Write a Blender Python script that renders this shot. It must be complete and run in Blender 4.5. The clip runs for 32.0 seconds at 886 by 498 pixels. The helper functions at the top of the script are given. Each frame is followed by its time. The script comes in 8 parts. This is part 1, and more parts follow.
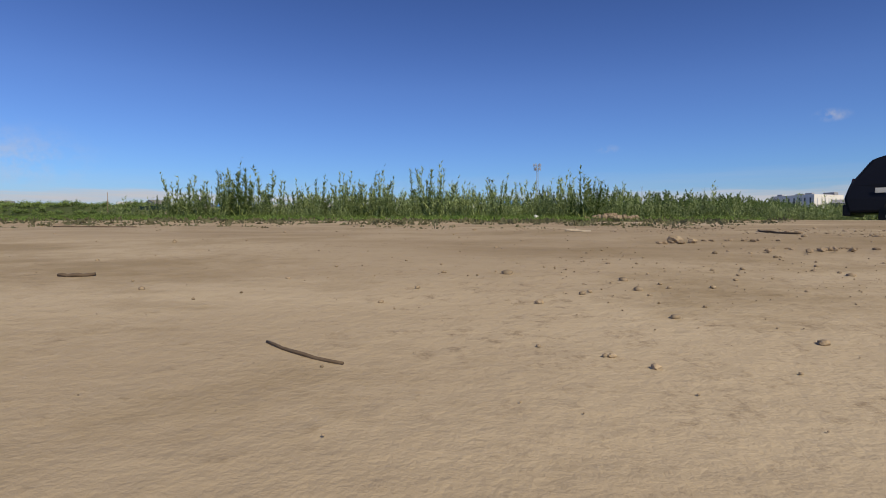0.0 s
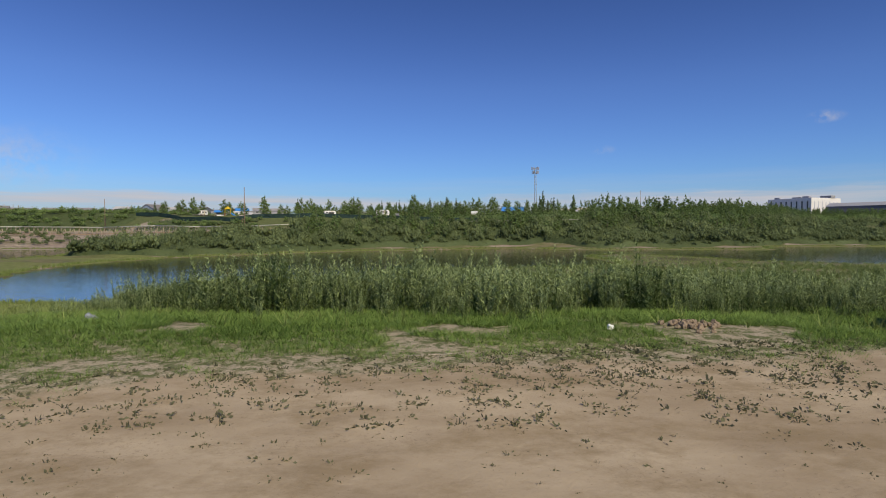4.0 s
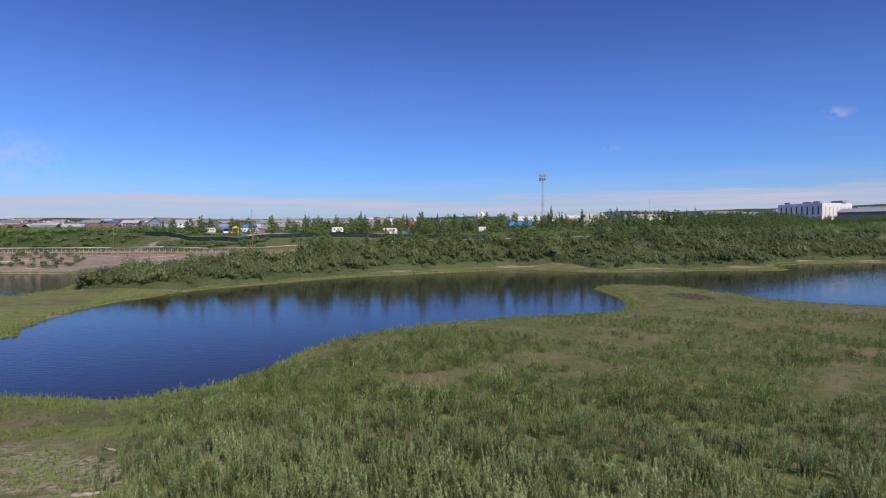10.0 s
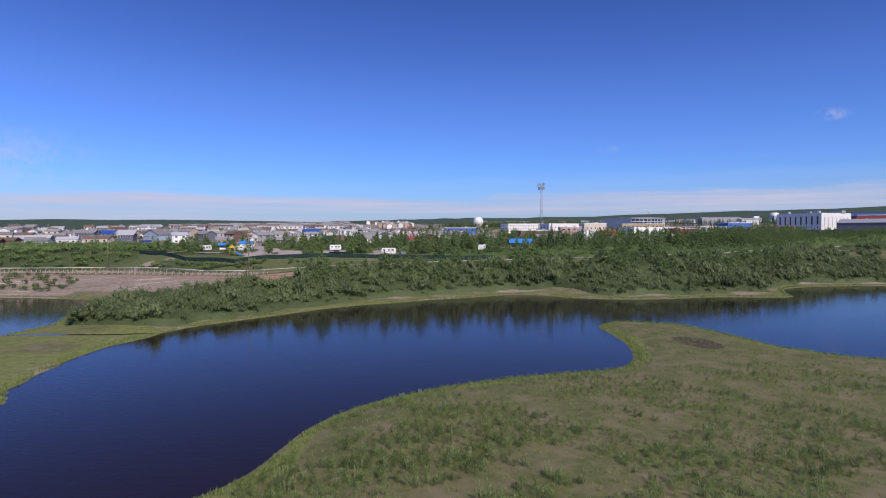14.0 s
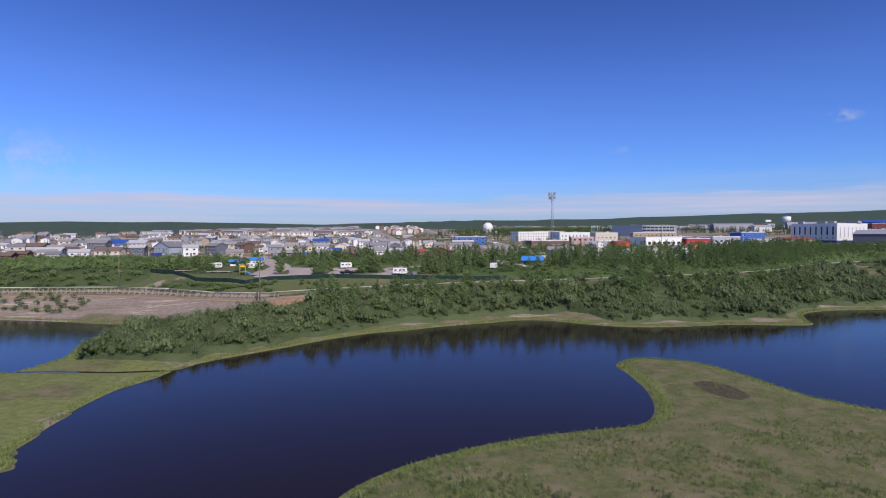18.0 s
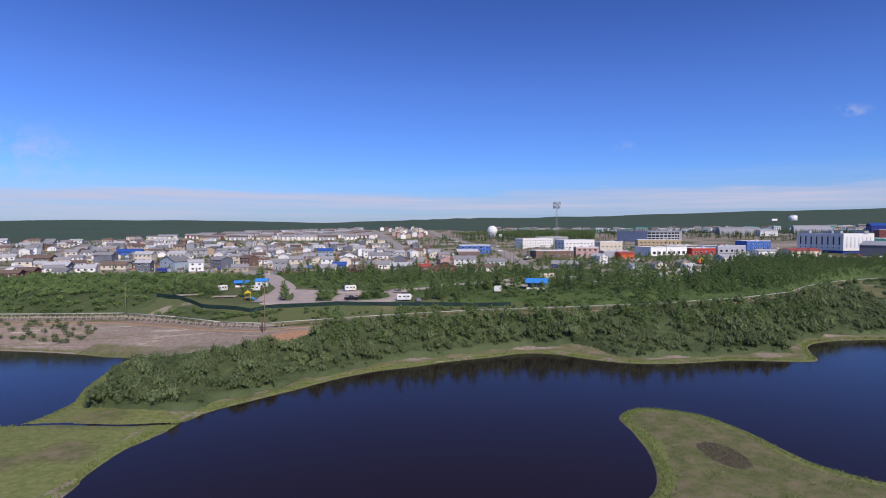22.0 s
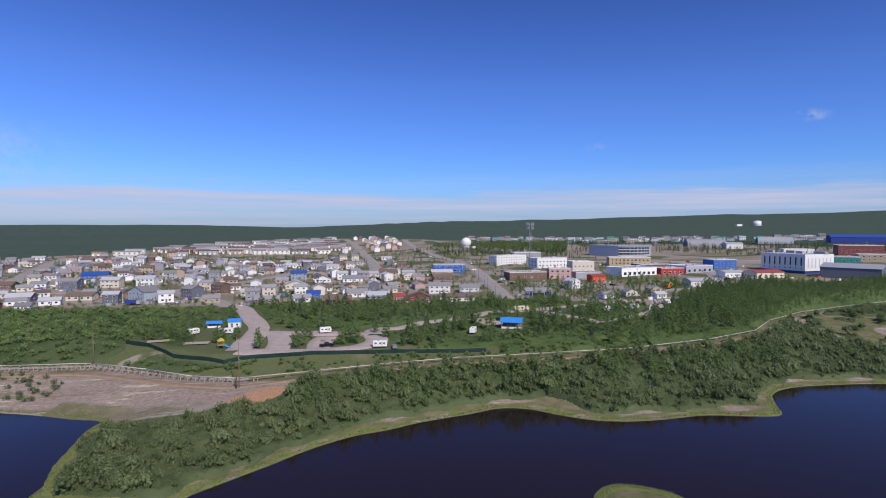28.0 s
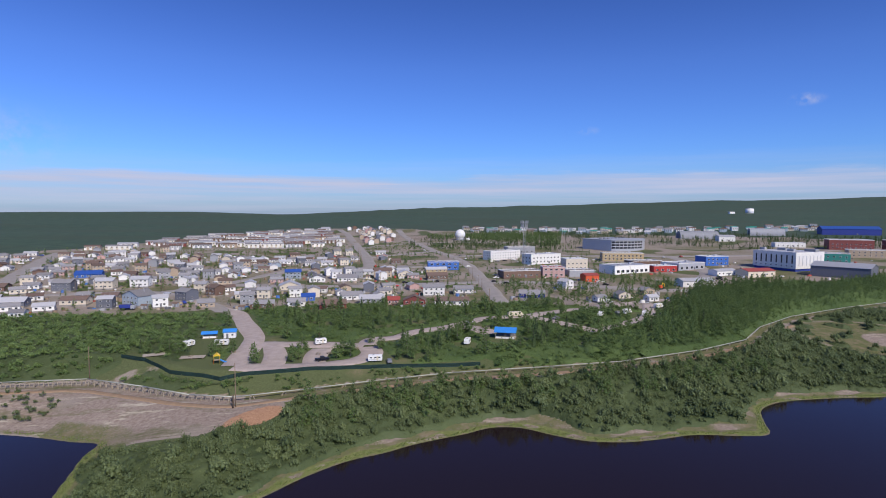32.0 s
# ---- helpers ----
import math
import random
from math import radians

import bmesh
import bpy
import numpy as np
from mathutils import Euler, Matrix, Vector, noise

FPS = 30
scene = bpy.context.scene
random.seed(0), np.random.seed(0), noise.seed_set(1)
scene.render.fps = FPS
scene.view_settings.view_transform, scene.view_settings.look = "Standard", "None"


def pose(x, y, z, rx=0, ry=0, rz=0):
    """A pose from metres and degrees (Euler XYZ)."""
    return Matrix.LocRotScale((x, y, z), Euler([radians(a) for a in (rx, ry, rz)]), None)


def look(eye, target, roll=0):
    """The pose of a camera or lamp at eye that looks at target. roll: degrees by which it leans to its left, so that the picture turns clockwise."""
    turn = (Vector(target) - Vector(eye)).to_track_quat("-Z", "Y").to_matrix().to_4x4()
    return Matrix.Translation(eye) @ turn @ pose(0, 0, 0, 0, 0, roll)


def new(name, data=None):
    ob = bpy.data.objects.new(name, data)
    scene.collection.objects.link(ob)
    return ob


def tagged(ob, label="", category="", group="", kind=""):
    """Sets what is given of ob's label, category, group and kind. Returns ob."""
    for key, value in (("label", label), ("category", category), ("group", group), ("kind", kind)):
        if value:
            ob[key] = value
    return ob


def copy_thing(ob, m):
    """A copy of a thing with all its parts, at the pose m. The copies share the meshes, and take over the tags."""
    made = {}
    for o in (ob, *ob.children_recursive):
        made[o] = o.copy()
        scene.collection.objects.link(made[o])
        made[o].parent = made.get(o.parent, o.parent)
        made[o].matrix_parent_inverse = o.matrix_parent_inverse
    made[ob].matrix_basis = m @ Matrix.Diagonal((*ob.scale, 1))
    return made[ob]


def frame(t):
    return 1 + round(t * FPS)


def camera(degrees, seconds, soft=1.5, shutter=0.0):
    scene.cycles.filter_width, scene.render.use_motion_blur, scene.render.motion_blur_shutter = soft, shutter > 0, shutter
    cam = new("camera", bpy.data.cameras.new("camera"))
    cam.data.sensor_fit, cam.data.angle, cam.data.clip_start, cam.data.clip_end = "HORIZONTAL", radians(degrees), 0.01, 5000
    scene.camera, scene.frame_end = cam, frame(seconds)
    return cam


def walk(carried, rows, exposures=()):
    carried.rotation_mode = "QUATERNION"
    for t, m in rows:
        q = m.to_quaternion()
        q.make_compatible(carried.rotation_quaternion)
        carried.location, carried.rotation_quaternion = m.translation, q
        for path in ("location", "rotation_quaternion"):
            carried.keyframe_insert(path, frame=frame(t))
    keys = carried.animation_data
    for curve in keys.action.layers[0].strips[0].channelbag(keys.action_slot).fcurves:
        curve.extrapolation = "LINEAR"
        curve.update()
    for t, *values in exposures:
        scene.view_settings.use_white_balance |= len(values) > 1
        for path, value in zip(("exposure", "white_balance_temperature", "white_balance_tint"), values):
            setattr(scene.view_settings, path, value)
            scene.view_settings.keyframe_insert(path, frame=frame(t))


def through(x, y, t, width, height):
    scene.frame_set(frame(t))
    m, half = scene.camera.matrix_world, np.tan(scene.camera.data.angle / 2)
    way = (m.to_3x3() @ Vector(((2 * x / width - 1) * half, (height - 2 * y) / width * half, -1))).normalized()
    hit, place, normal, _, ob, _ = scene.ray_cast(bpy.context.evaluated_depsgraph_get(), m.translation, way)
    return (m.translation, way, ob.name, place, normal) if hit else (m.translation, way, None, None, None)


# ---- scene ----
# ---------- camera: a small drone rising from a sand lot over a lake ----------
cam = camera(76.23, 32.0, soft=1.0)
# seconds, x, y, z, yaw to the left, pitch up, roll
PATH = [
    (0, 2.23, -4.71, 3.27, -0.02, -1.84, -0.01),
    (0.5, 2.12, -4.68, 3.48, -0.02, -1.84, 0.22),
    (1, 1.99, -4.62, 3.79, 0.10, -1.72, -0.01),
    (1.5, 1.97, -4.58, 4.12, 0.15, -1.71, 0.03),
    (2, 1.95, -4.56, 4.53, 0.24, -1.81, 0.02),
    (2.5, 1.85, -4.37, 4.87, 0.18, -1.86, 0.05),
    (4.5, 0.58, -3.46, 5.75, -0.47, -1.74, -0.06),
    (5, 0.50, -3.44, 6.13, -0.24, -1.81, -0.09),
    (5.5, 0.44, -3.46, 6.69, -0.11, -1.83, -0.12),
    (6, 0.47, -3.36, 7.29, 0.12, -1.80, -0.22),
    (6.5, 0.53, -3.19, 7.87, 0.27, -1.78, -0.29),
    (7, 0.52, -2.72, 8.46, 0.26, -1.80, -0.24),
    (8, 0.35, -2.12, 9.55, 0.28, -1.72, -0.34),
    (9, 0.31, -2.20, 10.93, 0.33, -1.77, -0.30),
    (10, 0.50, -2.45, 12.31, 0.32, -1.77, -0.40),
    (11, 0.37, -1.75, 14.40, 0.23, -1.84, -0.30),
    (12, 0.48, -0.72, 16.02, 0.18, -1.79, -0.45),
    (13, 0.03, 0.00, 17.93, 0.01, -1.73, -0.37),
    (14, -0.29, 0.50, 19.84, 0.03, -1.77, -0.24),
    (14.5, -0.62, 0.87, 20.68, 0.07, -1.74, -0.25),
    (16.5, -1.68, 3.25, 24.52, 0.23, -1.77, 0.07),
    (17, -1.41, 3.05, 24.76, 0.42, -1.56, -0.31),
    (18, -1.48, 2.78, 26.87, 0.89, -1.66, -0.09),
    (19, -1.76, 3.28, 29.80, 1.34, -1.85, 0.22),
    (20, -1.73, 3.27, 32.53, 1.70, -1.90, 0.15),
    (21, -1.62, 3.30, 35.54, 1.69, -2.06, 0.10),
    (22, -1.35, 2.79, 38.48, 1.35, -2.13, 0.00),
    (23, -1.64, 2.57, 41.36, 0.86, -2.09, -0.02),
    (24, -1.43, 1.96, 44.37, 0.35, -2.12, -0.04),
    (25, -1.61, 2.29, 47.19, -0.16, -2.08, -0.02),
    (25.5, -1.61, 2.28, 48.52, -0.43, -2.09, -0.05),
    (27.5, -2.32, 2.53, 54.45, -1.21, -2.13, 0.04),
    (28, -2.31, 2.61, 55.84, -1.36, -2.11, 0.07),
    (29, -2.34, 2.50, 58.78, -1.57, -2.06, 0.04),
    (30, -2.54, 2.52, 62.15, -1.73, -2.05, 0.18),
    (31, -2.35, 2.14, 64.87, -1.79, -1.96, 0.11),
    (31.5, -2.54, 2.17, 66.22, -1.89, -2.20, 0.05),
    (32, -2.64, 2.27, 67.51, -1.98, -3.72, 0.14),
]


def flight(x, y, z, yaw, pitch, roll):
    a, b = radians(yaw), radians(pitch)
    ahead = Vector((-math.sin(a) * math.cos(b), math.cos(a) * math.cos(b), math.sin(b)))
    eye = Vector((x, y, z))
    return look(eye, eye + ahead * 50.0, roll)


# the exposure starts a little darker and warmer, then settles
EXPOSURES = [(0.0, -0.08, 8500, 4), (1.0, -0.2, 8500, 4), (4.5, -0.08, 8200, 4), (8.0, 0.0, 7700, 6), (12.0, 0.0, 7000, 15), (20.0, 0.0, 6800, 14), (32.0, 0.0, 6700, 11)]
walk(cam, [(row[0], flight(*row[1:])) for row in PATH], EXPOSURES)
# ---------- daylight ----------
SUN_AZ, SUN_EL = radians(152.0), radians(40.0)      # clockwise from +y
world = bpy.data.worlds.new("daylight")
scene.world = world
world.use_nodes = True
wn, wl = world.node_tree.nodes, world.node_tree.links
wn.clear()


def wnode(kind, **values):
    n = wn.new(kind)
    for key, value in values.items():
        n.inputs[key].default_value = value
    return n


sky = wn.new("ShaderNodeTexSky")
sky.sky_type, sky.sun_disc = "NISHITA", False
sky.sun_elevation, sky.sun_rotation = SUN_EL, SUN_AZ
sky.altitude, sky.air_density, sky.dust_density, sky.ozone_density = 50.0, 1.0, 0.35, 4.0
where = wn.new("ShaderNodeTexCoord")
# the clear sky changes little from side to side
even = wn.new("ShaderNodeMapping")
even.inputs["Scale"].default_value = (0.25, 1.0, 1.0)
wl.new(where.outputs["Generated"], even.inputs[0])
wl.new(even.outputs[0], sky.inputs["Vector"])
split = wn.new("ShaderNodeSeparateXYZ")
wl.new(where.outputs["Generated"], split.inputs[0])
# thin cloud streaks lie in a low belt above the horizon
squash = wn.new("ShaderNodeMapping")
squash.inputs["Scale"].default_value = (2.2, 2.2, 60.0)
squash.inputs["Location"].default_value = (0.7, 0.2, 0.35)
wl.new(where.outputs["Generated"], squash.inputs[0])
streak = wnode("ShaderNodeTexNoise", Scale=1.6, Detail=6.0, Roughness=0.55)
wl.new(squash.outputs[0], streak.inputs["Vector"])
thick = wn.new("ShaderNodeMapRange")
for key, value in (("From Min", 0.36), ("From Max", 0.62), ("To Min", 0.5)):
    thick.inputs[key].default_value = value
wl.new(streak.outputs["Fac"], thick.inputs["Value"])
belt = wn.new("ShaderNodeValToRGB")
belt.color_ramp.elements[0].position, belt.color_ramp.elements[0].color = 0.0, (0.55, 0.55, 0.55, 1)
belt.color_ramp.elements[1].position, belt.color_ramp.elements[1].color = 0.098, (0, 0, 0, 1)
for pos, v in ((0.020, 0.50), (0.034, 0.82), (0.052, 0.95), (0.061, 0.75), (0.068, 0.10), (0.079, 0.14)):
    e = belt.color_ramp.elements.new(pos)
    e.color = (v, v, v, 1)
# the belt's upper edge climbs towards the east and is ragged
lift = wn.new("ShaderNodeMath")
lift.operation = "MULTIPLY_ADD"
lift.inputs[1].default_value = -0.009
wl.new(split.outputs["X"], lift.inputs[0])
wl.new(split.outputs["Z"], lift.inputs[2])
fray = wnode("ShaderNodeTexNoise", Scale=3.2, Detail=6.0, Roughness=0.6)
frayed = wn.new("ShaderNodeMapping")
frayed.inputs["Scale"].default_value = (1.0, 1.0, 9.0)
wl.new(where.outputs["Generated"], frayed.inputs[0])
wl.new(frayed.outputs[0], fray.inputs["Vector"])
ragged = wn.new("ShaderNodeMath")
ragged.operation = "MULTIPLY_ADD"
ragged.inputs[1].default_value = 0.056
wl.new(fray.outputs["Fac"], ragged.inputs[0])
wl.new(lift.outputs[0], ragged.inputs[2])
level = wn.new("ShaderNodeMath")
level.operation = "SUBTRACT"
level.inputs[1].default_value = 0.027
wl.new(ragged.outputs[0], level.inputs[0])
wl.new(level.outputs[0], belt.inputs[0])
amount = wn.new("ShaderNodeMath")
amount.operation = "MULTIPLY"
wl.new(thick.outputs[0], amount.inputs[0])
wl.new(belt.outputs[0], amount.inputs[1])
# three loose puffs of cloud higher up
total = amount.outputs[0]
puff_grain = wnode("ShaderNodeTexNoise", Scale=38.0, Detail=5.0, Roughness=0.6)
wl.new(where.outputs["Generated"], puff_grain.inputs["Vector"])
for way, wide, power in (((0.557, 0.815, 0.166), 0.030, 0.75), ((0.275, 0.952, 0.137), 0.026, 0.45), ((-0.615, 0.78, 0.105), 0.16, 0.42)):
    near_by = wn.new("ShaderNodeVectorMath")
    near_by.operation = "DISTANCE"
    flat = wn.new("ShaderNodeMapping")
    flat.inputs["Scale"].default_value = (1.0, 1.0, 2.6)
    wl.new(where.outputs["Generated"], flat.inputs[0])
    wl.new(flat.outputs[0], near_by.inputs[0])
    near_by.inputs[1].default_value = (way[0], way[1], way[2] * 2.6)
    fall = wn.new("ShaderNodeMapRange")
    fall.interpolation_type = "SMOOTHSTEP"
    for key, value in (("From Min", wide), ("From Max", 0.0), ("To Max", power)):
        fall.inputs[key].default_value = value
    wl.new(near_by.outputs["Value"], fall.inputs["Value"])
    grain = wn.new("ShaderNodeMapRange")
    for key, value in (("From Min", 0.38), ("From Max", 0.62)):
        grain.inputs[key].default_value = value
    wl.new(puff_grain.outputs["Fac"], grain.inputs["Value"])
    puff = wn.new("ShaderNodeMath")
    puff.operation = "MULTIPLY"
    wl.new(fall.outputs[0], puff.inputs[0])
    wl.new(grain.outputs[0], puff.inputs[1])
    more = wn.new("ShaderNodeMath")
    more.operation = "ADD"
    more.use_clamp = True
    wl.new(total, more.inputs[0])
    wl.new(puff.outputs[0], more.inputs[1])
    total = more.outputs[0]
cloud = wn.new("ShaderNodeMix")
cloud.data_type = "RGBA"
grey_white = wn.new("ShaderNodeMix")
grey_white.data_type = "RGBA"
grey_white.inputs["A"].default_value, grey_white.inputs["B"].default_value = (4.0, 4.7, 7.0, 1), (5.8, 6.1, 7.9, 1)
wl.new(streak.outputs["Fac"], grey_white.inputs["Factor"])
wl.new(grey_white.outputs["Result"], cloud.inputs["B"])
wl.new(total, cloud.inputs["Factor"])
clear = wnode("ShaderNodeGamma", Gamma=1.55)
wl.new(sky.outputs[0], clear.inputs["Color"])
deep = wn.new("ShaderNodeMix")
deep.data_type, deep.blend_type = "RGBA", "MULTIPLY"
deep.inputs["Factor"].default_value = 1.0
deep.inputs["B"].default_value = (0.262, 0.302, 0.456, 1)
wl.new(clear.outputs[0], deep.inputs["A"])
# low air is a clear pale blue
low_air = wn.new("ShaderNodeValToRGB")
low_air.color_ramp.elements[0].color = (0.46, 0.62, 0.80, 1)
low_air.color_ramp.elements[1].position, low_air.color_ramp.elements[1].color = 0.24, (1, 1, 1, 1)
half_way = low_air.color_ramp.elements.new(0.09)
half_way.color = (0.68, 0.81, 0.90, 1)
wl.new(split.outputs["Z"], low_air.inputs[0])
pale = wn.new("ShaderNodeMix")
pale.data_type, pale.blend_type = "RGBA", "MULTIPLY"
pale.inputs["Factor"].default_value = 1.0
wl.new(deep.outputs["Result"], pale.inputs["A"])
wl.new(low_air.outputs[0], pale.inputs["B"])
# and the west a little brighter than the east
west_glow = wn.new("ShaderNodeMapRange")
for key, value in (("From Min", -0.65), ("From Max", 0.6), ("To Min", 1.16), ("To Max", 1.0)):
    west_glow.inputs[key].default_value = value
wl.new(split.outputs["X"], west_glow.inputs["Value"])
side_light = wn.new("ShaderNodeVectorMath")
side_light.operation = "SCALE"
wl.new(pale.outputs["Result"], side_light.inputs[0])
wl.new(west_glow.outputs[0], side_light.inputs["Scale"])
wl.new(side_light.outputs[0], cloud.inputs["A"])
back = wnode("ShaderNodeBackground", Strength=0.1)
wl.new(cloud.outputs["Result"], back.inputs["Color"])
wl.new(back.outputs[0], wn.new("ShaderNodeOutputWorld").inputs["Surface"])

sun = new("sun", bpy.data.lights.new("sun", "SUN"))
sun.data.energy, sun.data.angle, sun.data.color = 4.1, radians(0.53), (1.0, 0.93, 0.83)
sun.matrix_world = look((0, 0, 0), (-math.sin(SUN_AZ) * math.cos(SUN_EL), -math.cos(SUN_AZ) * math.cos(SUN_EL), -math.sin(SUN_EL)))
# ---------- materials ----------
def mat(name, color, rough=0.8, metal=0.0, vary=0.25, scale=3.0, bump=0.0, fine=40.0, spec=0.4, per_thing=0.0):
    """A painted or natural surface with variation at two scales."""
    m = bpy.data.materials.new(name)
    m.use_nodes = True
    nt, b = m.node_tree, m.node_tree.nodes["Principled BSDF"]
    b.inputs["Roughness"].default_value, b.inputs["Metallic"].default_value = rough, metal
    b.inputs["Specular IOR Level"].default_value = spec
    co = nt.nodes.new("ShaderNodeTexCoord")
    big, small = (nt.nodes.new("ShaderNodeTexNoise") for _ in range(2))
    big.inputs["Scale"].default_value, big.inputs["Detail"].default_value = scale, 4
    small.inputs["Scale"].default_value, small.inputs["Detail"].default_value = fine, 3
    for n in (big, small):
        nt.links.new(co.outputs["Object"], n.inputs["Vector"])
    add = nt.nodes.new("ShaderNodeMath")
    add.operation = "ADD"
    nt.links.new(big.outputs["Fac"], add.inputs[0])
    nt.links.new(small.outputs["Fac"], add.inputs[1])
    rng = nt.nodes.new("ShaderNodeMapRange")
    rng.inputs["From Min"].default_value, rng.inputs["From Max"].default_value = 0.6, 1.4
    rng.inputs["To Min"].default_value, rng.inputs["To Max"].default_value = 1 - vary, 1 + vary
    nt.links.new(add.outputs[0], rng.inputs["Value"])
    hsv = nt.nodes.new("ShaderNodeHueSaturation")
    hsv.inputs["Color"].default_value = (*color, 1)
    value = rng.outputs[0]
    if per_thing:
        info = nt.nodes.new("ShaderNodeObjectInfo")
        r2 = nt.nodes.new("ShaderNodeMapRange")
        r2.inputs["To Min"].default_value, r2.inputs["To Max"].default_value = 1 - per_thing, 1 + per_thing
        nt.links.new(info.outputs["Random"], r2.inputs["Value"])
        mul = nt.nodes.new("ShaderNodeMath")
        mul.operation = "MULTIPLY"
        nt.links.new(value, mul.inputs[0])
        nt.links.new(r2.outputs[0], mul.inputs[1])
        value = mul.outputs[0]
    nt.links.new(value, hsv.inputs["Value"])
    nt.links.new(hsv.outputs[0], b.inputs["Base Color"])
    if bump:
        bp = nt.nodes.new("ShaderNodeBump")
        bp.inputs["Strength"].default_value = bump
        bp.inputs["Distance"].default_value = 0.03
        nt.links.new(small.outputs["Fac"], bp.inputs["Height"])
        nt.links.new(bp.outputs[0], b.inputs["Normal"])
    return m


def leaf_mat(name, dark, light, shine=0.45, through=0.25, gloss=0.2):
    """Foliage: tint runs from a dark to a light leaf colour, some light passes through."""
    m = bpy.data.materials.new(name)
    m.use_nodes = True
    nt, b = m.node_tree, m.node_tree.nodes["Principled BSDF"]
    at = nt.nodes.new("ShaderNodeAttribute")
    at.attribute_name = "tint"
    mix = nt.nodes.new("ShaderNodeMix")
    mix.data_type = "RGBA"
    mix.inputs["A"].default_value, mix.inputs["B"].default_value = (*dark, 1), (*light, 1)
    nt.links.new(at.outputs["Fac"], mix.inputs["Factor"])
    info = nt.nodes.new("ShaderNodeObjectInfo")
    rng = nt.nodes.new("ShaderNodeMapRange")
    rng.inputs["To Min"].default_value, rng.inputs["To Max"].default_value = 0.92, 1.08
    nt.links.new(info.outputs["Random"], rng.inputs["Value"])
    hsv = nt.nodes.new("ShaderNodeHueSaturation")
    nt.links.new(rng.outputs[0], hsv.inputs["Value"])
    nt.links.new(mix.outputs["Result"], hsv.inputs["Color"])
    nt.links.new(hsv.outputs[0], b.inputs["Base Color"])
    b.inputs["Roughness"].default_value = shine
    b.inputs["Specular IOR Level"].default_value = gloss
    tr = nt.nodes.new("ShaderNodeBsdfTranslucent")
    nt.links.new(hsv.outputs[0], tr.inputs["Color"])
    ms = nt.nodes.new("ShaderNodeMixShader")
    ms.inputs[0].default_value = through
    nt.links.new(b.outputs[0], ms.inputs[1])
    nt.links.new(tr.outputs[0], ms.inputs[2])
    nt.links.new(ms.outputs[0], nt.nodes["Material Output"].inputs["Surface"])
    return m


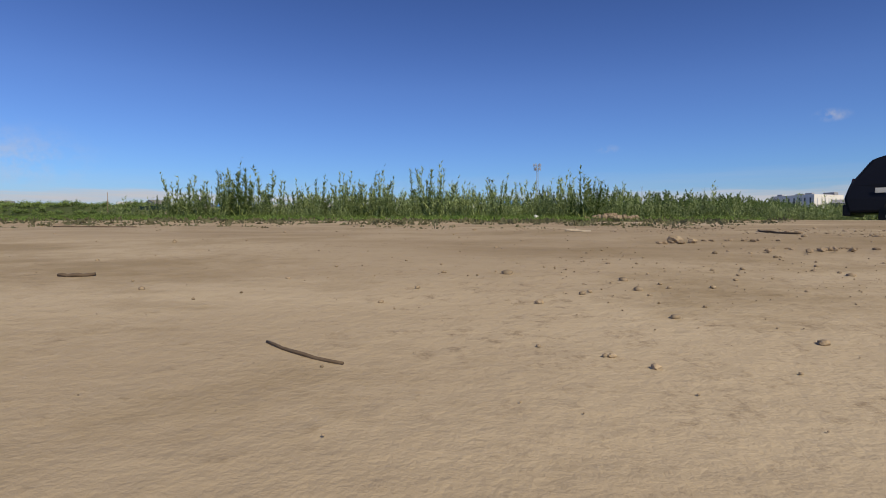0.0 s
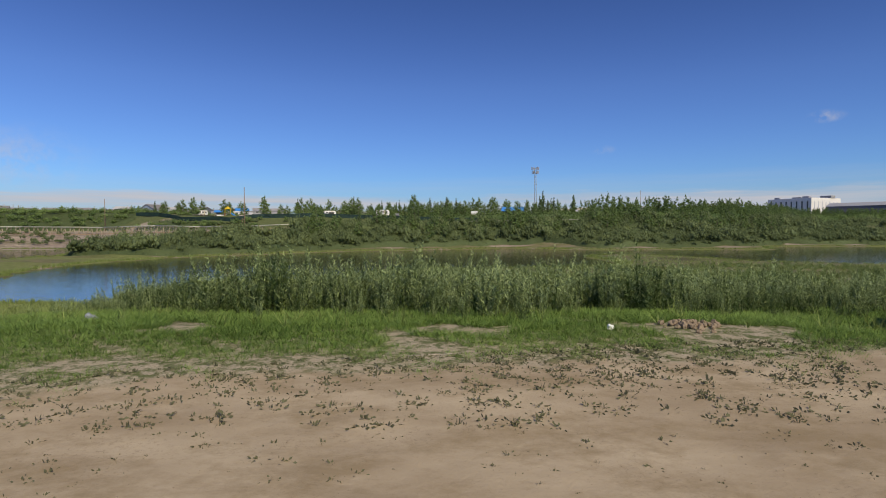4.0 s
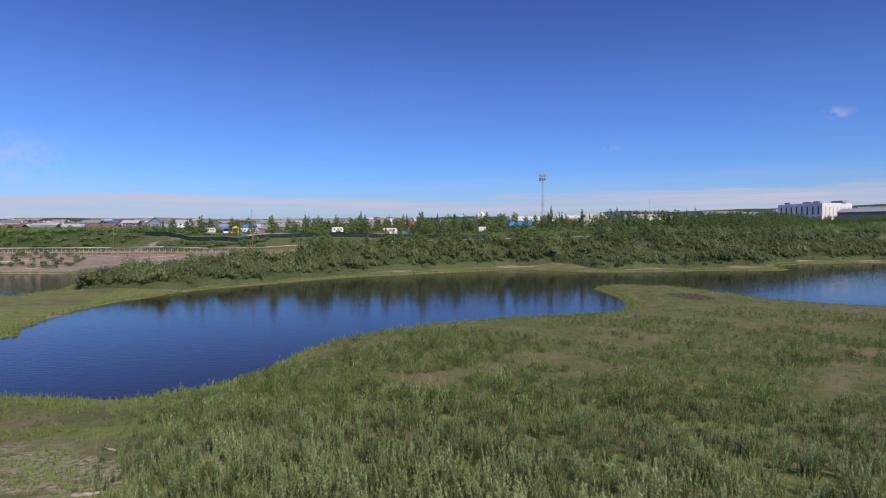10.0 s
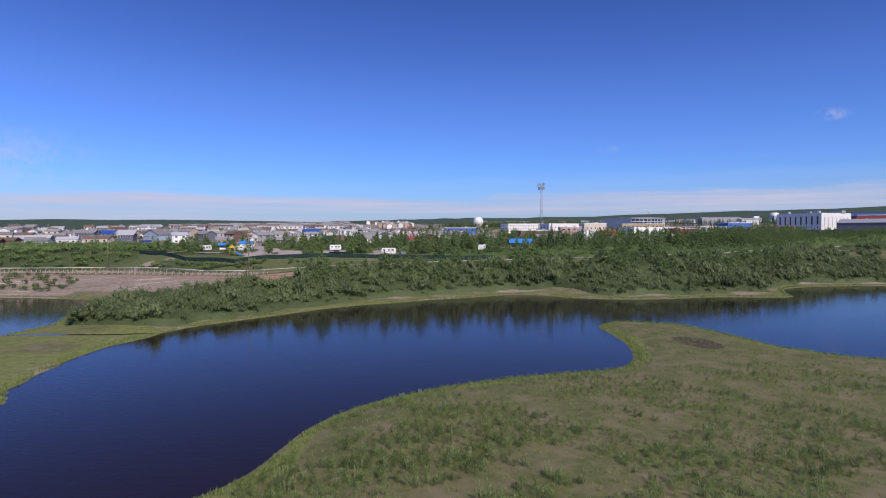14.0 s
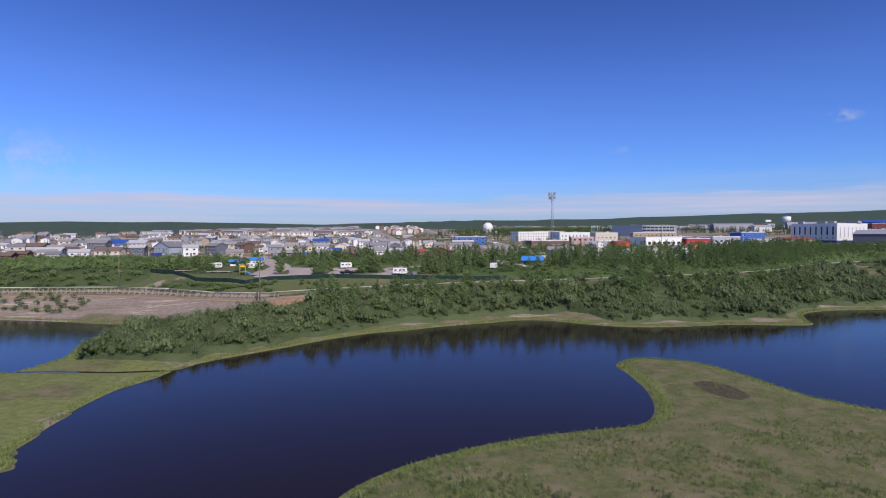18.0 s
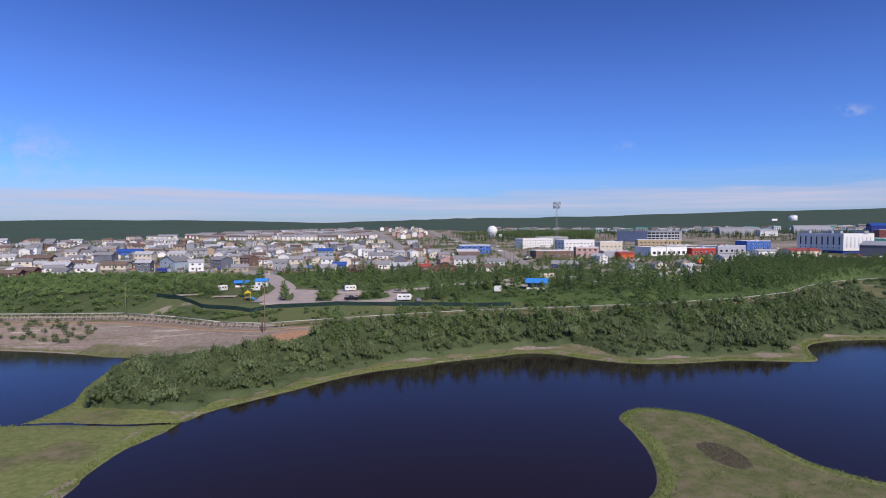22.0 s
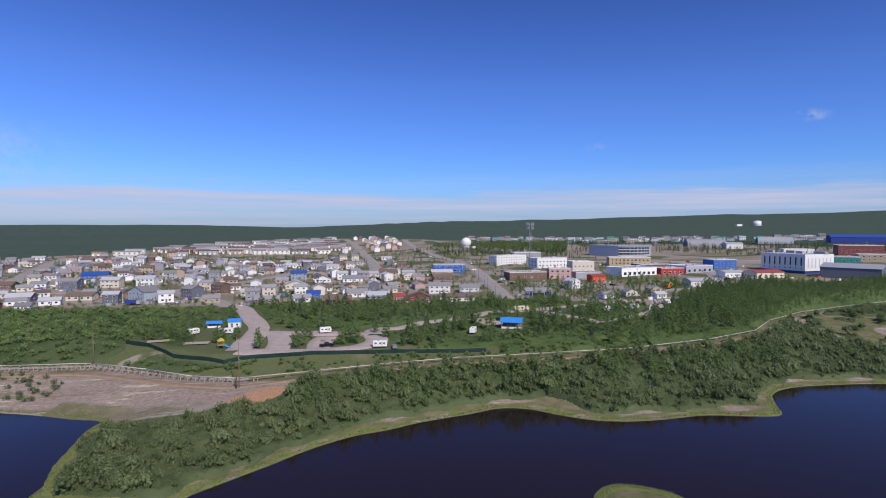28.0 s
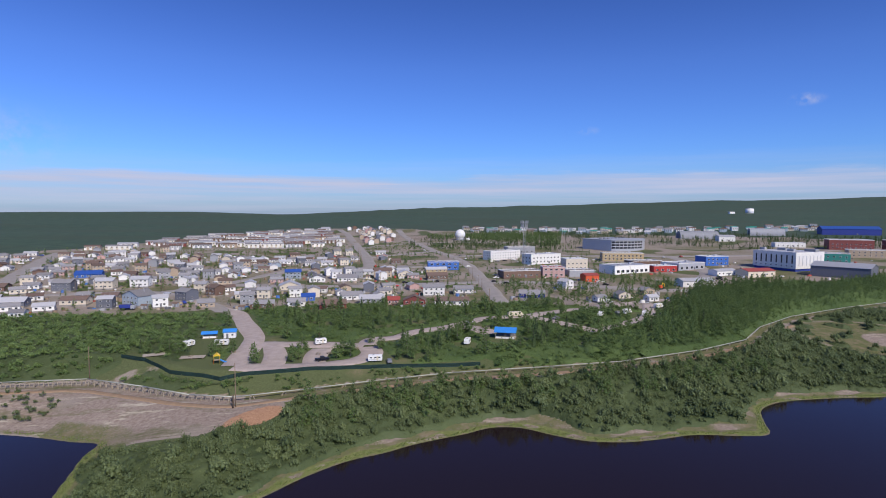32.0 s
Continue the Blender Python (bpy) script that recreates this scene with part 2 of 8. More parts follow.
def ground_mat():
    """Sand, meadow, scrub floor, gravel and far woods, shared out by the cover layers with ragged edges."""
    m = bpy.data.materials.new("ground_cover")
    m.use_nodes = True
    nt, b = m.node_tree, m.node_tree.nodes["Principled BSDF"]
    N, L = nt.nodes, nt.links
    co = N.new("ShaderNodeTexCoord")

    def noise_at(scale, detail=5.0, rough=0.6, stretch=None):
        n = N.new("ShaderNodeTexNoise")
        n.inputs["Scale"].default_value, n.inputs["Detail"].default_value, n.inputs["Roughness"].default_value = scale, detail, rough
        src = co.outputs["Object"]
        if stretch:
            mp = N.new("ShaderNodeMapping")
            mp.inputs["Scale"].default_value = stretch
            L.new(src, mp.inputs[0])
            src = mp.outputs[0]
        L.new(src, n.inputs["Vector"])
        return n.outputs["Fac"]

    def blend(fac, a, c):
        x = N.new("ShaderNodeMix")
        x.data_type = "RGBA"
        for key, v in (("A", a), ("B", c)):
            if isinstance(v, tuple):
                x.inputs[key].default_value = (*v, 1)
            else:
                L.new(v, x.inputs[key])
        L.new(fac, x.inputs["Factor"])
        return x.outputs["Result"]

    def span(v, lo, hi):
        r = N.new("ShaderNodeMapRange")
        r.inputs["From Min"].default_value, r.inputs["From Max"].default_value = lo, hi
        L.new(v, r.inputs["Value"])
        return r.outputs[0]

    def layer(name, ragged, lo=0.42, hi=0.58, k=0.55):
        at = N.new("ShaderNodeAttribute")
        at.attribute_name = name
        s = N.new("ShaderNodeMath")
        s.operation = "MULTIPLY_ADD"
        L.new(ragged, s.inputs[0])
        s.inputs[1].default_value = k
        L.new(at.outputs["Fac"], s.inputs[2])
        return span(s.outputs[0], lo + k / 2, hi + k / 2)

    n_far, n_mid, n_near, n_fine = noise_at(0.02), noise_at(0.25), noise_at(2.2), noise_at(22.0, 6.0, 0.7)
    n_cell = noise_at(0.9, 6.0, 0.7)
    earth = blend(span(n_near, 0.3, 0.7), (0.235, 0.195, 0.16), (0.36, 0.31, 0.26))
    tracks = noise_at(0.55, 6.0, 0.62, (0.6, 1.2, 1.0))
    sand = blend(span(tracks, 0.36, 0.64), (0.315, 0.248, 0.17), (0.45, 0.37, 0.265))
    sand = blend(span(n_fine, 0.60, 0.78), sand, (0.24, 0.185, 0.12))
    crumbs = N.new("ShaderNodeMath")
    crumbs.operation = "MULTIPLY"
    L.new(span(noise_at(16.0, 9.0, 0.85), 0.54, 0.66), crumbs.inputs[0])
    L.new(span(noise_at(0.8, 4.0, 0.6), 0.42, 0.60), crumbs.inputs[1])
    sand = blend(crumbs.outputs[0], sand, (0.20, 0.15, 0.10))
    damp = N.new("ShaderNodeMath")
    damp.operation = "MULTIPLY"
    damp.inputs[1].default_value = 0.74
    L.new(span(noise_at(0.9, 8.0, 0.75, (0.8, 1.2, 1.0)), 0.47, 0.62), damp.inputs[0])
    sand = blend(damp.outputs[0], sand, (0.25, 0.19, 0.115))
    grass = blend(span(n_cell, 0.35, 0.65), (0.085, 0.10, 0.038), (0.155, 0.16, 0.068))
    grass = blend(span(n_mid, 0.45, 0.68), grass, (0.205, 0.17, 0.105))
    dry = blend(span(n_fine, 0.35, 0.65), (0.27, 0.225, 0.16), (0.46, 0.40, 0.30))
    dry = blend(span(noise_at(3.2, 8.0, 0.8), 0.44, 0.54), (0.10, 0.12, 0.045), dry)
    scrub = blend(span(n_near, 0.35, 0.65), (0.070, 0.090, 0.036), (0.125, 0.145, 0.065))
    # far woods: distance haze painted in as lighter, bluer greens
    woods = blend(span(noise_at(0.045, 8.0, 0.75), 0.35, 0.65), (0.042, 0.072, 0.050), (0.070, 0.108, 0.068))
    woods = blend(span(noise_at(0.006, 5.0, 0.6, (0.5, 1.6, 1.0)), 0.45, 0.62), woods, (0.062, 0.084, 0.055))
    gravel = blend(span(n_cell, 0.3, 0.7), (0.19, 0.14, 0.11), (0.36, 0.30, 0.25))
    gravel = blend(span(noise_at(0.11, 7.0, 0.7, (0.35, 1.5, 1.0)), 0.50, 0.66), gravel, (0.125, 0.13, 0.06))
    gravel = blend(span(noise_at(0.16, 7.0, 0.75, (0.3, 1.9, 1.0)), 0.56, 0.63), gravel, (0.46, 0.41, 0.32))
    gravel = blend(span(n_near, 0.62, 0.74), gravel, (0.12, 0.095, 0.075))
    clay = blend(span(n_near, 0.35, 0.65), (0.27, 0.15, 0.09), (0.50, 0.30, 0.18))
    mud = blend(span(n_near, 0.35, 0.65), (0.05, 0.042, 0.03), (0.11, 0.09, 0.06))
    reed = blend(span(n_cell, 0.35, 0.65), (0.12, 0.15, 0.045), (0.21, 0.225, 0.085))
    c = earth
    c = blend(layer("woods", n_mid), c, woods)
    c = blend(layer("grass", n_cell, 0.35, 0.6, 0.9), c, grass)
    c = blend(layer("scrub", n_near), c, scrub)
    c = blend(layer("reed", n_near), c, reed)
    c = blend(layer("dry", n_cell), c, dry)
    c = blend(layer("gravel", n_near), c, gravel)
    c = blend(layer("clay", n_cell, 0.42, 0.58, 1.1), c, clay)
    c = blend(layer("sand", n_near, 0.40, 0.6, 0.7), c, sand)
    c = blend(layer("mud", n_cell, 0.42, 0.58, 1.0), c, mud)
    L.new(c, b.inputs["Base Color"])
    b.inputs["Roughness"].default_value = 0.95
    b.inputs["Specular IOR Level"].default_value = 0.15
    add = N.new("ShaderNodeMath")
    add.operation = "MULTIPLY_ADD"
    L.new(n_near, add.inputs[0])
    add.inputs[1].default_value = 1.6
    rough_grain = N.new("ShaderNodeMath")
    rough_grain.operation = "ADD"
    L.new(n_fine, rough_grain.inputs[0])
    L.new(noise_at(7.0, 5.0, 0.7), rough_grain.inputs[1])
    L.new(rough_grain.outputs[0], add.inputs[2])
    bp = N.new("ShaderNodeBump")
    bp.inputs["Strength"].default_value, bp.inputs["Distance"].default_value = 0.34, 0.022
    L.new(add.outputs[0], bp.inputs["Height"])
    L.new(bp.outputs[0], b.inputs["Normal"])
    return m


def water_mat():
    m = bpy.data.materials.new("lake_water")
    m.use_nodes = True
    nt, b = m.node_tree, m.node_tree.nodes["Principled BSDF"]
    b.inputs["Base Color"].default_value = (0.0170, 0.0108, 0.0120, 1)
    b.inputs["Roughness"].default_value, b.inputs["IOR"].default_value = 0.06, 1.33
    b.inputs["Specular IOR Level"].default_value = 0.27
    co = nt.nodes.new("ShaderNodeTexCoord")
    mp = nt.nodes.new("ShaderNodeMapping")
    mp.inputs["Scale"].default_value = (0.7, 1.3, 1.0)
    nt.links.new(co.outputs["Object"], mp.inputs[0])
    n = nt.nodes.new("ShaderNodeTexNoise")
    n.inputs["Scale"].default_value, n.inputs["Detail"].default_value = 1.5, 3.0
    nt.links.new(mp.outputs[0], n.inputs["Vector"])
    bp = nt.nodes.new("ShaderNodeBump")
    bp.inputs["Strength"].default_value, bp.inputs["Distance"].default_value = 0.30, 0.05
    nt.links.new(n.outputs["Fac"], bp.inputs["Height"])
    nt.links.new(bp.outputs[0], b.inputs["Normal"])
    return m


GROUND, WATER = ground_mat(), water_mat()
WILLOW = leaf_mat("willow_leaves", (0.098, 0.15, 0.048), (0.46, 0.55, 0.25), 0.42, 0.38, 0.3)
MEADOW = leaf_mat("meadow_grass", (0.125, 0.185, 0.045), (0.38, 0.45, 0.155), 0.6, 0.38)
VERGE = leaf_mat("verge_grass", (0.080, 0.150, 0.030), (0.275, 0.400, 0.110), 0.55, 0.35)
DUSTY = leaf_mat("dusty_weeds", (0.110, 0.108, 0.062), (0.240, 0.250, 0.150), 0.8, 0.25, 0.1)
FIELD = leaf_mat("field_herbs", (0.098, 0.140, 0.042), (0.315, 0.405, 0.150), 0.5, 0.38)
BANK = leaf_mat("bank_willow_leaves", (0.072, 0.104, 0.044), (0.250, 0.312, 0.140), 0.6, 0.35)
BIRCH = leaf_mat("birch_leaves", (0.070, 0.120, 0.040), (0.255, 0.355, 0.125), 0.6, 0.38)
SPRUCE = leaf_mat("spruce_needles", (0.035, 0.065, 0.024), (0.10, 0.15, 0.055), 0.6, 0.1)
BARK = mat("grey_bark", (0.20, 0.17, 0.14), 0.9, vary=0.35, fine=30)
# ---------- plan of the ground ----------
def rounded(points, steps=5):
    """A closed smooth line through corner points."""
    p = np.array(points, float)
    q = [np.roll(p, k, 0) for k in (1, 0, -1, -2)]
    out = []
    for s in np.arange(steps) / steps:
        out.append(0.5 * (2 * q[1] + (q[2] - q[0]) * s + (2 * q[0] - 5 * q[1] + 4 * q[2] - q[3]) * s**2 + (3 * q[1] - q[0] - 3 * q[2] + q[3]) * s**3))
    return np.stack(out, 1).reshape(-1, 2)


SHORE_NEAR = [(-300, 30), (-120, 36), (-60, 41), (-32, 39.5), (-24, 38.5), (-20, 40.5), (-16, 46), (-13.5, 57), (-8.5, 65), (0, 71.5), (9, 76), (18, 78.8), (25, 81),
              (29.3, 87), (31.8, 97), (32.4, 108), (32.2, 117), (38, 122.6), (47.5, 119.5), (53, 110), (55, 101), (58, 93), (67, 86), (90, 77), (150, 62), (420, 20)]
SHORE_FAR = [(470, 150), (300, 190), (220, 200), (166, 200.8), (141, 199.5), (124, 196), (113, 188.5), (107, 177), (102.5, 167.5), (92, 167), (80, 168), (67, 164.8), (57, 163.2), (48, 163.8), (42, 166), (35.5, 170),
             (28, 175), (19, 175.6), (10, 170.7), (2, 167), (-6, 163), (-14, 157.6), (-22, 153.6), (-28.5, 148.5), (-34.5, 142.2), (-39.5, 135.6), (-44.4, 129.8), (-49, 124.2), (-53, 119.2), (-55.2, 113.5), (-57, 105), (-59.5, 96), (-58, 82), (-55.5, 71), (-53, 64), (-75, 56), (-140, 55), (-300, 60)]
LAKE = rounded(SHORE_NEAR + SHORE_FAR)
POND = rounded([(-330, 118), (-160, 100), (-105, 103), (-88, 109.5), (-85, 115), (-85.5, 124), (-90, 135), (-93, 146), (-96, 157), (-97, 166), (-106, 168), (-120, 172), (-138, 175), (-180, 178), (-330, 190)])
# the line of the heating pipe along the far bank: x, y, height of the ground under it
PIPE = np.array([(-400, 190, 5.0), (-200, 200, 4.9), (-151, 203, 4.9), (-124, 207, 4.7), (-99, 196, 5.2), (-80, 188, 5.5), (-64, 185, 5.6), (-44, 189, 7.2), (-16, 198, 7.8), (8, 204.5, 8.2),
                 (42, 209, 8.8), (74, 214, 9.4), (113, 230, 9.7), (141, 246, 10.2), (165, 275, 9.8), (201, 305, 9.5), (255, 334, 9.5), (420, 400, 11.0)])


def inside(x, y, poly):
    """Signed distance to a closed line, positive outside it."""
    x, y = np.asarray(x, float), np.asarray(y, float)
    best, odd = np.full(x.shape, 1e12), np.zeros(x.shape, bool)
    for (ax, ay), (bx, by) in zip(poly, np.roll(poly, -1, 0)):
        ex, ey = bx - ax, by - ay
        u = np.clip(((x - ax) * ex + (y - ay) * ey) / (ex * ex + ey * ey + 1e-12), 0, 1)
        best = np.minimum(best, (x - ax - u * ex) ** 2 + (y - ay - u * ey) ** 2)
        cross = ((ay > y) != (by > y)) & (x < ex * (y - ay) / (by - ay + 1e-12) + ax)
        odd ^= cross
    return np.where(odd, -1, 1) * np.sqrt(best)


def wave(x, y, size, seed=0.0):
    """A cheap smooth random field in -1 to 1."""
    a, b = x / size, y / size
    return (np.sin(a * 1.3 + 1.7 * np.sin(b * 0.9 + seed) + seed) + np.sin(b * 1.7 + 1.3 * np.sin(a * 1.1 - seed) + 2.1 * seed) + np.sin((a + b) * 2.3 + seed * 3.1) * 0.6) / 2.6


def ridge(x, y):
    """Range from the start and the range and height of the far skyline in that direction."""
    r = np.hypot(x, y)
    az = np.degrees(np.arctan2(x, np.maximum(y, 1.0)))
    top = np.interp(az, [-60, -40, -30, -22, -14, -8, 0, 8, 15, 28, 33, 39, 60], [58, 60, 68, 70, 60, 67, 90, 106, 127, 158, 157, 173, 200])
    far = np.interp(az, [-40, -10, 0, 15, 30, 40], [2250, 2300, 3000, 4200, 4500, 4500])
    return r, az, top, far


def height(x, y):
    x, y = np.asarray(x, float), np.asarray(y, float)
    d = np.minimum(inside(x, y, LAKE), inside(x, y, POND))
    near = np.interp(y, [-60, -10, -4.6, -3, -1.5, 0, 2, 4.5, 8, 10, 19, 35, 55, 80], [2.9, 2.98, 3.06, 3.17, 3.25, 3.28, 3.33, 3.43, 3.5, 3.4, 2.6, 1.5, 0.85, 0.6])
    near = near - 0.20 * np.clip((x - 8) / 3, 0, 1) * np.clip(1.6 - np.abs(y - 8.5) / 2.2, 0, 1)
    # scuffed and rutted sand of the lot
    lot = np.clip((5.0 - y) / 2.0, 0, 1) * np.clip((y + 6) / 1.0, 0, 1)
    scuff = 0.55 * wave(x, y, 0.34, 3.0) + 0.45 * wave(y, x, 0.19, 7.0) + 0.35 * wave(x, y, 0.11, 5.0)
    near = near + lot * (0.009 + 0.007 * wave(x, y, 1.9, 6.0)) * scuff
    near = near + 0.016 * wave(x, y, 1.3, 1.0) * (y < 30) + 0.03 * wave(x, y, 4.0, 2.0)
    near = np.minimum(near, 0.12 + 0.10 * np.maximum(d, 0) + 0.05 * wave(x, y, 3.0))
    py, pz = np.interp(x, PIPE[:, 0], PIPE[:, 1]), np.interp(x, PIPE[:, 0], PIPE[:, 2])
    over = y - py
    u = np.clip(d / (d + np.maximum(-over - 4, 0) + 0.01), 0, 1)
    bank = 0.15 + (pz - 0.15) * (0.35 * u + 0.65 * u * u * (3 - 2 * u))
    r, az, top, far = ridge(x, y)
    town = np.interp(r, [180, 215, 262, 330, 450, 600, 850, 1100], [10.6, 11.2, 12.0, 12.0, 14.0, 18.5, 26.0, 33.0])
    s = np.clip((r - 1100) / (far - 1100), 0, 1)
    town = town + (top - 33) * (0.35 * s + 0.65 * s**1.8) - np.maximum(r - far, 0) * 0.02
    town = town + np.clip((r - 700) / 900, 0, 1) * 3.5 * wave(x, y, 170.0, 4.0)
    back = np.clip((over - 2) / 13.0, 0, 1)
    beyond = pz * (1 - back) + np.maximum(town, pz * (1 - back)) * back
    beyond = beyond + 0.25 * wave(x, y, 6.0, 3.0) * back
    far_side = np.where(over > 0, beyond, bank)
    meadow = 0.10 + 0.035 * np.maximum(d, 0) + 0.08 * wave(x, y, 5.0)
    west = np.clip((-50 - x) / 6, 0, 1) * np.clip((132 - y - 0.45 * (x + 60)) / 18, 0, 1)
    far_side = far_side * (1 - west) + np.minimum(far_side, meadow) * west
    z = np.where(y + 0.12 * x > 128, far_side, np.where(x < -45, np.where(y > 50, far_side, near), near))
    # a narrow ditch drains the pond into the lake
    ditch = np.where((x < -54) & (x > -92), np.abs(y - 110.4 - 0.5 * np.sin(x * 0.3) - 0.02 * (x + 70)), 1e4)
    z = np.minimum(z, 0.16 * (ditch - 0.6))
    return np.where(d > 0, z, np.maximum(-2.0, 0.12 + 0.25 * d))


def lines(*spans):
    out = [np.array([spans[0][0]])]
    for a, b, n in spans:
        out.append(np.linspace(a, b, n + 1)[1:])
    return np.concatenate(out)


def geometric(a, b, n):
    return np.sign(a) * np.geomspace(abs(a), abs(b), n + 1)[1:]


# ---------- meshes from arrays ----------
def mesh_of(name, verts, faces, material, tint=None, smooth=False):
    me = bpy.data.meshes.new(name)
    verts, faces = np.asarray(verts, np.float32), np.asarray(faces, np.int32)
    k = faces.shape[1]
    me.vertices.add(len(verts))
    me.vertices.foreach_set("co", verts.ravel())
    me.loops.add(faces.size)
    me.loops.foreach_set("vertex_index", faces.ravel())
    me.polygons.add(len(faces))
    me.polygons.foreach_set("loop_start", np.arange(0, faces.size, k, dtype=np.int32))
    if smooth:
        me.polygons.foreach_set("use_smooth", np.ones(len(faces), bool))
    if tint is not None:
        me.attributes.new("tint", "FLOAT", "POINT").data.foreach_set("value", np.asarray(tint, np.float32))
    me.materials.append(material)
    me.update(calc_edges=True)
    return me


xs = np.concatenate([geometric(-300, -4200, 26)[::-1], lines((-300, -130, 56), (-130, -50, 50), (-50, -9, 46), (-9, -3.5, 15), (-3.5, 8.5, 92), (8.5, 14, 15), (14, 60, 50), (60, 150, 56), (150, 330, 60)), geometric(330, 4200, 26)])
ys = np.concatenate([lines((-90, -20, 7), (-20, -5, 14), (-5, 3.5, 72), (3.5, 11, 24), (11, 60, 54), (60, 215, 142), (215, 420, 62), (420, 700, 44)), geometric(700, 4700, 34)])
gx, gy = np.meshgrid(xs, ys)
gz = height(gx, gy)
shore_d = np.minimum(inside(gx, gy, LAKE), inside(gx, gy, POND))
over_pipe = gy - np.interp(gx, PIPE[:, 0], PIPE[:, 1])
rng_r, rng_az, _, rng_far = ridge(gx, gy)
is_near = (gy + 0.12 * gx < 128) & ((gx > -45) | (gy < 50))
nx, ny = len(xs), len(ys)
idx = np.arange(nx * ny).reshape(ny, nx)
quads = np.stack([idx[:-1, :-1], idx[:-1, 1:], idx[1:, 1:], idx[1:, :-1]], -1).reshape(-1, 4)
ground = new("ground", mesh_of("ground", np.stack([gx, gy, gz], -1).reshape(-1, 3), quads, GROUND, smooth=True))
tagged(ground, "sandy lot, green lake banks, dusty town ground and wooded hills", "ground", kind="structure")


def soft(v, lo, hi):
    return np.clip((v - lo) / (hi - lo), 0, 1)


town_edge = np.interp(rng_az, [-45, -38, -28, -20, -10, -3, 4, 12, 20, 28, 45], [700, 725, 800, 950, 1120, 1120, 1040, 1000, 1000, 1000, 1000])


def lot_edge(x):
    """Where the sand of the lot gives way to grass."""
    return np.interp(x, [-12, -4.5, -2.4, 0.5, 3.3, 7.3, 14, 30], [2.4, 3.4, 4.1, 4.7, 5.3, 5.9, 6.4, 7.0])


sand_edge = lot_edge(gx) + 0.5 * wave(gx, gy, 2.6, 0.4)
cover = {}
cover["sand"] = is_near * soft(sand_edge - gy, -1.3, 1.0)
cover["grass"] = np.where(is_near, soft(gy - sand_edge, -0.8, 2.0) * 0.85, 0.0) + (~is_near) * (over_pipe > 4) * (rng_r < town_edge) * (0.42 + 0.3 * wave(gx, gy, 22.0, 5.0)) + (~is_near) * (gx < -48) * (gy < 160) * (over_pipe < 0) * 0.8 + (over_pipe > 3) * (rng_r < 335) * 0.35
cover["grass"] *= np.where(is_near & (gx < -8) & (gy > 9) & (gy < 28), 1 - 0.6 * soft(wave(gx, gy, 3.2, 5.0) + 0.5 * wave(gx, gy, 1.2, 1.0), 0.0, 0.6), 1.0)
shore_w = shore_d / (1 + 0.65 * wave(gx, gy, 6.5, 1.0))
cover["reed"] = np.where((shore_d > 0), 1 - soft(shore_w, 0.8, 3.4), 0) * (gy > 30) * (~((gx < -70) & (gy > 160)))
cover["scrub"] = (~is_near) * (over_pipe < -7) * soft(shore_d, 8.0, 11.0) * ~((gx < -48) & (gy < 120)) * ~((gx < -62) & (gy > 162))
cover["scrub"] = np.maximum(cover["scrub"], (over_pipe > 8) * (gx < -60) * (rng_r < 330) * (gx < -95 + 0 * gy))
wood_edge = np.interp(gx, [60, 110, 150, 190, 240, 300, 420], [262, 300, 352, 392, 408, 408, 460])
cover["scrub"] = np.maximum(cover["scrub"], (over_pipe > 7) * (gx > 70) * (gy < wood_edge) * 0.9)
cover["woods"] = (over_pipe > 0) * soft(rng_r - town_edge, -10, 20)
cover["gravel"] = (~is_near) * (gx < -55) * soft(1.7 - np.abs(over_pipe + 5.0), 0, 1.2)
cover["gravel"] = np.maximum(cover["gravel"], (gx < -62) * (gx > -170) * (over_pipe < 2) * (gy > 163) * (0.75 + 0.35 * wave(gx, gy, 9.0, 2.0)) * soft(shore_d, -1, 1) * 0.95)
cover["clay"] = soft(1 - np.hypot((gx + 54.5 - (gy - 171) * 0.55) / 8.5, (gy - 171.5) / 9.5), 0, 0.4) + soft(1 - np.hypot((gx - 62) / 6, (gy - 203) / 3), 0, .3) + soft(1 - np.hypot((gx - 108) / 9, (gy - 221) / 4), 0, .3) + soft(1 - np.hypot((gx - 142) / 12, (gy - 238) / 4), 0, .3)
slope = soft(1 - np.hypot((gx + 60) / 16, (gy - 178) / 10), 0, 0.3)
cover["scrub"] = cover["scrub"] * (1 - slope)
cover["gravel"] = np.maximum(cover["gravel"], 0.8 * slope)
cover["gravel"] = np.maximum(cover["gravel"], (~is_near) * (gx > -62) * (gx < 175) * (over_pipe < -8) * soft(shore_w, 2.4, 3.4) * soft(9.5 - shore_d, 0, 2.5) * (0.48 + 0.3 * wave(gx, gy, 5.0, 4.0)))
low_shore = (gx < -66) * (gx > -118) * (gy > 160) * soft(13 - shore_d, 0, 5)
cover["gravel"] = cover["gravel"] * (1 - 0.38 * low_shore)
cover["grass"] = np.maximum(cover["grass"], 0.6 * low_shore)
camp = (over_pipe > 4) * (rng_r < 345) * (gx < 160)
cover["scrub"] = np.maximum(cover["scrub"], camp * (0.75 + 0.3 * wave(gx, gy, 9.0, 1.0)))
cover["scrub"] = np.maximum(cover["scrub"], (over_pipe > 4) * (rng_r > 300) * (rng_r < town_edge - 20) * soft(wave(gx, gy, 17.0, 8.0), 0.05, 0.5) * 0.8)
cover["reed"] = np.maximum(cover["reed"], (gx < -46) * (gy < 132) * (gy > 52) * (shore_d > 0) * (0.62 + 0.35 * wave(gx, gy, 6.0, 2.0)))
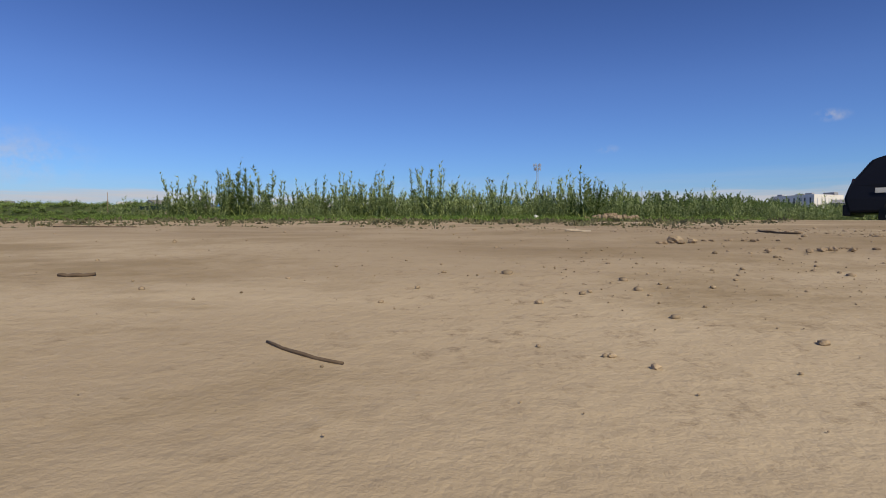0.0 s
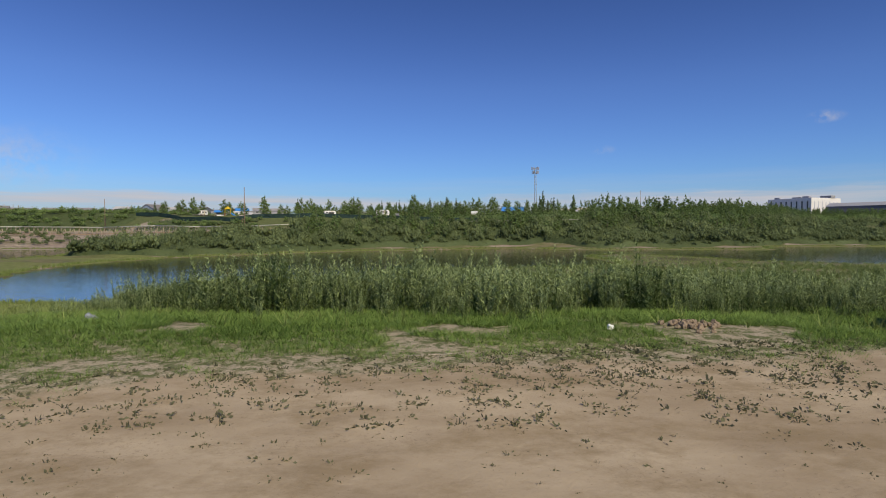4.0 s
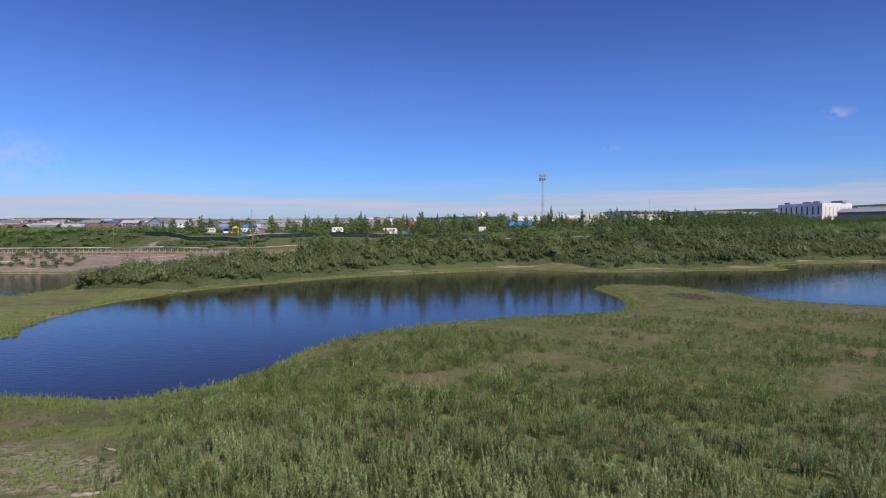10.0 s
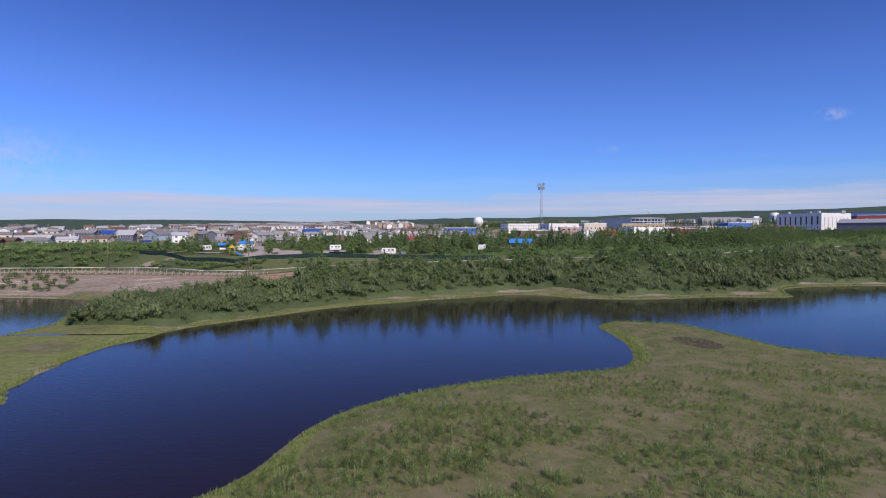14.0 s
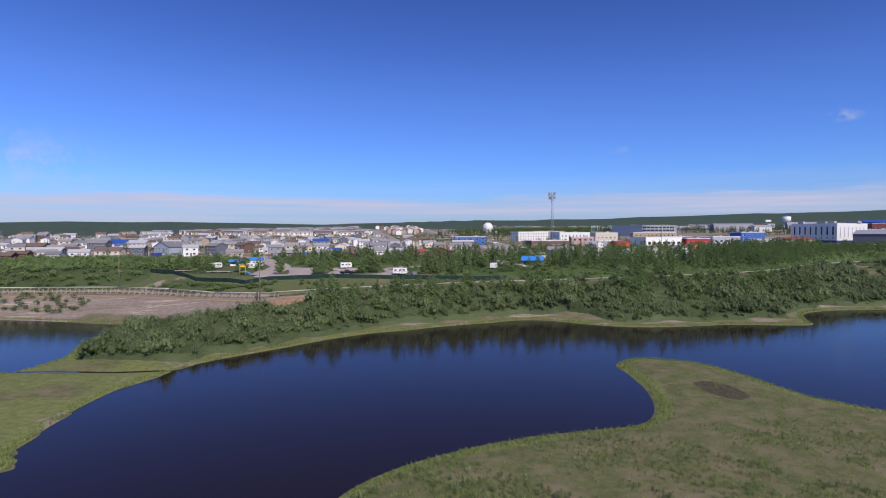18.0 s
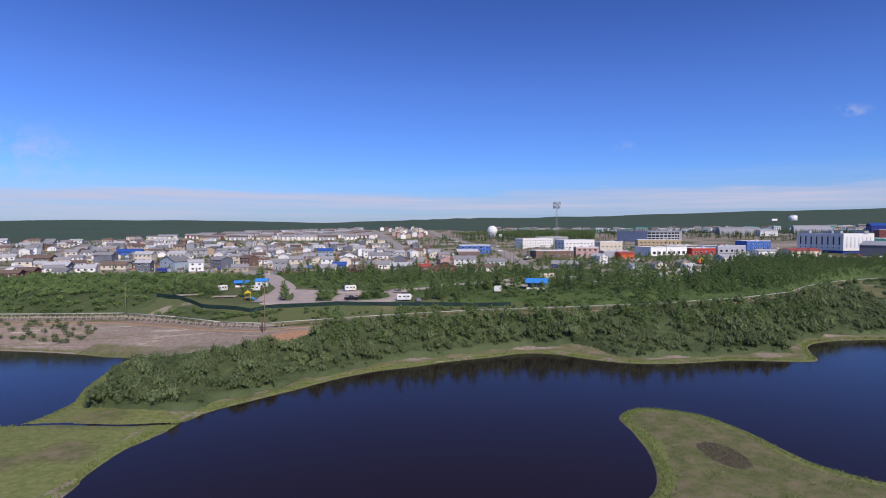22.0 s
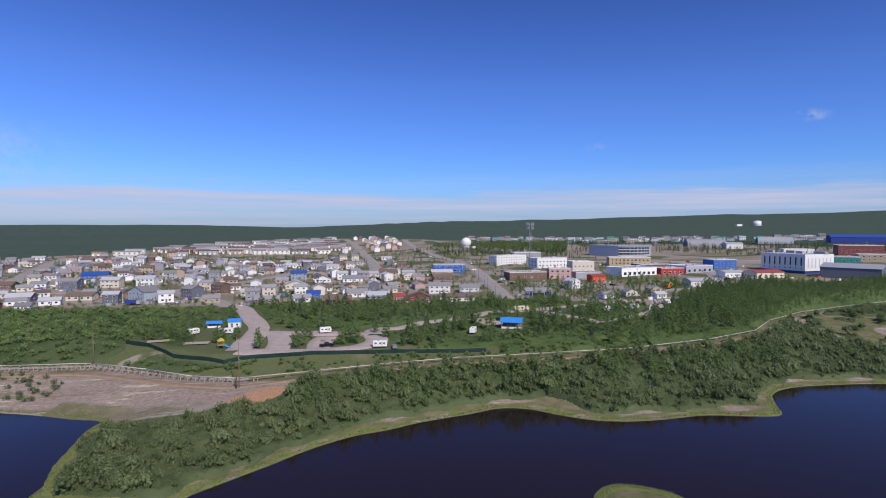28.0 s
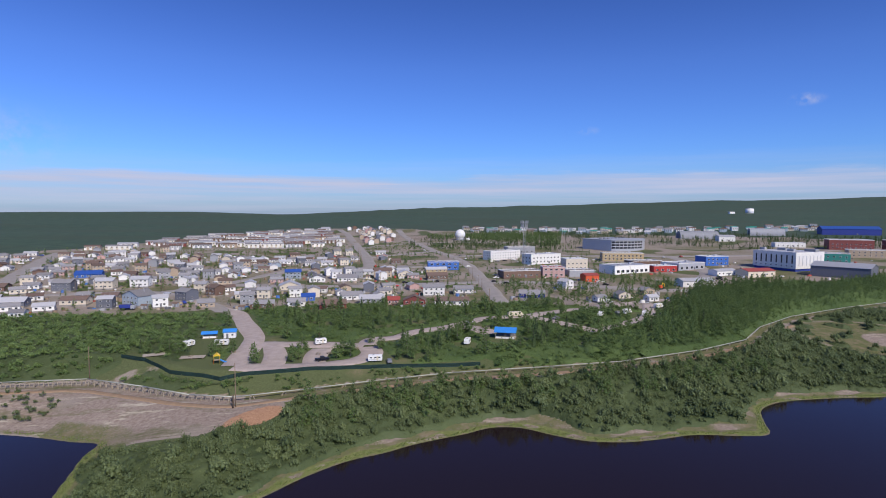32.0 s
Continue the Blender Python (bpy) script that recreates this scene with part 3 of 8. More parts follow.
cover["reed"] = np.maximum(cover["reed"], is_near * (gy > sand_edge) * (gy < 44) * (0.52 + 0.38 * wave(gx, gy, 2.4, 6.0) + 0.2 * wave(gx, gy, 0.9, 2.0)) * soft(44 - gy, 0, 14) * soft(gy, 9, 16))
bare_slope = soft(1 - np.hypot((gx + 107) / 12, (gy - 208.5) / 4.5), 0, 0.5) * (0.7 + 0.4 * wave(gx, gy, 2.5, 3.0))
cover["scrub"] = cover["scrub"] * (1 - bare_slope)
cover["grass"] = cover["grass"] * (1 - 0.8 * bare_slope)
cover["gravel"] = np.maximum(cover["gravel"], (~is_near) * (gx > -60) * soft(2.6 - shore_w, 0, 1.5) * (shore_d > 0) * soft(wave(gx, gy, 4.5, 7.0), 0.0, 0.4) * 0.75)
cover["grass"] = np.maximum(cover["grass"], (gx > -62) * soft(4.6 - np.abs(over_pipe + 0.2), 0, 1.0) * (0.72 + 0.3 * wave(gx, gy, 5.0, 3.0)))
cover["dry"] = is_near * soft(gy - sand_edge, -0.8, 0.4) * soft(13.0 - gy + 2.0 * wave(gx, gy, 3.0, 2.0), 0, 3.0)
cover["dry"] = np.maximum(cover["dry"], is_near * soft(-5.5 - gx, 0, 4) * soft(gy, 8, 10) * soft(30 - gy, 0, 8) * (0.62 + 0.5 * wave(gx, gy, 2.6, 5.0) + 0.25 * wave(gx, gy, 0.9, 3.0)))
cover["mud"] = soft(1 - np.hypot((gx - 43.5 + (gy - 96) * 0.12) / 4.0, (gy - 97) / 7.0), 0, 0.4)
meadow_east = soft(1 - np.hypot((gx - 222) / 48, (gy - 268) / 36), 0, 0.25)
cover["scrub"] = cover["scrub"] * (1 - meadow_east * (over_pipe < -7))
cover["grass"] = np.maximum(cover["grass"], meadow_east * (over_pipe < -7) * 0.75)
cover["gravel"] = np.maximum(cover["gravel"], soft(1 - np.hypot((gx - 226) / 17, (gy - 264) / 15), 0, 0.3))
cover["grass"] = np.maximum(cover["grass"], (~is_near) * (over_pipe < -7) * (shore_d < 9) * ((gx > -62) | (gy < 160)) * 0.62)
cover["gravel"] = np.maximum(cover["gravel"], soft(1 - np.hypot((gx - 10) / 110, (gy - 905) / 75), 0, 0.2) * 0.9 + soft(1 - np.hypot((gx - 330) / 150, (gy - 690) / 90), 0, 0.2) * 0.4)
for key, value in cover.items():
    ground.data.attributes.new(key, "FLOAT", "POINT").data.foreach_set("value", np.clip(value, 0, 1).astype(np.float32).ravel())

water = new("lake_water", mesh_of("lake_water", [(-420, 20, 0), (520, 10, 0), (520, 215, 0), (-420, 215, 0)], [(0, 1, 2, 3)], WATER))
tagged(water, "still dark blue lake water mirroring sky and bank", "water", kind="structure")
# ---------- plants ----------
rs = np.random.RandomState(7)


def zed(x, y):
    return height(np.atleast_1d(x), np.atleast_1d(y))


def turned(v, yaw):
    c, s = np.cos(yaw), np.sin(yaw)
    return np.stack([v[..., 0] * c - v[..., 1] * s, v[..., 0] * s + v[..., 1] * c, v[..., 2]], -1)


def cards(centres, size, seed, up=0.0, slim=0.55, facing=None, loose=0.7):
    """Small leaf faces of four corners round the given centres, turned at random or roughly to the given side."""
    r = np.random.RandomState(seed)
    n = len(centres)
    if facing is None:
        a = r.normal(size=(n, 3))
        a[:, 2] += up
        b = np.cross(a, r.normal(size=(n, 3)))
    else:
        nrm = facing + loose * r.normal(size=(n, 3))
        a = np.cross(nrm, r.normal(size=(n, 3)))
        b = np.cross(nrm, a)
    a /= np.linalg.norm(a, axis=1, keepdims=True) + 1e-9
    b /= np.linalg.norm(b, axis=1, keepdims=True) + 1e-9
    s = (size * r.uniform(0.6, 1.3, (n, 1)))
    v = np.stack([centres - a * s, centres + b * s * slim, centres + a * s, centres - b * s * slim], 1).reshape(-1, 3)
    return v, np.arange(4 * n).reshape(-1, 4)


KNOT_V = np.array([(1, 0, 0), (-1, 0, 0), (0, 1, 0), (0, -1, 0), (0, 0, 1), (0, 0, -1)], float)
KNOT_F = np.array([(0, 2, 4), (2, 1, 4), (1, 3, 4), (3, 0, 4), (2, 0, 5), (1, 2, 5), (3, 1, 5), (0, 3, 5)])


def leaf_tips(c, size, facing, loose, r):
    """Small three-cornered leaf clumps that look roughly to the given side."""
    n = len(c)
    nrm = facing + loose * r.normal(size=(n, 3))
    a = np.cross(nrm, r.normal(size=(n, 3)))
    b = np.cross(nrm, a)
    a /= np.linalg.norm(a, axis=1, keepdims=True) + 1e-9
    b /= np.linalg.norm(b, axis=1, keepdims=True) + 1e-9
    k = size * r.uniform(0.6, 1.4, (n, 1))
    return np.stack([c + a * k, c - (0.55 * a - 0.7 * b) * k, c - (0.55 * a + 0.7 * b) * k], 1).reshape(-1, 3), np.arange(3 * n).reshape(-1, 3)


def leafy(lobes, radii, leaves, leaf, seed, loose=0.9):
    """A crown: ragged inner knots of twigs, tinted as if shaded, and many small leaf clumps standing off them."""
    r = np.random.RandomState(seed)
    lobes, radii = np.asarray(lobes, float), np.asarray(radii, float)
    vs, fs, ts, base = [], [], [], 0
    for c, rad in zip(lobes, radii):
        vs.append(KNOT_V * (0.55 + 0.12 * r.normal(size=(6, 1)).clip(-1, 1)) * rad + c)
        fs.append(KNOT_F + base)
        # knots get a darker tint that stands in for shade inside the crown
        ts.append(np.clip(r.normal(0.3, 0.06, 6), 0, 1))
        base += 6
    size = radii[:, 0] * radii[:, 2]
    which = r.choice(len(lobes), leaves, p=size / size.sum())
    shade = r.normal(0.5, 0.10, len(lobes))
    d = r.normal(size=(leaves, 3))
    d[:, 2] += 0.2
    d /= np.linalg.norm(d, axis=1, keepdims=True)
    c = lobes[which] + d * radii[which] * (0.50 + 0.65 * r.uniform(0, 1, (leaves, 1)))
    c[:, 2] = np.maximum(c[:, 2], 0.1)
    v, f = leaf_tips(c, leaf, d, loose, r)
    vs.append(v)
    fs.append(f + base)
    ts.append(np.repeat(np.clip(shade[which] + r.normal(0, 0.13, leaves), 0, 1), 3))
    return np.concatenate(vs), np.concatenate(fs), np.concatenate(ts)


def stem_plant(tall, leaves, leaf, seed, spread=0.12):
    """An upright willow shoot: a thin stem and narrow leaves that point up and out."""
    r = np.random.RandomState(seed)
    z = np.sort(r.uniform(0.12, 1.0, leaves)) * tall
    ang = np.arange(leaves) * 2.4 + r.uniform(0, 6)
    lean = r.normal(0, spread * 0.5, 2)
    mid = np.stack([lean[0] * z**1.3, lean[1] * z**1.3, z], 1)
    out = np.stack([np.cos(ang), np.sin(ang), r.uniform(0.25, 1.7, leaves)], 1)
    out /= np.linalg.norm(out, axis=1, keepdims=True)
    side = np.stack([-np.sin(ang), np.cos(ang), r.normal(0, 0.5, leaves)], 1)
    size = (leaf * r.uniform(0.7, 1.25, leaves) * (1.15 - 0.4 * z / tall))[:, None]
    v = np.stack([mid + side * size * 0.17, mid + out * size, mid - side * size * 0.17], 1).reshape(-1, 3)
    f = np.arange(3 * leaves).reshape(-1, 3)
    top = np.array([lean[0] * tall**1.3, lean[1] * tall**1.3, tall])
    w = 0.007
    stem = np.array([(-w, 0, 0), (w, 0, 0), top + (w * 0.3, 0, 0), top - (w * 0.3, 0, 0), (0, -w, 0), (0, w, 0), top + (0, w * 0.3, 0), top - (0, w * 0.3, 0)])
    # shade near the foot is put into the leaf tint by height
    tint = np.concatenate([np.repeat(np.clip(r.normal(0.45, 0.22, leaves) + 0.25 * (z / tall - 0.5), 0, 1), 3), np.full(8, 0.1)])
    return np.concatenate([v, stem]), np.concatenate([f, len(v) + np.array([(0, 1, 2), (4, 5, 6)])]), tint


def tuft(tall, blades, seed, wide=0.012, spread=0.16):
    """A tuft of bent grass blades."""
    r = np.random.RandomState(seed)
    root = r.normal(0, 0.05, (blades, 3)) * (1, 1, 0)
    ang = r.uniform(0, 6.28, blades)
    h = tall * r.uniform(0.5, 1.1, blades)
    out = np.stack([np.cos(ang), np.sin(ang), 0 * ang], 1) * (spread * r.uniform(0.3, 1.4, blades) * h / tall)[:, None]
    side = np.stack([-np.sin(ang), np.cos(ang), 0 * ang], 1) * wide
    up = np.stack([0 * h, 0 * h, h], 1)
    v = np.stack([root - side, root + side, root + out + up], 1).reshape(-1, 3)
    return v, np.arange(3 * blades).reshape(-1, 3), np.repeat(r.uniform(0, 1, blades), 3)


def scatter(name, plants, x, y, scale, material, label, category, tone=None, z=None, stretch=None):
    """One object of many plants: each place takes one of the given plants, turned and scaled."""
    x, y = np.asarray(x), np.asarray(y)
    z = zed(x, y) - 0.03 if z is None else z
    scale = np.broadcast_to(scale, x.shape)
    which, yaw = rs.randint(0, len(plants), len(x)), rs.uniform(0, 6.28, len(x))
    tone = np.zeros(len(x)) if tone is None else tone
    vs, fs, ts, base = [], [], [], 0
    for k, (v, f, t) in enumerate(plants):
        m = which == k
        n = int(m.sum())
        if not n:
            continue
        p = turned(np.broadcast_to(v, (n, *v.shape)), yaw[m][:, None]) * scale[m][:, None, None]
        if stretch is not None:
            p = p * np.stack([np.ones(n), np.ones(n), stretch[m]], -1)[:, None, :]
        p = p + np.stack([x[m], y[m], z[m]], -1)[:, None, :]
        fs.append((f[None] + (base + np.arange(n) * len(v))[:, None, None]).reshape(-1, f.shape[1]))
        ts.append((t[None] + tone[m][:, None]).ravel())
        vs.append(p.reshape(-1, 3))
        base += n * len(v)
    ob = new(name, mesh_of(name, np.concatenate(vs), np.concatenate(fs), material, np.clip(np.concatenate(ts), 0, 1)))
    return tagged(ob, label, category, kind="stuff")


def spread(n, x0, x1, y0, y1, keep):
    x, y = rs.uniform(x0, x1, n), rs.uniform(y0, y1, n)
    m = keep(x, y)
    return x[m], y[m]


def lake_d(x, y):
    return np.minimum(inside(x, y, LAKE), inside(x, y, POND))


# willow shrubs behind the lot: each a fan of upright shoots with pale tips
def willow_clump(shoots, leaves, leaf, wide, seed):
    r = np.random.RandomState(seed)
    vs, fs, ts, base = [], [], [], 0
    for k in range(shoots):
        d = np.sqrt(r.uniform(0, 1)) * wide
        a = r.uniform(0, 6.28)
        tall = (1.0 - 0.35 * (d / wide) ** 2) * r.uniform(0.72, 1.08)
        v, f, t = stem_plant(tall, leaves, leaf, seed * 50 + k, 0.25)
        v = v + np.stack([np.cos(a) * d * (0.45 + 0.55 * v[:, 2]), np.sin(a) * d * (0.45 + 0.55 * v[:, 2]), 0 * v[:, 2]], 1)
        vs.append(v)
        fs.append(f + base)
        # silvery tips, and shade low in the clump painted as a darker tint
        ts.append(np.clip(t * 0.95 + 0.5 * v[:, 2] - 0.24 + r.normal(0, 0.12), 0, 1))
        base += len(v)
    return np.concatenate(vs), np.concatenate(fs), np.concatenate(ts)


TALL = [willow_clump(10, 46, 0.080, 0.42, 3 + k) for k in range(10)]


def willow_height(x, y):
    """Height of the shoots: tallest in a belt along the lot, lower towards the water and to the west."""
    front = 10.6 - 2.3 * np.exp(-(((x - 1.5) / 2.2) ** 2)) + 0.9 * wave(x, y, 2.0, 1.0) + 0.8 * wave(x, 0.3 * y, 0.7, 4.0)
    belt = soft(y - front, -0.4, 1.6) * np.interp(y, [8, 17, 24, 34, 50, 75, 88], [1.25, 1.02, 0.78, 0.62, 0.52, 0.34, 0.12])
    west = soft(x - np.interp(y, [10, 15, 30, 40], [-9, -13, -21, -24]), -1.0, 5.0)
    return belt * west * (1.34 + 0.30 * wave(x, y, 2.1, 2.0) + 0.24 * wave(x, y, 0.8, 3.0)) * np.interp(x, [-8, 0, 6, 12, 40], [1.05, 1.14, 1.05, 0.9, 0.85])


def grid_of(step, x0, x1, y0, y1, keep, shake=0.45):
    """Places on a staggered grid, each shifted at random."""
    gx, gy = np.meshgrid(np.arange(x0, x1, step), np.arange(y0, y1, step))
    gx = gx + (np.arange(gx.shape[0]) % 2)[:, None] * step / 2
    gx, gy = gx.ravel() + rs.uniform(-shake, shake, gx.size) * step, gy.ravel() + rs.uniform(-shake, shake, gy.size) * step
    m = keep(gx, gy)
    return gx[m], gy[m]


wx, wy = grid_of(0.70, -16, 40, 8, 31, lambda x, y: (willow_height(x, y) > 0.3) & (x < 4 + 0.95 * y) & (x > -1.0 * y - 1) & (wave(x, y, 1.3, 11.0) > -0.88))
wh = willow_height(wx, wy) * rs.uniform(0.5, 1.22, len(wx))
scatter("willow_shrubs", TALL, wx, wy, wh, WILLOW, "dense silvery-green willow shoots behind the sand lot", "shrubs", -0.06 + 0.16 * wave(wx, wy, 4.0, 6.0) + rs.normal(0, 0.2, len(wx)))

# lower shrubs and herbs down to the water
def herb_clump(n, leaf, wide, seed):
    """A low clump of upright narrow leaves, fuller in the middle."""
    r = np.random.RandomState(seed)
    a, d = r.uniform(0, 6.28, n), np.abs(r.normal(0, 0.42, n)).clip(0, 1.1)
    z = r.uniform(0.0, 0.86, n) * (1.05 - 0.55 * d * d)
    root = np.stack([np.cos(a) * d * wide, np.sin(a) * d * wide, z], 1)
    up = np.stack([np.cos(a) * 0.5 * d, np.sin(a) * 0.5 * d, np.ones(n)], 1) + r.normal(0, 0.35, (n, 3))
    up /= np.linalg.norm(up, axis=1, keepdims=True)
    side = np.cross(up, r.normal(size=(n, 3)))
    side /= np.linalg.norm(side, axis=1, keepdims=True)
    k = leaf * r.uniform(0.6, 1.4, (n, 1))
    v = np.stack([root + side * k * 0.17, root + up * k, root - side * k * 0.17], 1).reshape(-1, 3)
    return v, np.arange(3 * n).reshape(-1, 3), np.repeat(np.clip(r.normal(0.5, 0.2, n), 0, 1), 3)


HERB = [herb_clump(150, 0.15, 0.72, 300 + k) for k in range(10)]


def shoots_grow(x, y):
    bare = wave(x, y, 6.0, 9.0) + 0.6 * wave(x, y, 2.0, 4.0) < np.interp(y, [18, 35, 50, 75, 100], [-0.8, -0.45, -0.3, -0.05, 0.6])
    return (lake_d(x, y) > 1.2) & (y + 0.12 * x < 126) & ~bare & (willow_height(x, y) > 0.2)


hx, hy = grid_of(0.82, -26, 70, 29.5, 92, lambda x, y: shoots_grow(x, y) & (x < 6 + 0.86 * y))
hh = willow_height(hx, hy)
scatter("low_willow", HERB, hx, hy, hh * rs.uniform(0.5, 1.25, len(hx)) * (1 + 0.4 * wave(hx, hy, 1.9, 5.0)), FIELD, "low silvery willow shoots and herbs sloping to the lake", "shrubs", -0.12 + 0.2 * wave(hx, hy, 8.0, 3.0) + 0.18 * wave(hx, hy, 2.2, 1.0) + rs.normal(0, 0.22, len(hx)))
fx2, fy2 = grid_of(2.1, -20, 66, 31, 74, lambda x, y: shoots_grow(x, y) & (x < 4 + 0.86 * y) & (wave(x, y, 3.4, 8.0) > -0.05), 0.5)
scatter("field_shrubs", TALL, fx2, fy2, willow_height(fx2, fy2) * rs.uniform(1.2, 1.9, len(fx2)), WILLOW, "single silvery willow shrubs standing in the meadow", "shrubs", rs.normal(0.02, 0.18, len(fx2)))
GRASS = [tuft(0.34, 10, 60 + k, 0.011, 0.3) for k in range(6)]
m2x, m2y = spread(17000, -34, 2, 9, 40, lambda x, y: (lake_d(x, y) > 0.3) & (willow_height(x, y) < 0.7) & (wave(x, y, 2.2, 5.0) + 0.5 * wave(x, y, 0.9, 2.0) > 0.12))
scatter("west_meadow_grass", GRASS, m2x, m2y, rs.uniform(0.35, 1.1, len(m2x)), MEADOW, "green meadow grass west of the willows", "grass", 0.25 * wave(m2x, m2y, 3.0, 1.0) + rs.normal(0, 0.2, len(m2x)))
mx, my = spread(24000, -60, 90, 8, 120, lambda x, y: (lake_d(x, y) > 0.15) & (y + 0.12 * x < 128) & ((x > -45) | (y < 45)) & (wave(x, y, 3.0, 7.0) > -0.55))
scatter("meadow_grass", GRASS, mx, my, rs.uniform(0.7, 1.4, len(mx)), MEADOW, "thin green and straw-coloured meadow grass", "grass", 0.2 * wave(mx, my, 7.0, 1.0))
sx, sy = spread(140000, -20, 25, 1.5, 13.5, lambda x, y: (np.abs(x - 0.5) < 1.3 * (y + 4.2)) & (rs.uniform(0, 1, len(x)) < soft(y - lot_edge(x) - 0.9 * wave(x, y, 2.5, 0.4), -0.7, 2.2)) & (wave(x, y, 1.1, 5.0) + 0.55 * wave(x, y, 0.37, 3.0) > np.interp(y - lot_edge(x), [0, 1.6, 3.6], [0.28, -0.18, -0.6])) & (np.hypot((x - 6.0) / 1.0, (y - 8.1) / 0.7) > 1))
scatter("verge_grass", [tuft(0.13, 9, 80 + k, 0.007, 0.26) for k in range(8)], sx, sy, rs.uniform(0.5, 1.45, len(sx)) * np.interp(sy, [5, 8, 10], [0.6, 1.0, 1.15]), VERGE, "short bright green grass along the sand lot", "grass", 0.25 * wave(sx, sy, 2.0, 2.0) + rs.normal(0, 0.2, len(sx)))
edge_p = np.concatenate([LAKE, POND])
edge_q = np.concatenate([np.roll(LAKE, -1, 0), np.roll(POND, -1, 0)])
in_reach = (edge_p[:, 0] > -150) & (edge_p[:, 0] < 200) & (np.hypot(*(edge_q - edge_p).T) < 30) & (edge_p[:, 1] > 36)
edge_p, edge_q = edge_p[in_reach], edge_q[in_reach]
run = np.hypot(*(edge_q - edge_p).T)
pick_e = rs.choice(len(run), 30000, p=run / run.sum())
along = edge_p[pick_e] + (edge_q - edge_p)[pick_e] * rs.uniform(0, 1, (30000, 1)) + rs.normal(0, 1.5, (30000, 2))
away = lake_d(along[:, 0], along[:, 1])
along = along[(away > 0.0) & (away < 2.2 + 1.2 * wave(along[:, 0], along[:, 1], 5.0, 2.0))]
rx, ry = along[:, 0], along[:, 1]
scatter("shore_sedge", [tuft(0.55, 7, 100 + k, 0.024, 0.14) for k in range(5)], rx, ry, rs.uniform(0.5, 1.2, len(rx)), MEADOW, "bright yellow-green sedge along the water's edge", "grass", rs.normal(-0.02, 0.12, len(rx)))
# tiny dusty weeds on the sand
kx, ky = spread(9500, -12, 18, 0.0, 7.2, lambda x, y: (np.abs(x - 0.5) < 0.86 * (y + 4.2)) & (rs.uniform(0, 1, len(x)) < np.clip(0.95 - (lot_edge(x) - y) / 4.6, 0.04, 1) * np.where(x > 1, 1.0, 0.65)) & (y < lot_edge(x) + 1) & (wave(x, y, 0.7, 8.0) > -0.55))
WEED_C = [cards(np.random.RandomState(k).normal(0, 1, (16, 3)) * (0.05, 0.05, 0.012) + (0, 0, 0.03), 0.022, k) for k in range(5)]
scatter("sand_weeds", [(v, f, np.random.RandomState(1).uniform(0, 0.4, len(v))) for v, f in WEED_C], kx, ky, rs.uniform(0.35, 1.5, len(kx)) * np.where(ky < 2.5, 0.7, 1.0), DUSTY, "small dusty weeds scattered on the sand", "weeds")


def hashed(i, j, seed):
    v = np.sin(i * 127.1 + j * 311.7 + seed * 74.7) * 43758.5453
    return v - np.floor(v)


def domes(x, y, step, seed):
    """Rounded tops of bushes that grow into one another, 0 to about 1.1."""
    i, j = np.floor(x / step), np.floor(y / step)
    out = np.zeros_like(x)
    for di in (-1, 0, 1):
        for dj in (-1, 0, 1):
            ci, cj = i + di, j + dj
            dx, dy = x - (ci + hashed(ci, cj, seed)) * step, y - (cj + hashed(ci, cj, seed + 1)) * step
            reach = step * (0.75 + 0.35 * hashed(ci, cj, seed + 2))
            out = np.maximum(out, (0.65 + 0.45 * hashed(ci, cj, seed + 3)) * np.sqrt(np.clip(1 - (dx * dx + dy * dy) / reach**2, 0, 1)))
    return out


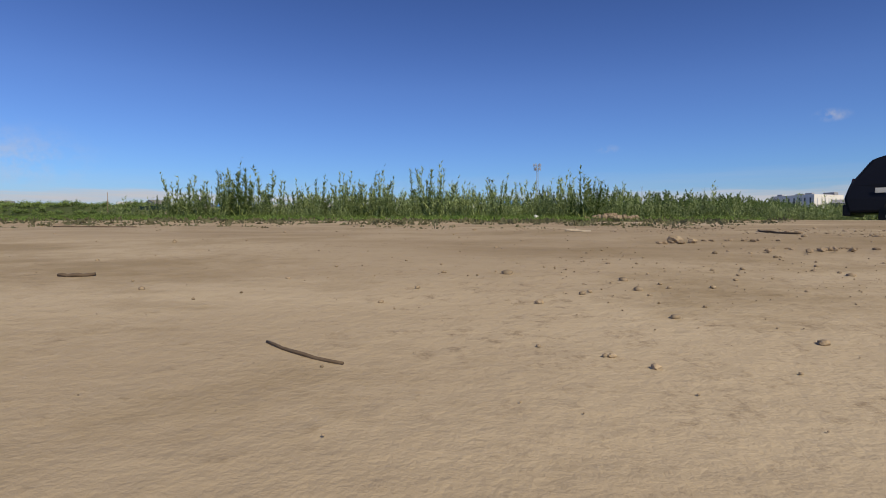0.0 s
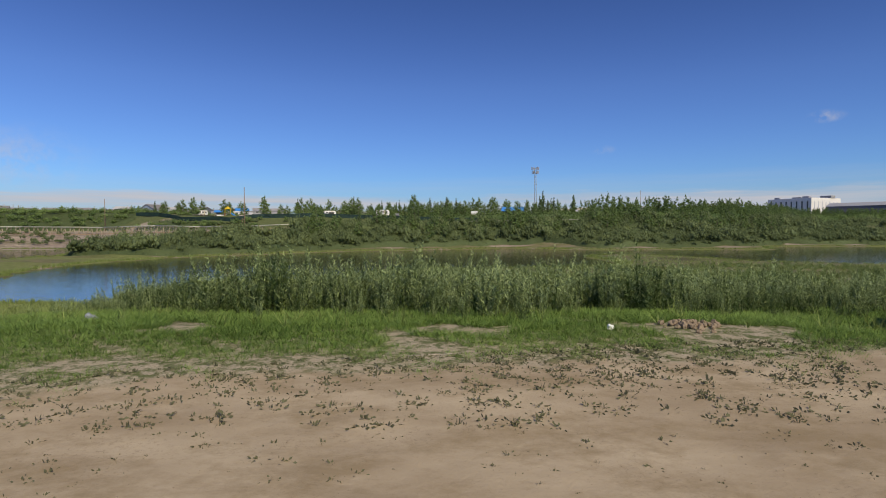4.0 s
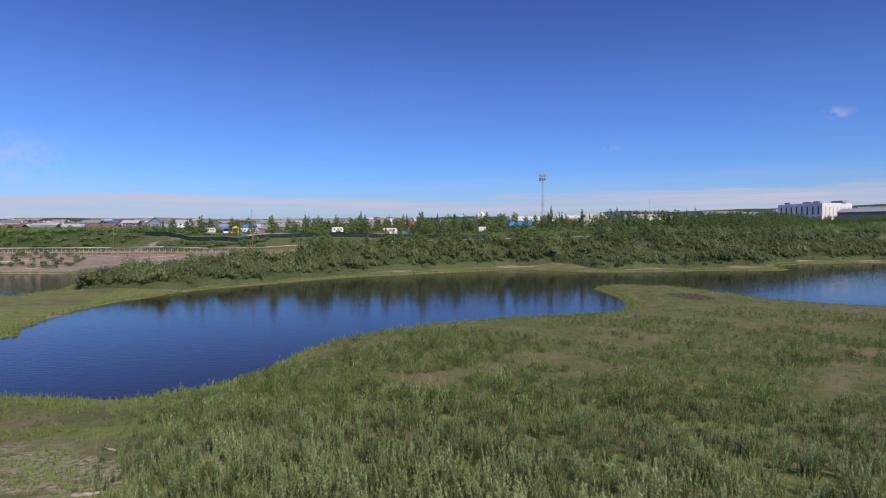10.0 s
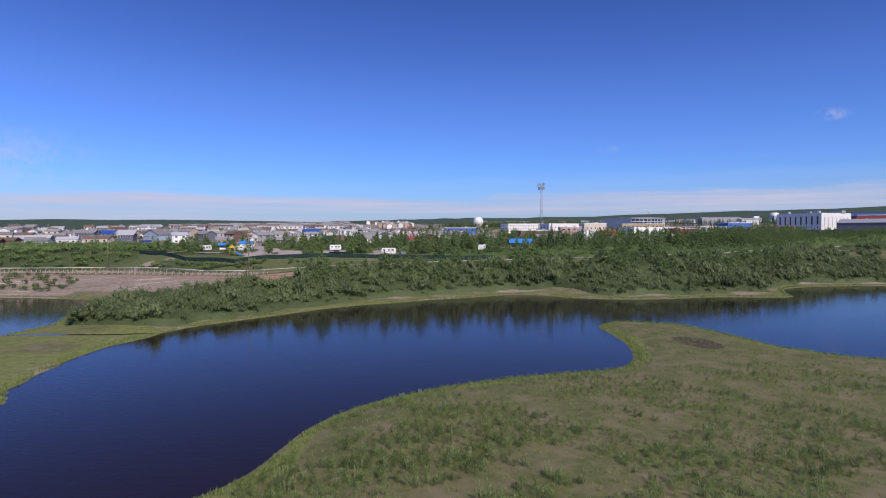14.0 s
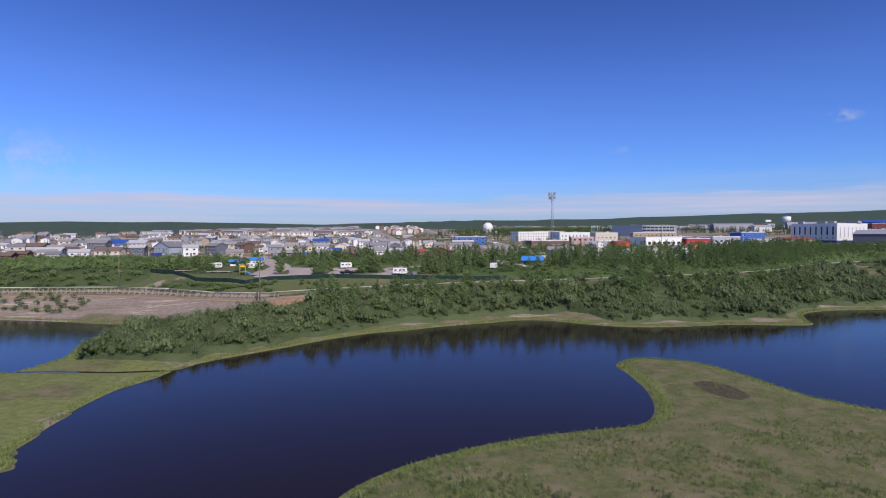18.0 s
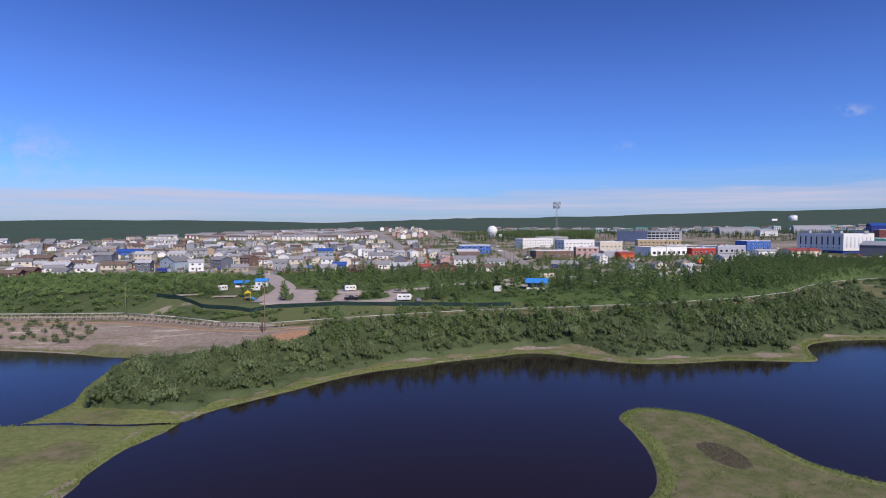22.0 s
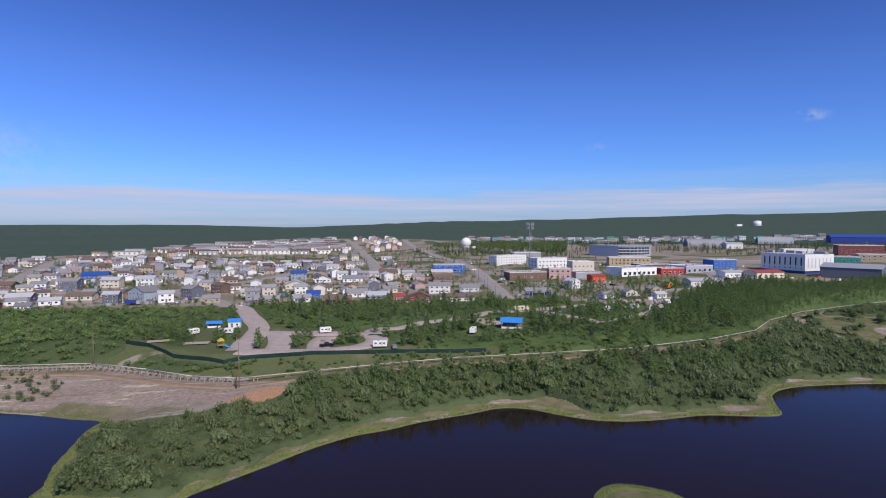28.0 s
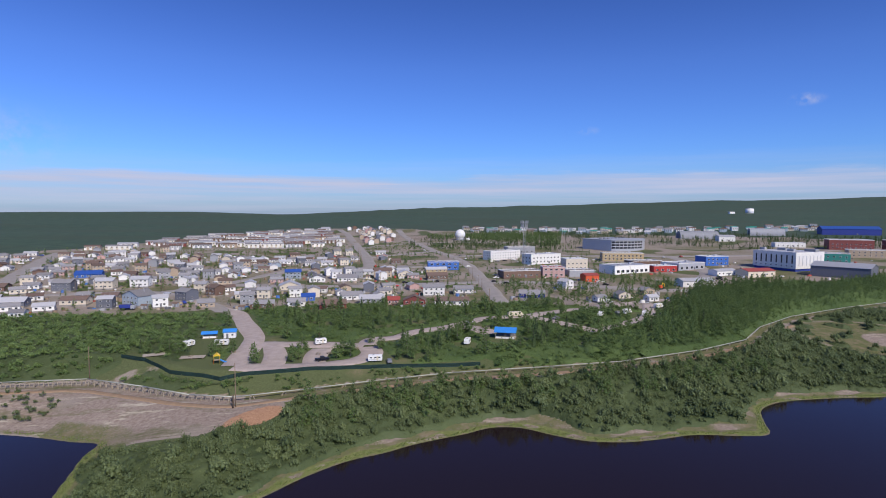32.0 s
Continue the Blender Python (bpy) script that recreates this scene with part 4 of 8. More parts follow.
def canopy(name, box, cell, keep, tall, step, per_m2, leaf, material, label, seed, patch=0.16, edge=2):
    """Bushes grown together into one thicket: an uneven mass of twigs with many leaves standing off it."""
    r = np.random.RandomState(seed)
    cx, cy = np.arange(box[0], box[1], cell), np.arange(box[2], box[3], cell)
    x, y = np.meshgrid(cx, cy)
    x, y = x + r.uniform(-0.3, 0.3, x.shape) * cell, y + r.uniform(-0.3, 0.3, x.shape) * cell
    m = keep(x.ravel(), y.ravel()).reshape(x.shape).astype(float)
    for _ in range(edge):
        q = np.pad(m, 1)
        m = (q[:-2, 1:-1] + q[2:, 1:-1] + q[1:-1, :-2] + q[1:-1, 2:] + q[1:-1, 1:-1] * 2) / 6
    full = np.sqrt(np.clip((m - 0.25) / 0.5, 0, 1))
    h = tall(x, y) * (0.12 + 0.85 * domes(x, y, step, seed) * (0.75 + 0.35 * wave(x, y, step * 2.2, seed + 2.0)) + 0.2 * domes(x, y, step * 0.4, seed + 9)) * r.uniform(0.85, 1.12, x.shape)
    z = zed(x.ravel(), y.ravel()).reshape(x.shape)
    top = np.where(full > 0, h * full, -0.3)
    ids = np.arange(x.size).reshape(x.shape)
    f = np.stack([ids[:-1, :-1], ids[:-1, 1:], ids[1:, 1:], ids[1:, :-1]], -1)
    use = (full[:-1, :-1] + full[:-1, 1:] + full[1:, 1:] + full[1:, :-1]) > 0
    fq = f[use]
    gzx, gzy = np.gradient(top + z, cell)[1], np.gradient(top + z, cell)[0]
    nrm = np.stack([-gzx, -gzy, np.ones_like(z)], -1).reshape(-1, 3)
    nrm /= np.linalg.norm(nrm, axis=1, keepdims=True)
    v = np.stack([x, y, z + top * 0.8], -1).reshape(-1, 3)
    tint = 0.40 + patch * wave(x, y, step * 4.5, seed) + 0.5 * patch * wave(x, y, step * 1.3, seed + 4.0)
    tint = tint.ravel()
    n = int(len(fq) * cell * cell * per_m2)
    pick_ = fq[r.randint(0, len(fq), n)]
    w = r.dirichlet((1, 1, 1, 1), n)
    c = (v[pick_] * w[..., None]).sum(1)
    nn = (nrm[pick_] * w[..., None]).sum(1)
    c = c + nn * r.uniform(-0.3, 1.0, (n, 1)) ** 3 * leaf * 4.0
    cv, cf = leaf_tips(c, leaf, nn, 0.8, r)
    ct = np.repeat(np.clip(tint[pick_[:, 0]] + r.normal(0, 0.15, n), 0, 1), 3)
    used = np.unique(fq)
    back = np.zeros(len(v), int)
    back[used] = np.arange(len(used))
    # twig mass tinted below its leaves, so shaded gaps are in the colour
    ob = new(name, mesh_of(name, np.concatenate([v[used], cv]), np.concatenate([back[fq][:, (0, 1, 2)], back[fq][:, (0, 2, 3)], cf + len(used)]), material, np.concatenate([np.clip(tint[used] - 0.15, 0, 1), ct])))
    return tagged(ob, label, "shrubs", kind="stuff")


def bush(lobes, leaves, wide, tall, leaf, seed):
    """A willow bush: several upright rounded heads that rise from one root and lean apart."""
    r = np.random.RandomState(seed)
    k = np.arange(lobes)
    a, d = k * 2.4 + r.uniform(0, 1, lobes), np.sqrt(k / lobes) * wide * 0.36
    top = tall * (1.02 - 0.30 * k / lobes) * r.uniform(0.78, 1.1, lobes)
    fat = wide * r.uniform(0.18, 0.27, lobes)
    at = np.stack([np.cos(a) * d, np.sin(a) * d, top * 0.60], 1)
    return leafy(at, np.stack([fat, fat, top * 0.38], 1), leaves, leaf, seed + 1)


BUSH = [bush(8, 270, 3.7, 3.5, 0.165, 200 + 3 * k) for k in range(14)]
SMALL_BUSH = [bush(5, 125, 3.6, 2.8, 0.20, 260 + 3 * k) for k in range(10)]


def on_bank(x, y):
    d = lake_d(x, y)
    over = y - np.interp(x, PIPE[:, 0], PIPE[:, 1])
    west_ok = (x > -62) | ((y < 160 + 0.2 * (x + 62)) & (x > -96))
    meadow = (x < -50) & (y < 118.5 - 0.12 * (x + 67) + 1.5 * wave(x, y, 4.0, 1.0))
    setback = 5.0 + 2.4 * wave(x, y, 6.0) + 4.0 * np.exp(-((x - 40) / 7) ** 2) + 4.5 * np.exp(-((x - 95) / 8) ** 2) - 2.2 * np.clip((-58 - x) / 8, 0, 1)
    clay = (np.hypot((x + 54.5 - (y - 171) * 0.55) / 8.5, (y - 172) / 8.5) < 1) | (np.hypot((x + 60) / 15, (y - 178) / 9) < 1)
    return (d > setback) & (over < -8.5 + 1.0 * wave(x, y, 7.0, 2.0)) & west_ok & ~meadow & ~clay & ((x < 0) | (x > 62) | (y > 140)) & (y + 0.12 * x > 106) & (x < 300) & ((np.hypot((x - 222) / 46, (y - 268) / 34) > 1) | ((wave(x, y, 4.0, 3.0) > 0.45) & (np.hypot((x - 226) / 19, (y - 264) / 17) > 1)))


def bank_tall(x, y):
    return (2.0 + 0.5 * wave(x, y, 11.0, 2.0)) * np.interp(lake_d(x.ravel(), y.ravel()).reshape(x.shape), [2, 6, 14], [0.7, 0.95, 1.1])


canopy("bank_willow_thicket", (-100, 300, 108, 332), 0.9, on_bank, bank_tall, 2.4, 8.0, 0.16, BANK, "dense dull-green willow thicket on the far lake bank", 21)
# higher bushes standing out of it, and single ones along its ragged edges
bx, by = grid_of(2.75, -98, 300, 108, 330, on_bank, 0.5)
bs = rs.uniform(0.55, 1.12, len(bx)) * (1 + 0.3 * wave(bx, by, 6.5, 2.0) + 0.12 * wave(bx, by, 20.0, 5.0)) * np.interp(lake_d(bx, by), [2.5, 7], [0.72, 1.0])
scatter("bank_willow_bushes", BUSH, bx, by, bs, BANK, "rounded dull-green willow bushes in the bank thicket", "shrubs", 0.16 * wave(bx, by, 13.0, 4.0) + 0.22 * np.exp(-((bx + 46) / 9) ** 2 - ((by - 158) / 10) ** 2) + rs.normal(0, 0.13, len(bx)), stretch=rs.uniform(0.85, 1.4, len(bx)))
bx, by = grid_of(8.5, -90, 300, 112, 330, lambda x, y: on_bank(x, y) & (lake_d(x, y) > 7), 0.5)
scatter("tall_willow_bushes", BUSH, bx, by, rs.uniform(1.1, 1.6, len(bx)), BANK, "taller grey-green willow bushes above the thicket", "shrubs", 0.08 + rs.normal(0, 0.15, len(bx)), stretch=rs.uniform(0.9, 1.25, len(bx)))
bx, by = grid_of(3.4, -86, -62, 117, 133, lambda x, y: (lake_d(x, y) > 1.0) & (np.hypot((x + 74) / 11, (y - 125) / 6) < 1), 0.4)
scatter("spit_willows", BUSH, bx, by, rs.uniform(1.0, 1.35, len(bx)), BANK, "rounded grey-green willows at the end of the spit", "shrubs", -0.1 + rs.normal(0, 0.08, len(bx)))
bx, by = grid_of(3.2, -98, 300, 108, 330, lambda x, y: (on_bank(x, y) != on_bank(x + 1.6, y - 1.6)) & (y + 0.12 * x > 127))
scatter("bank_edge_bushes", SMALL_BUSH, bx, by, rs.uniform(0.2, 0.6, len(bx)), BANK, "single willow bushes along the thicket's edge", "shrubs", 0.1 + rs.normal(0, 0.15, len(bx)))
fx_, fy_ = grid_of(3.4, -104, -60, 186, 216, lambda x, y: (y - np.interp(x, PIPE[:, 0], PIPE[:, 1]) > 3.5) & (y < np.interp(x, [-118, -107, -93, -73, -60], [219, 214, 204, 196.5, 199]) - 1.5) & (np.hypot((x + 110) / 14, (y - 210) / 6) > 1) & (wave(x, y, 4.0, 2.0) > -0.5))
scatter("slope_bushes", SMALL_BUSH, fx_, fy_, rs.uniform(0.4, 0.85, len(fx_)), BIRCH, "green bushes on the slope above the pipe", "shrubs", rs.normal(0, 0.12, len(fx_)))
# scrub behind the pipe to the west and between pipe and fence
def west_side(x, y):
    over = y - np.interp(x, PIPE[:, 0], PIPE[:, 1])
    fence_y = np.interp(x, [-118, -107, -93, -73, -60], [219, 214, 204, 196.5, 199])
    open_slope = np.hypot((x + 112) / 12, (y - 211) / 5) < 1
    return (over > 4.5) & (np.hypot(x, y) < 372) & np.where(x < -118, y < 300 + 0.10 * (x + 200), (y < fence_y - 1.5) | ((y > fence_y + 9) & (x < -96 - 0.25 * (y - 225)) & (y < 300))) & ~open_slope


canopy("west_scrub", (-345, -62, 195, 325), 1.3, west_side, lambda x, y: np.where(x > -118, 0.8, 1.3) + 0.4 * wave(x, y, 14.0, 4.0), 3.0, 4.0, 0.22, BANK, "low bright green scrub behind the pipe", 31)
qx, qy = grid_of(3.9, -345, -62, 195, 322, west_side, 0.5)
scatter("west_bushes", SMALL_BUSH, qx, qy, rs.uniform(0.75, 1.45, len(qx)) * np.where(qx > -118, 0.8, 1.0), BIRCH, "rounded green bushes in the low scrub", "shrubs", 0.1 * wave(qx, qy, 16.0, 4.0) + rs.normal(0, 0.12, len(qx)))
ex, ey = spread(6000, -62, 215, 190, 330, lambda x, y: (np.abs(y - np.interp(x, PIPE[:, 0], PIPE[:, 1]) - 7.5) < 4.5) & ((wave(x, y, 8.0, 3.0) > -0.35) | (x > -5)) & ((x > 24) | (y < np.interp(x, [-66, -47, -29, -13, 4, 19], [198, 201.6, 205.6, 208.8, 210.8, 212.7]) - 1.3)))
scatter("pipe_side_bushes", SMALL_BUSH, ex[:750], ey[:750], rs.uniform(0.3, 0.72, len(ex[:750])), BIRCH, "low green bushes between pipe and fence", "shrubs", np.full(len(ex[:750]), 0.05))
lx, ly = spread(900, -235, -98, 172, 199, lambda x, y: (y > 179) & (lake_d(x, y) > 7) & (x < -122 - 0.6 * np.abs(y - 188)))
scatter("west_shore_bushes", SMALL_BUSH, lx[:130], ly[:130], rs.uniform(0.4, 0.85, len(lx[:130])), BANK, "low green bushes on the gravel shore", "shrubs")


def part(name, mesh, parent, m=None, label=""):
    """One mesh as a part of a thing, at the pose m in the thing's own space."""
    ob = new(name, mesh)
    ob.parent = parent
    if m is not None:
        ob.matrix_basis = m
    return tagged(ob, label)


def tube(points, radii, sides, material, name="tube", cap=True):
    """A bent, tapered round bar through points."""
    p, n = np.array(points, float), len(points)
    verts, faces = [], []
    for k in range(n):
        d = p[min(k + 1, n - 1)] - p[max(k - 1, 0)]
        d = d / (np.linalg.norm(d) + 1e-9)
        a = np.cross(d, (0, 0, 1) if abs(d[2]) < 0.9 else (1, 0, 0))
        a /= np.linalg.norm(a)
        b = np.cross(d, a)
        ang = np.arange(sides) / sides * 2 * np.pi
        verts.append(p[k] + radii[k] * (np.cos(ang)[:, None] * a + np.sin(ang)[:, None] * b))
    verts = np.concatenate(verts)
    for k in range(n - 1):
        for s in range(sides):
            t = (s + 1) % sides
            faces.append((k * sides + s, k * sides + t, (k + 1) * sides + t, (k + 1) * sides + s))
    me = bpy.data.meshes.new(name)
    fl = [tuple(f) for f in faces]
    if cap:
        fl += [tuple(range(sides))[::-1], tuple(range((n - 1) * sides, n * sides))]
    me.from_pydata(verts.tolist(), [], fl)
    me.materials.append(material)
    me.polygons.foreach_set("use_smooth", np.ones(len(fl), bool))
    me.update()
    return me


def joined(meshes, name):
    bm = bmesh.new()
    mats = []
    for me in meshes:
        start = len(bm.faces)
        bm.from_mesh(me)
        bm.faces.ensure_lookup_table()
        for mt in me.materials:
            if mt not in mats:
                mats.append(mt)
        for fc in bm.faces[start:]:
            fc.material_index = mats.index(me.materials[fc.material_index])
    out = bpy.data.meshes.new(name)
    bm.to_mesh(out)
    bm.free()
    for mt in mats:
        out.materials.append(mt)
    return out


def broadleaf(seed, tall, wide):
    """A small birch or poplar: trunk, limbs and an uneven crown with gaps."""
    r = np.random.RandomState(seed)
    th = new("birch_tree")
    bits = [tube([(0, 0, -0.3), (r.normal(0, .08), r.normal(0, .08), tall * 0.4), (r.normal(0, .15), r.normal(0, .15), tall * 0.92)], [0.11, 0.08, 0.02], 6, BARK)]
    tips = []
    for k in range(7):
        z0 = tall * r.uniform(0.08, 0.5)
        a = k * 2.4 + r.uniform(0, .8)
        tip = np.array([math.cos(a) * wide * r.uniform(0.25, 0.45), math.sin(a) * wide * r.uniform(0.25, 0.45), z0 + tall * r.uniform(0.12, 0.28)])
        tips.append(tip)
        bits.append(tube([(0, 0, z0), tip * (0.55, 0.55, 0) + (0, 0, z0 * 0.5 + tip[2] * 0.5), tip], [0.045, 0.03, 0.012], 4, BARK))
    part("trunk", joined(bits, "trunk"), th, label="slender grey trunk with limbs")
    up = np.linspace(0.16, 0.94, 13)
    girth = np.interp(up, [0.1, 0.3, 0.55, 0.8, 1.0], [0.55, 1.0, 0.85, 0.5, 0.12]) * wide * 0.5
    turn = np.arange(13) * 2.4 + r.uniform(0, 6)
    off = girth * r.uniform(0.35, 0.62, 13)
    lobes = np.stack([np.cos(turn) * off, np.sin(turn) * off, up * tall], 1)
    rad = np.stack([girth * 0.52, girth * 0.52, np.full(13, tall * 0.11)], 1) * r.uniform(0.8, 1.2, (13, 1)) + 0.1
    v, f, t = leafy(lobes, rad, 760, 0.165, seed + 1)
    part("crown", mesh_of("crown", v, f, BIRCH, t), th, label="loose light green crown")
    return tagged(th, "slender birch with a loose light green crown", "tree", "trees of the camp ground")


def conifer(seed, tall, wide):
    """A narrow northern spruce with drooping uneven whorls."""
    r = np.random.RandomState(seed)
    th = new("spruce_tree")
    part("trunk", tube([(0, 0, -0.3), (0, 0, tall * 0.5), (r.normal(0, .05), r.normal(0, .05), tall)], [0.12, 0.07, 0.015], 6, BARK, "trunk"), th)
    n = 340
    z = tall * (1 - np.sqrt(r.uniform(0, 1, n)) * 0.95)
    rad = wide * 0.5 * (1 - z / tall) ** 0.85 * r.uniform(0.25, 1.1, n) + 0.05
    a = r.uniform(0, 6.28, n)
    c = np.stack([np.cos(a) * rad, np.sin(a) * rad, z - rad * 0.25], 1)
    v, f = cards(c, 0.33, seed + 1, 0, 0.6, np.stack([np.cos(a), np.sin(a), 0.5 + 0 * a], 1), 0.5)
    # needles tinted darker towards the trunk: the crown's inner shade put into colour
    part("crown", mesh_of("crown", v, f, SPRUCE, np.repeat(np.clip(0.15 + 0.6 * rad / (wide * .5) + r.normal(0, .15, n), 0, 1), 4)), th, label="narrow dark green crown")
    return tagged(th, "narrow dark green spruce with drooping branches", "tree", "spruces near the camp ground")


def plant(made, x, y, s):
    m = pose(x, y, float(zed(x, y)[0]) - 0.05, 0, 0, rs.uniform(0, 360)) @ Matrix.Scale(s, 4)
    c = copy_thing(made, m)
    c.scale = (s, s, s)
    return c


def settle(made, x, y, s):
    made.matrix_basis = pose(x, y, float(zed(x, y)[0]) - 0.05)
    made.scale = (s, s, s)
# ---------- things on the sand lot ----------
def bm_mesh(bm, name, *materials):
    me = bpy.data.meshes.new(name)
    bm.to_mesh(me)
    bm.free()
    for m in materials:
        me.materials.append(m)
    return me


def slab(name, sx, sy, sz, material, bevel=0.0, z0=0.0):
    """A box standing on z0, centred in x and y, with softened edges where they show."""
    bm = bmesh.new()
    bmesh.ops.create_cube(bm, size=1.0, matrix=Matrix.Translation((0, 0, z0 + sz / 2)) @ Matrix.Diagonal((sx, sy, sz, 1)))
    if bevel:
        bmesh.ops.bevel(bm, geom=bm.edges[:], offset=bevel, segments=2, affect="EDGES", profile=0.5)
    return bm_mesh(bm, name, material)


def lump(name, radius, material, seed, flat=0.7, rough=0.3, cuts=2):
    bm = bmesh.new()
    bmesh.ops.create_icosphere(bm, subdivisions=cuts, radius=radius)
    for v in bm.verts:
        k = 1 + rough * noise.noise(v.co * (1.7 / radius) + Vector((seed * 3.1, seed, 0)))
        v.co = Vector((v.co.x * k, v.co.y * k, v.co.z * k * flat))
    return bm_mesh(bm, name, material)


WOOD_DARK = mat("weathered_twig", (0.10, 0.072, 0.05), 0.9, vary=0.4)
STONE = mat("grey_brown_stone", (0.36, 0.28, 0.19), 0.9, vary=0.35, scale=20, per_thing=0.3)
CLOD = mat("dry_clay_clods", (0.25, 0.19, 0.13), 0.95, vary=0.35, scale=9)
LITTER = mat("white_litter", (0.75, 0.75, 0.72), 0.6)
DRIFT = mat("bleached_wood", (0.38, 0.33, 0.27), 0.85, vary=0.3)


def at_ground(x, y, dz=0.0, rz=0.0, rx=0.0, ry=0.0):
    return pose(x, y, float(zed(x, y)[0]) + dz, rx, ry, rz)


def stick(label, x0, y0, x1, y1, bow, thick, material=None):
    n = 8
    p = []
    for k in range(n):
        u = k / (n - 1)
        x, y = x0 + (x1 - x0) * u, y0 + (y1 - y0) * u
        side = bow * (1 - (2 * u - 1) ** 2)
        x, y = x + side * (y1 - y0), y - side * (x1 - x0)
        p.append((x - x0, y - y0, float(zed(x, y)[0] - zed(x0, y0)[0]) + thick * 0.9 + 0.3 * thick * math.sin(k * 2.1)))
    th = new("stick", tube(p, [thick * (0.6 + 0.5 * math.sin(2.6 * k / n + 0.4)) for k in range(n)], 7, material or WOOD_DARK, "stick"))
    th.matrix_basis = pose(x0, y0, float(zed(x0, y0)[0]))
    return tagged(th, label, "stick")


stick("dark curved dry stick lying on the sand", 4.29, -1.02, 4.25, -1.52, 0.12, 0.0065)
stick("thin dry twig half buried in the sand", 1.97, -3.88, 2.10, -3.98, 0.05, 0.0024)
stick("short dark twig lying on the sand", 1.2, -3.2, 1.3, -3.2, 0.1, 0.005)
stick("long thin root trailing over the sand", -1.5, 0.70, -0.75, 0.80, 0.03, 0.006)
stick("short dark root end on the sand", -0.42, -1.7, -0.2, -1.8, 0.05, 0.008)
stick("short pale twig on the sand", 3.02, -1.06, 3.2, -1.0, 0.0, 0.009, DRIFT)
stick("thin straw-coloured stalk at the edge of the grass", 0.3, 5.6, 1.2, 5.8, 0.02, 0.01, DRIFT)
stick("bleached driftwood log in the low grass", -13.9, 18.7, -12.9, 18.9, 0.05, 0.07, DRIFT)
stick("bleached driftwood log near the meadow's edge", -16.6, 25.2, -15.4, 24.5, 0.02, 0.06, DRIFT)

# stones and crumbs of sand
peb = [lump("pebble", 1.0, STONE, k, 0.65, 0.45, 1) for k in range(4)]
parr = []
for me in peb:
    v = np.array([tuple(q.co) for q in me.vertices])
    parr.append((v, np.array([tuple(p.vertices) for p in me.polygons]), np.zeros(len(v))))
px = np.concatenate([rs.uniform(-5, 10, 4200), rs.normal(4.6, 1.3, 900), rs.normal(3.2, 0.6, 500)])
py = np.concatenate([rs.uniform(-4.3, 6, 4200), rs.normal(-1.9, 0.9, 900), rs.normal(-3.3, 0.35, 500)])
ok = py > -4.4
px, py = px[ok], py[ok]
scatter("pebbles", parr, px, py, np.abs(rs.normal(0, 1, len(px))) ** 2.4 * 0.0009 + 0.0011, STONE, "small brown pebbles and sand crumbs on the lot", "pebbles", z=zed(px, py) + 0.002)
for k, (x, y, s) in enumerate([(2.78, -3.9, 0.012), (2.5, -4.0, 0.009), (2.46, -3.95, 0.008), (2.4, -3.2, 0.012), (2.42, -3.6, 0.012), (2.95, -4.0, 0.02), (3.3, -2.1, 0.045), (3.36, -2.16, 0.03)]):
    st = new("stone", lump("stone", s * 0.7, STONE, 10 + k, 0.6, 0.4, 2))
    st.matrix_basis = at_ground(x, y, s * 0.3, 40 * k)
    tagged(st, "small angular grey-brown stone on the sand", "stone", "stones on the sand lot")

# crumbled clods strewn over the eastern half of the lot
qx_, qy_ = np.concatenate([rs.uniform(2.6, 8.0, 700), rs.normal(4.6, 1.0, 700)]), np.concatenate([rs.uniform(-3.2, 2.0, 700), rs.normal(-1.6, 0.8, 700)])
ok = (qy_ > -3.6) & (wave(qx_, qy_, 0.8, 4.0) > 0.05)
scatter("sand_clods", parr, qx_[ok], qy_[ok], np.abs(rs.normal(0, 1, int(ok.sum()))) ** 2 * 0.0028 + 0.0035, CLOD, "crumbled brown clods strewn on the sand", "clods", z=zed(qx_[ok], qy_[ok]) + 0.001, stretch=np.full(int(ok.sum()), 0.6))

# low crumbled ridges left by wheels
for k, (x0, y0, n, wide) in enumerate(((3.6, -2.0, 18, 0.12), (3.75, -2.45, 40, 0.18), (3.3, -2.15, 12, 0.08), (4.6, 0.6, 26, 0.4))):
    th = new("sand_ridge")
    th.matrix_basis = at_ground(x0, y0, 0.0, 20 * k)
    cr = [lump("crumb", 1.0, CLOD, 60 + j, 0.6, 0.5, 1) for j in range(3)]
    for j in range(n):
        part("crumb", cr[j % 3], th, pose(rs.normal(0, wide), rs.normal(0, wide * 0.35), 0.004, 0, 0, 40 * j) @ Matrix.Scale(rs.uniform(0.006, 0.016) * (0.5 if y0 < -3.5 else 1.0), 4))
    tagged(th, "low ridge of dark crumbled earth on the sand", "earth ridge", "crumbled ridges on the sand")

# a heap of dry clods in the grass
heap = new("clod_heap")
heap.matrix_basis = at_ground(6.05, 8.1)
cl = [lump("clod", 1.0, CLOD, 30 + k, 0.75, 0.5, 2) for k in range(4)]
for k in range(60):
    a, r0 = rs.uniform(0, 6.28), abs(rs.normal(0, 0.36))
    x, y = math.cos(a) * r0 * 1.15, math.sin(a) * r0 * 0.8
    s = rs.uniform(0.035, 0.08)
    part("clod", cl[k % 4], heap, pose(x, y, max(0, 0.07 - r0 * 0.08) + s * 0.15, 30 * k, 17 * k, 50 * k) @ Matrix.Scale(s, 4))
tagged(heap, "heap of dry brown clay clods in the grass", "clod heap")
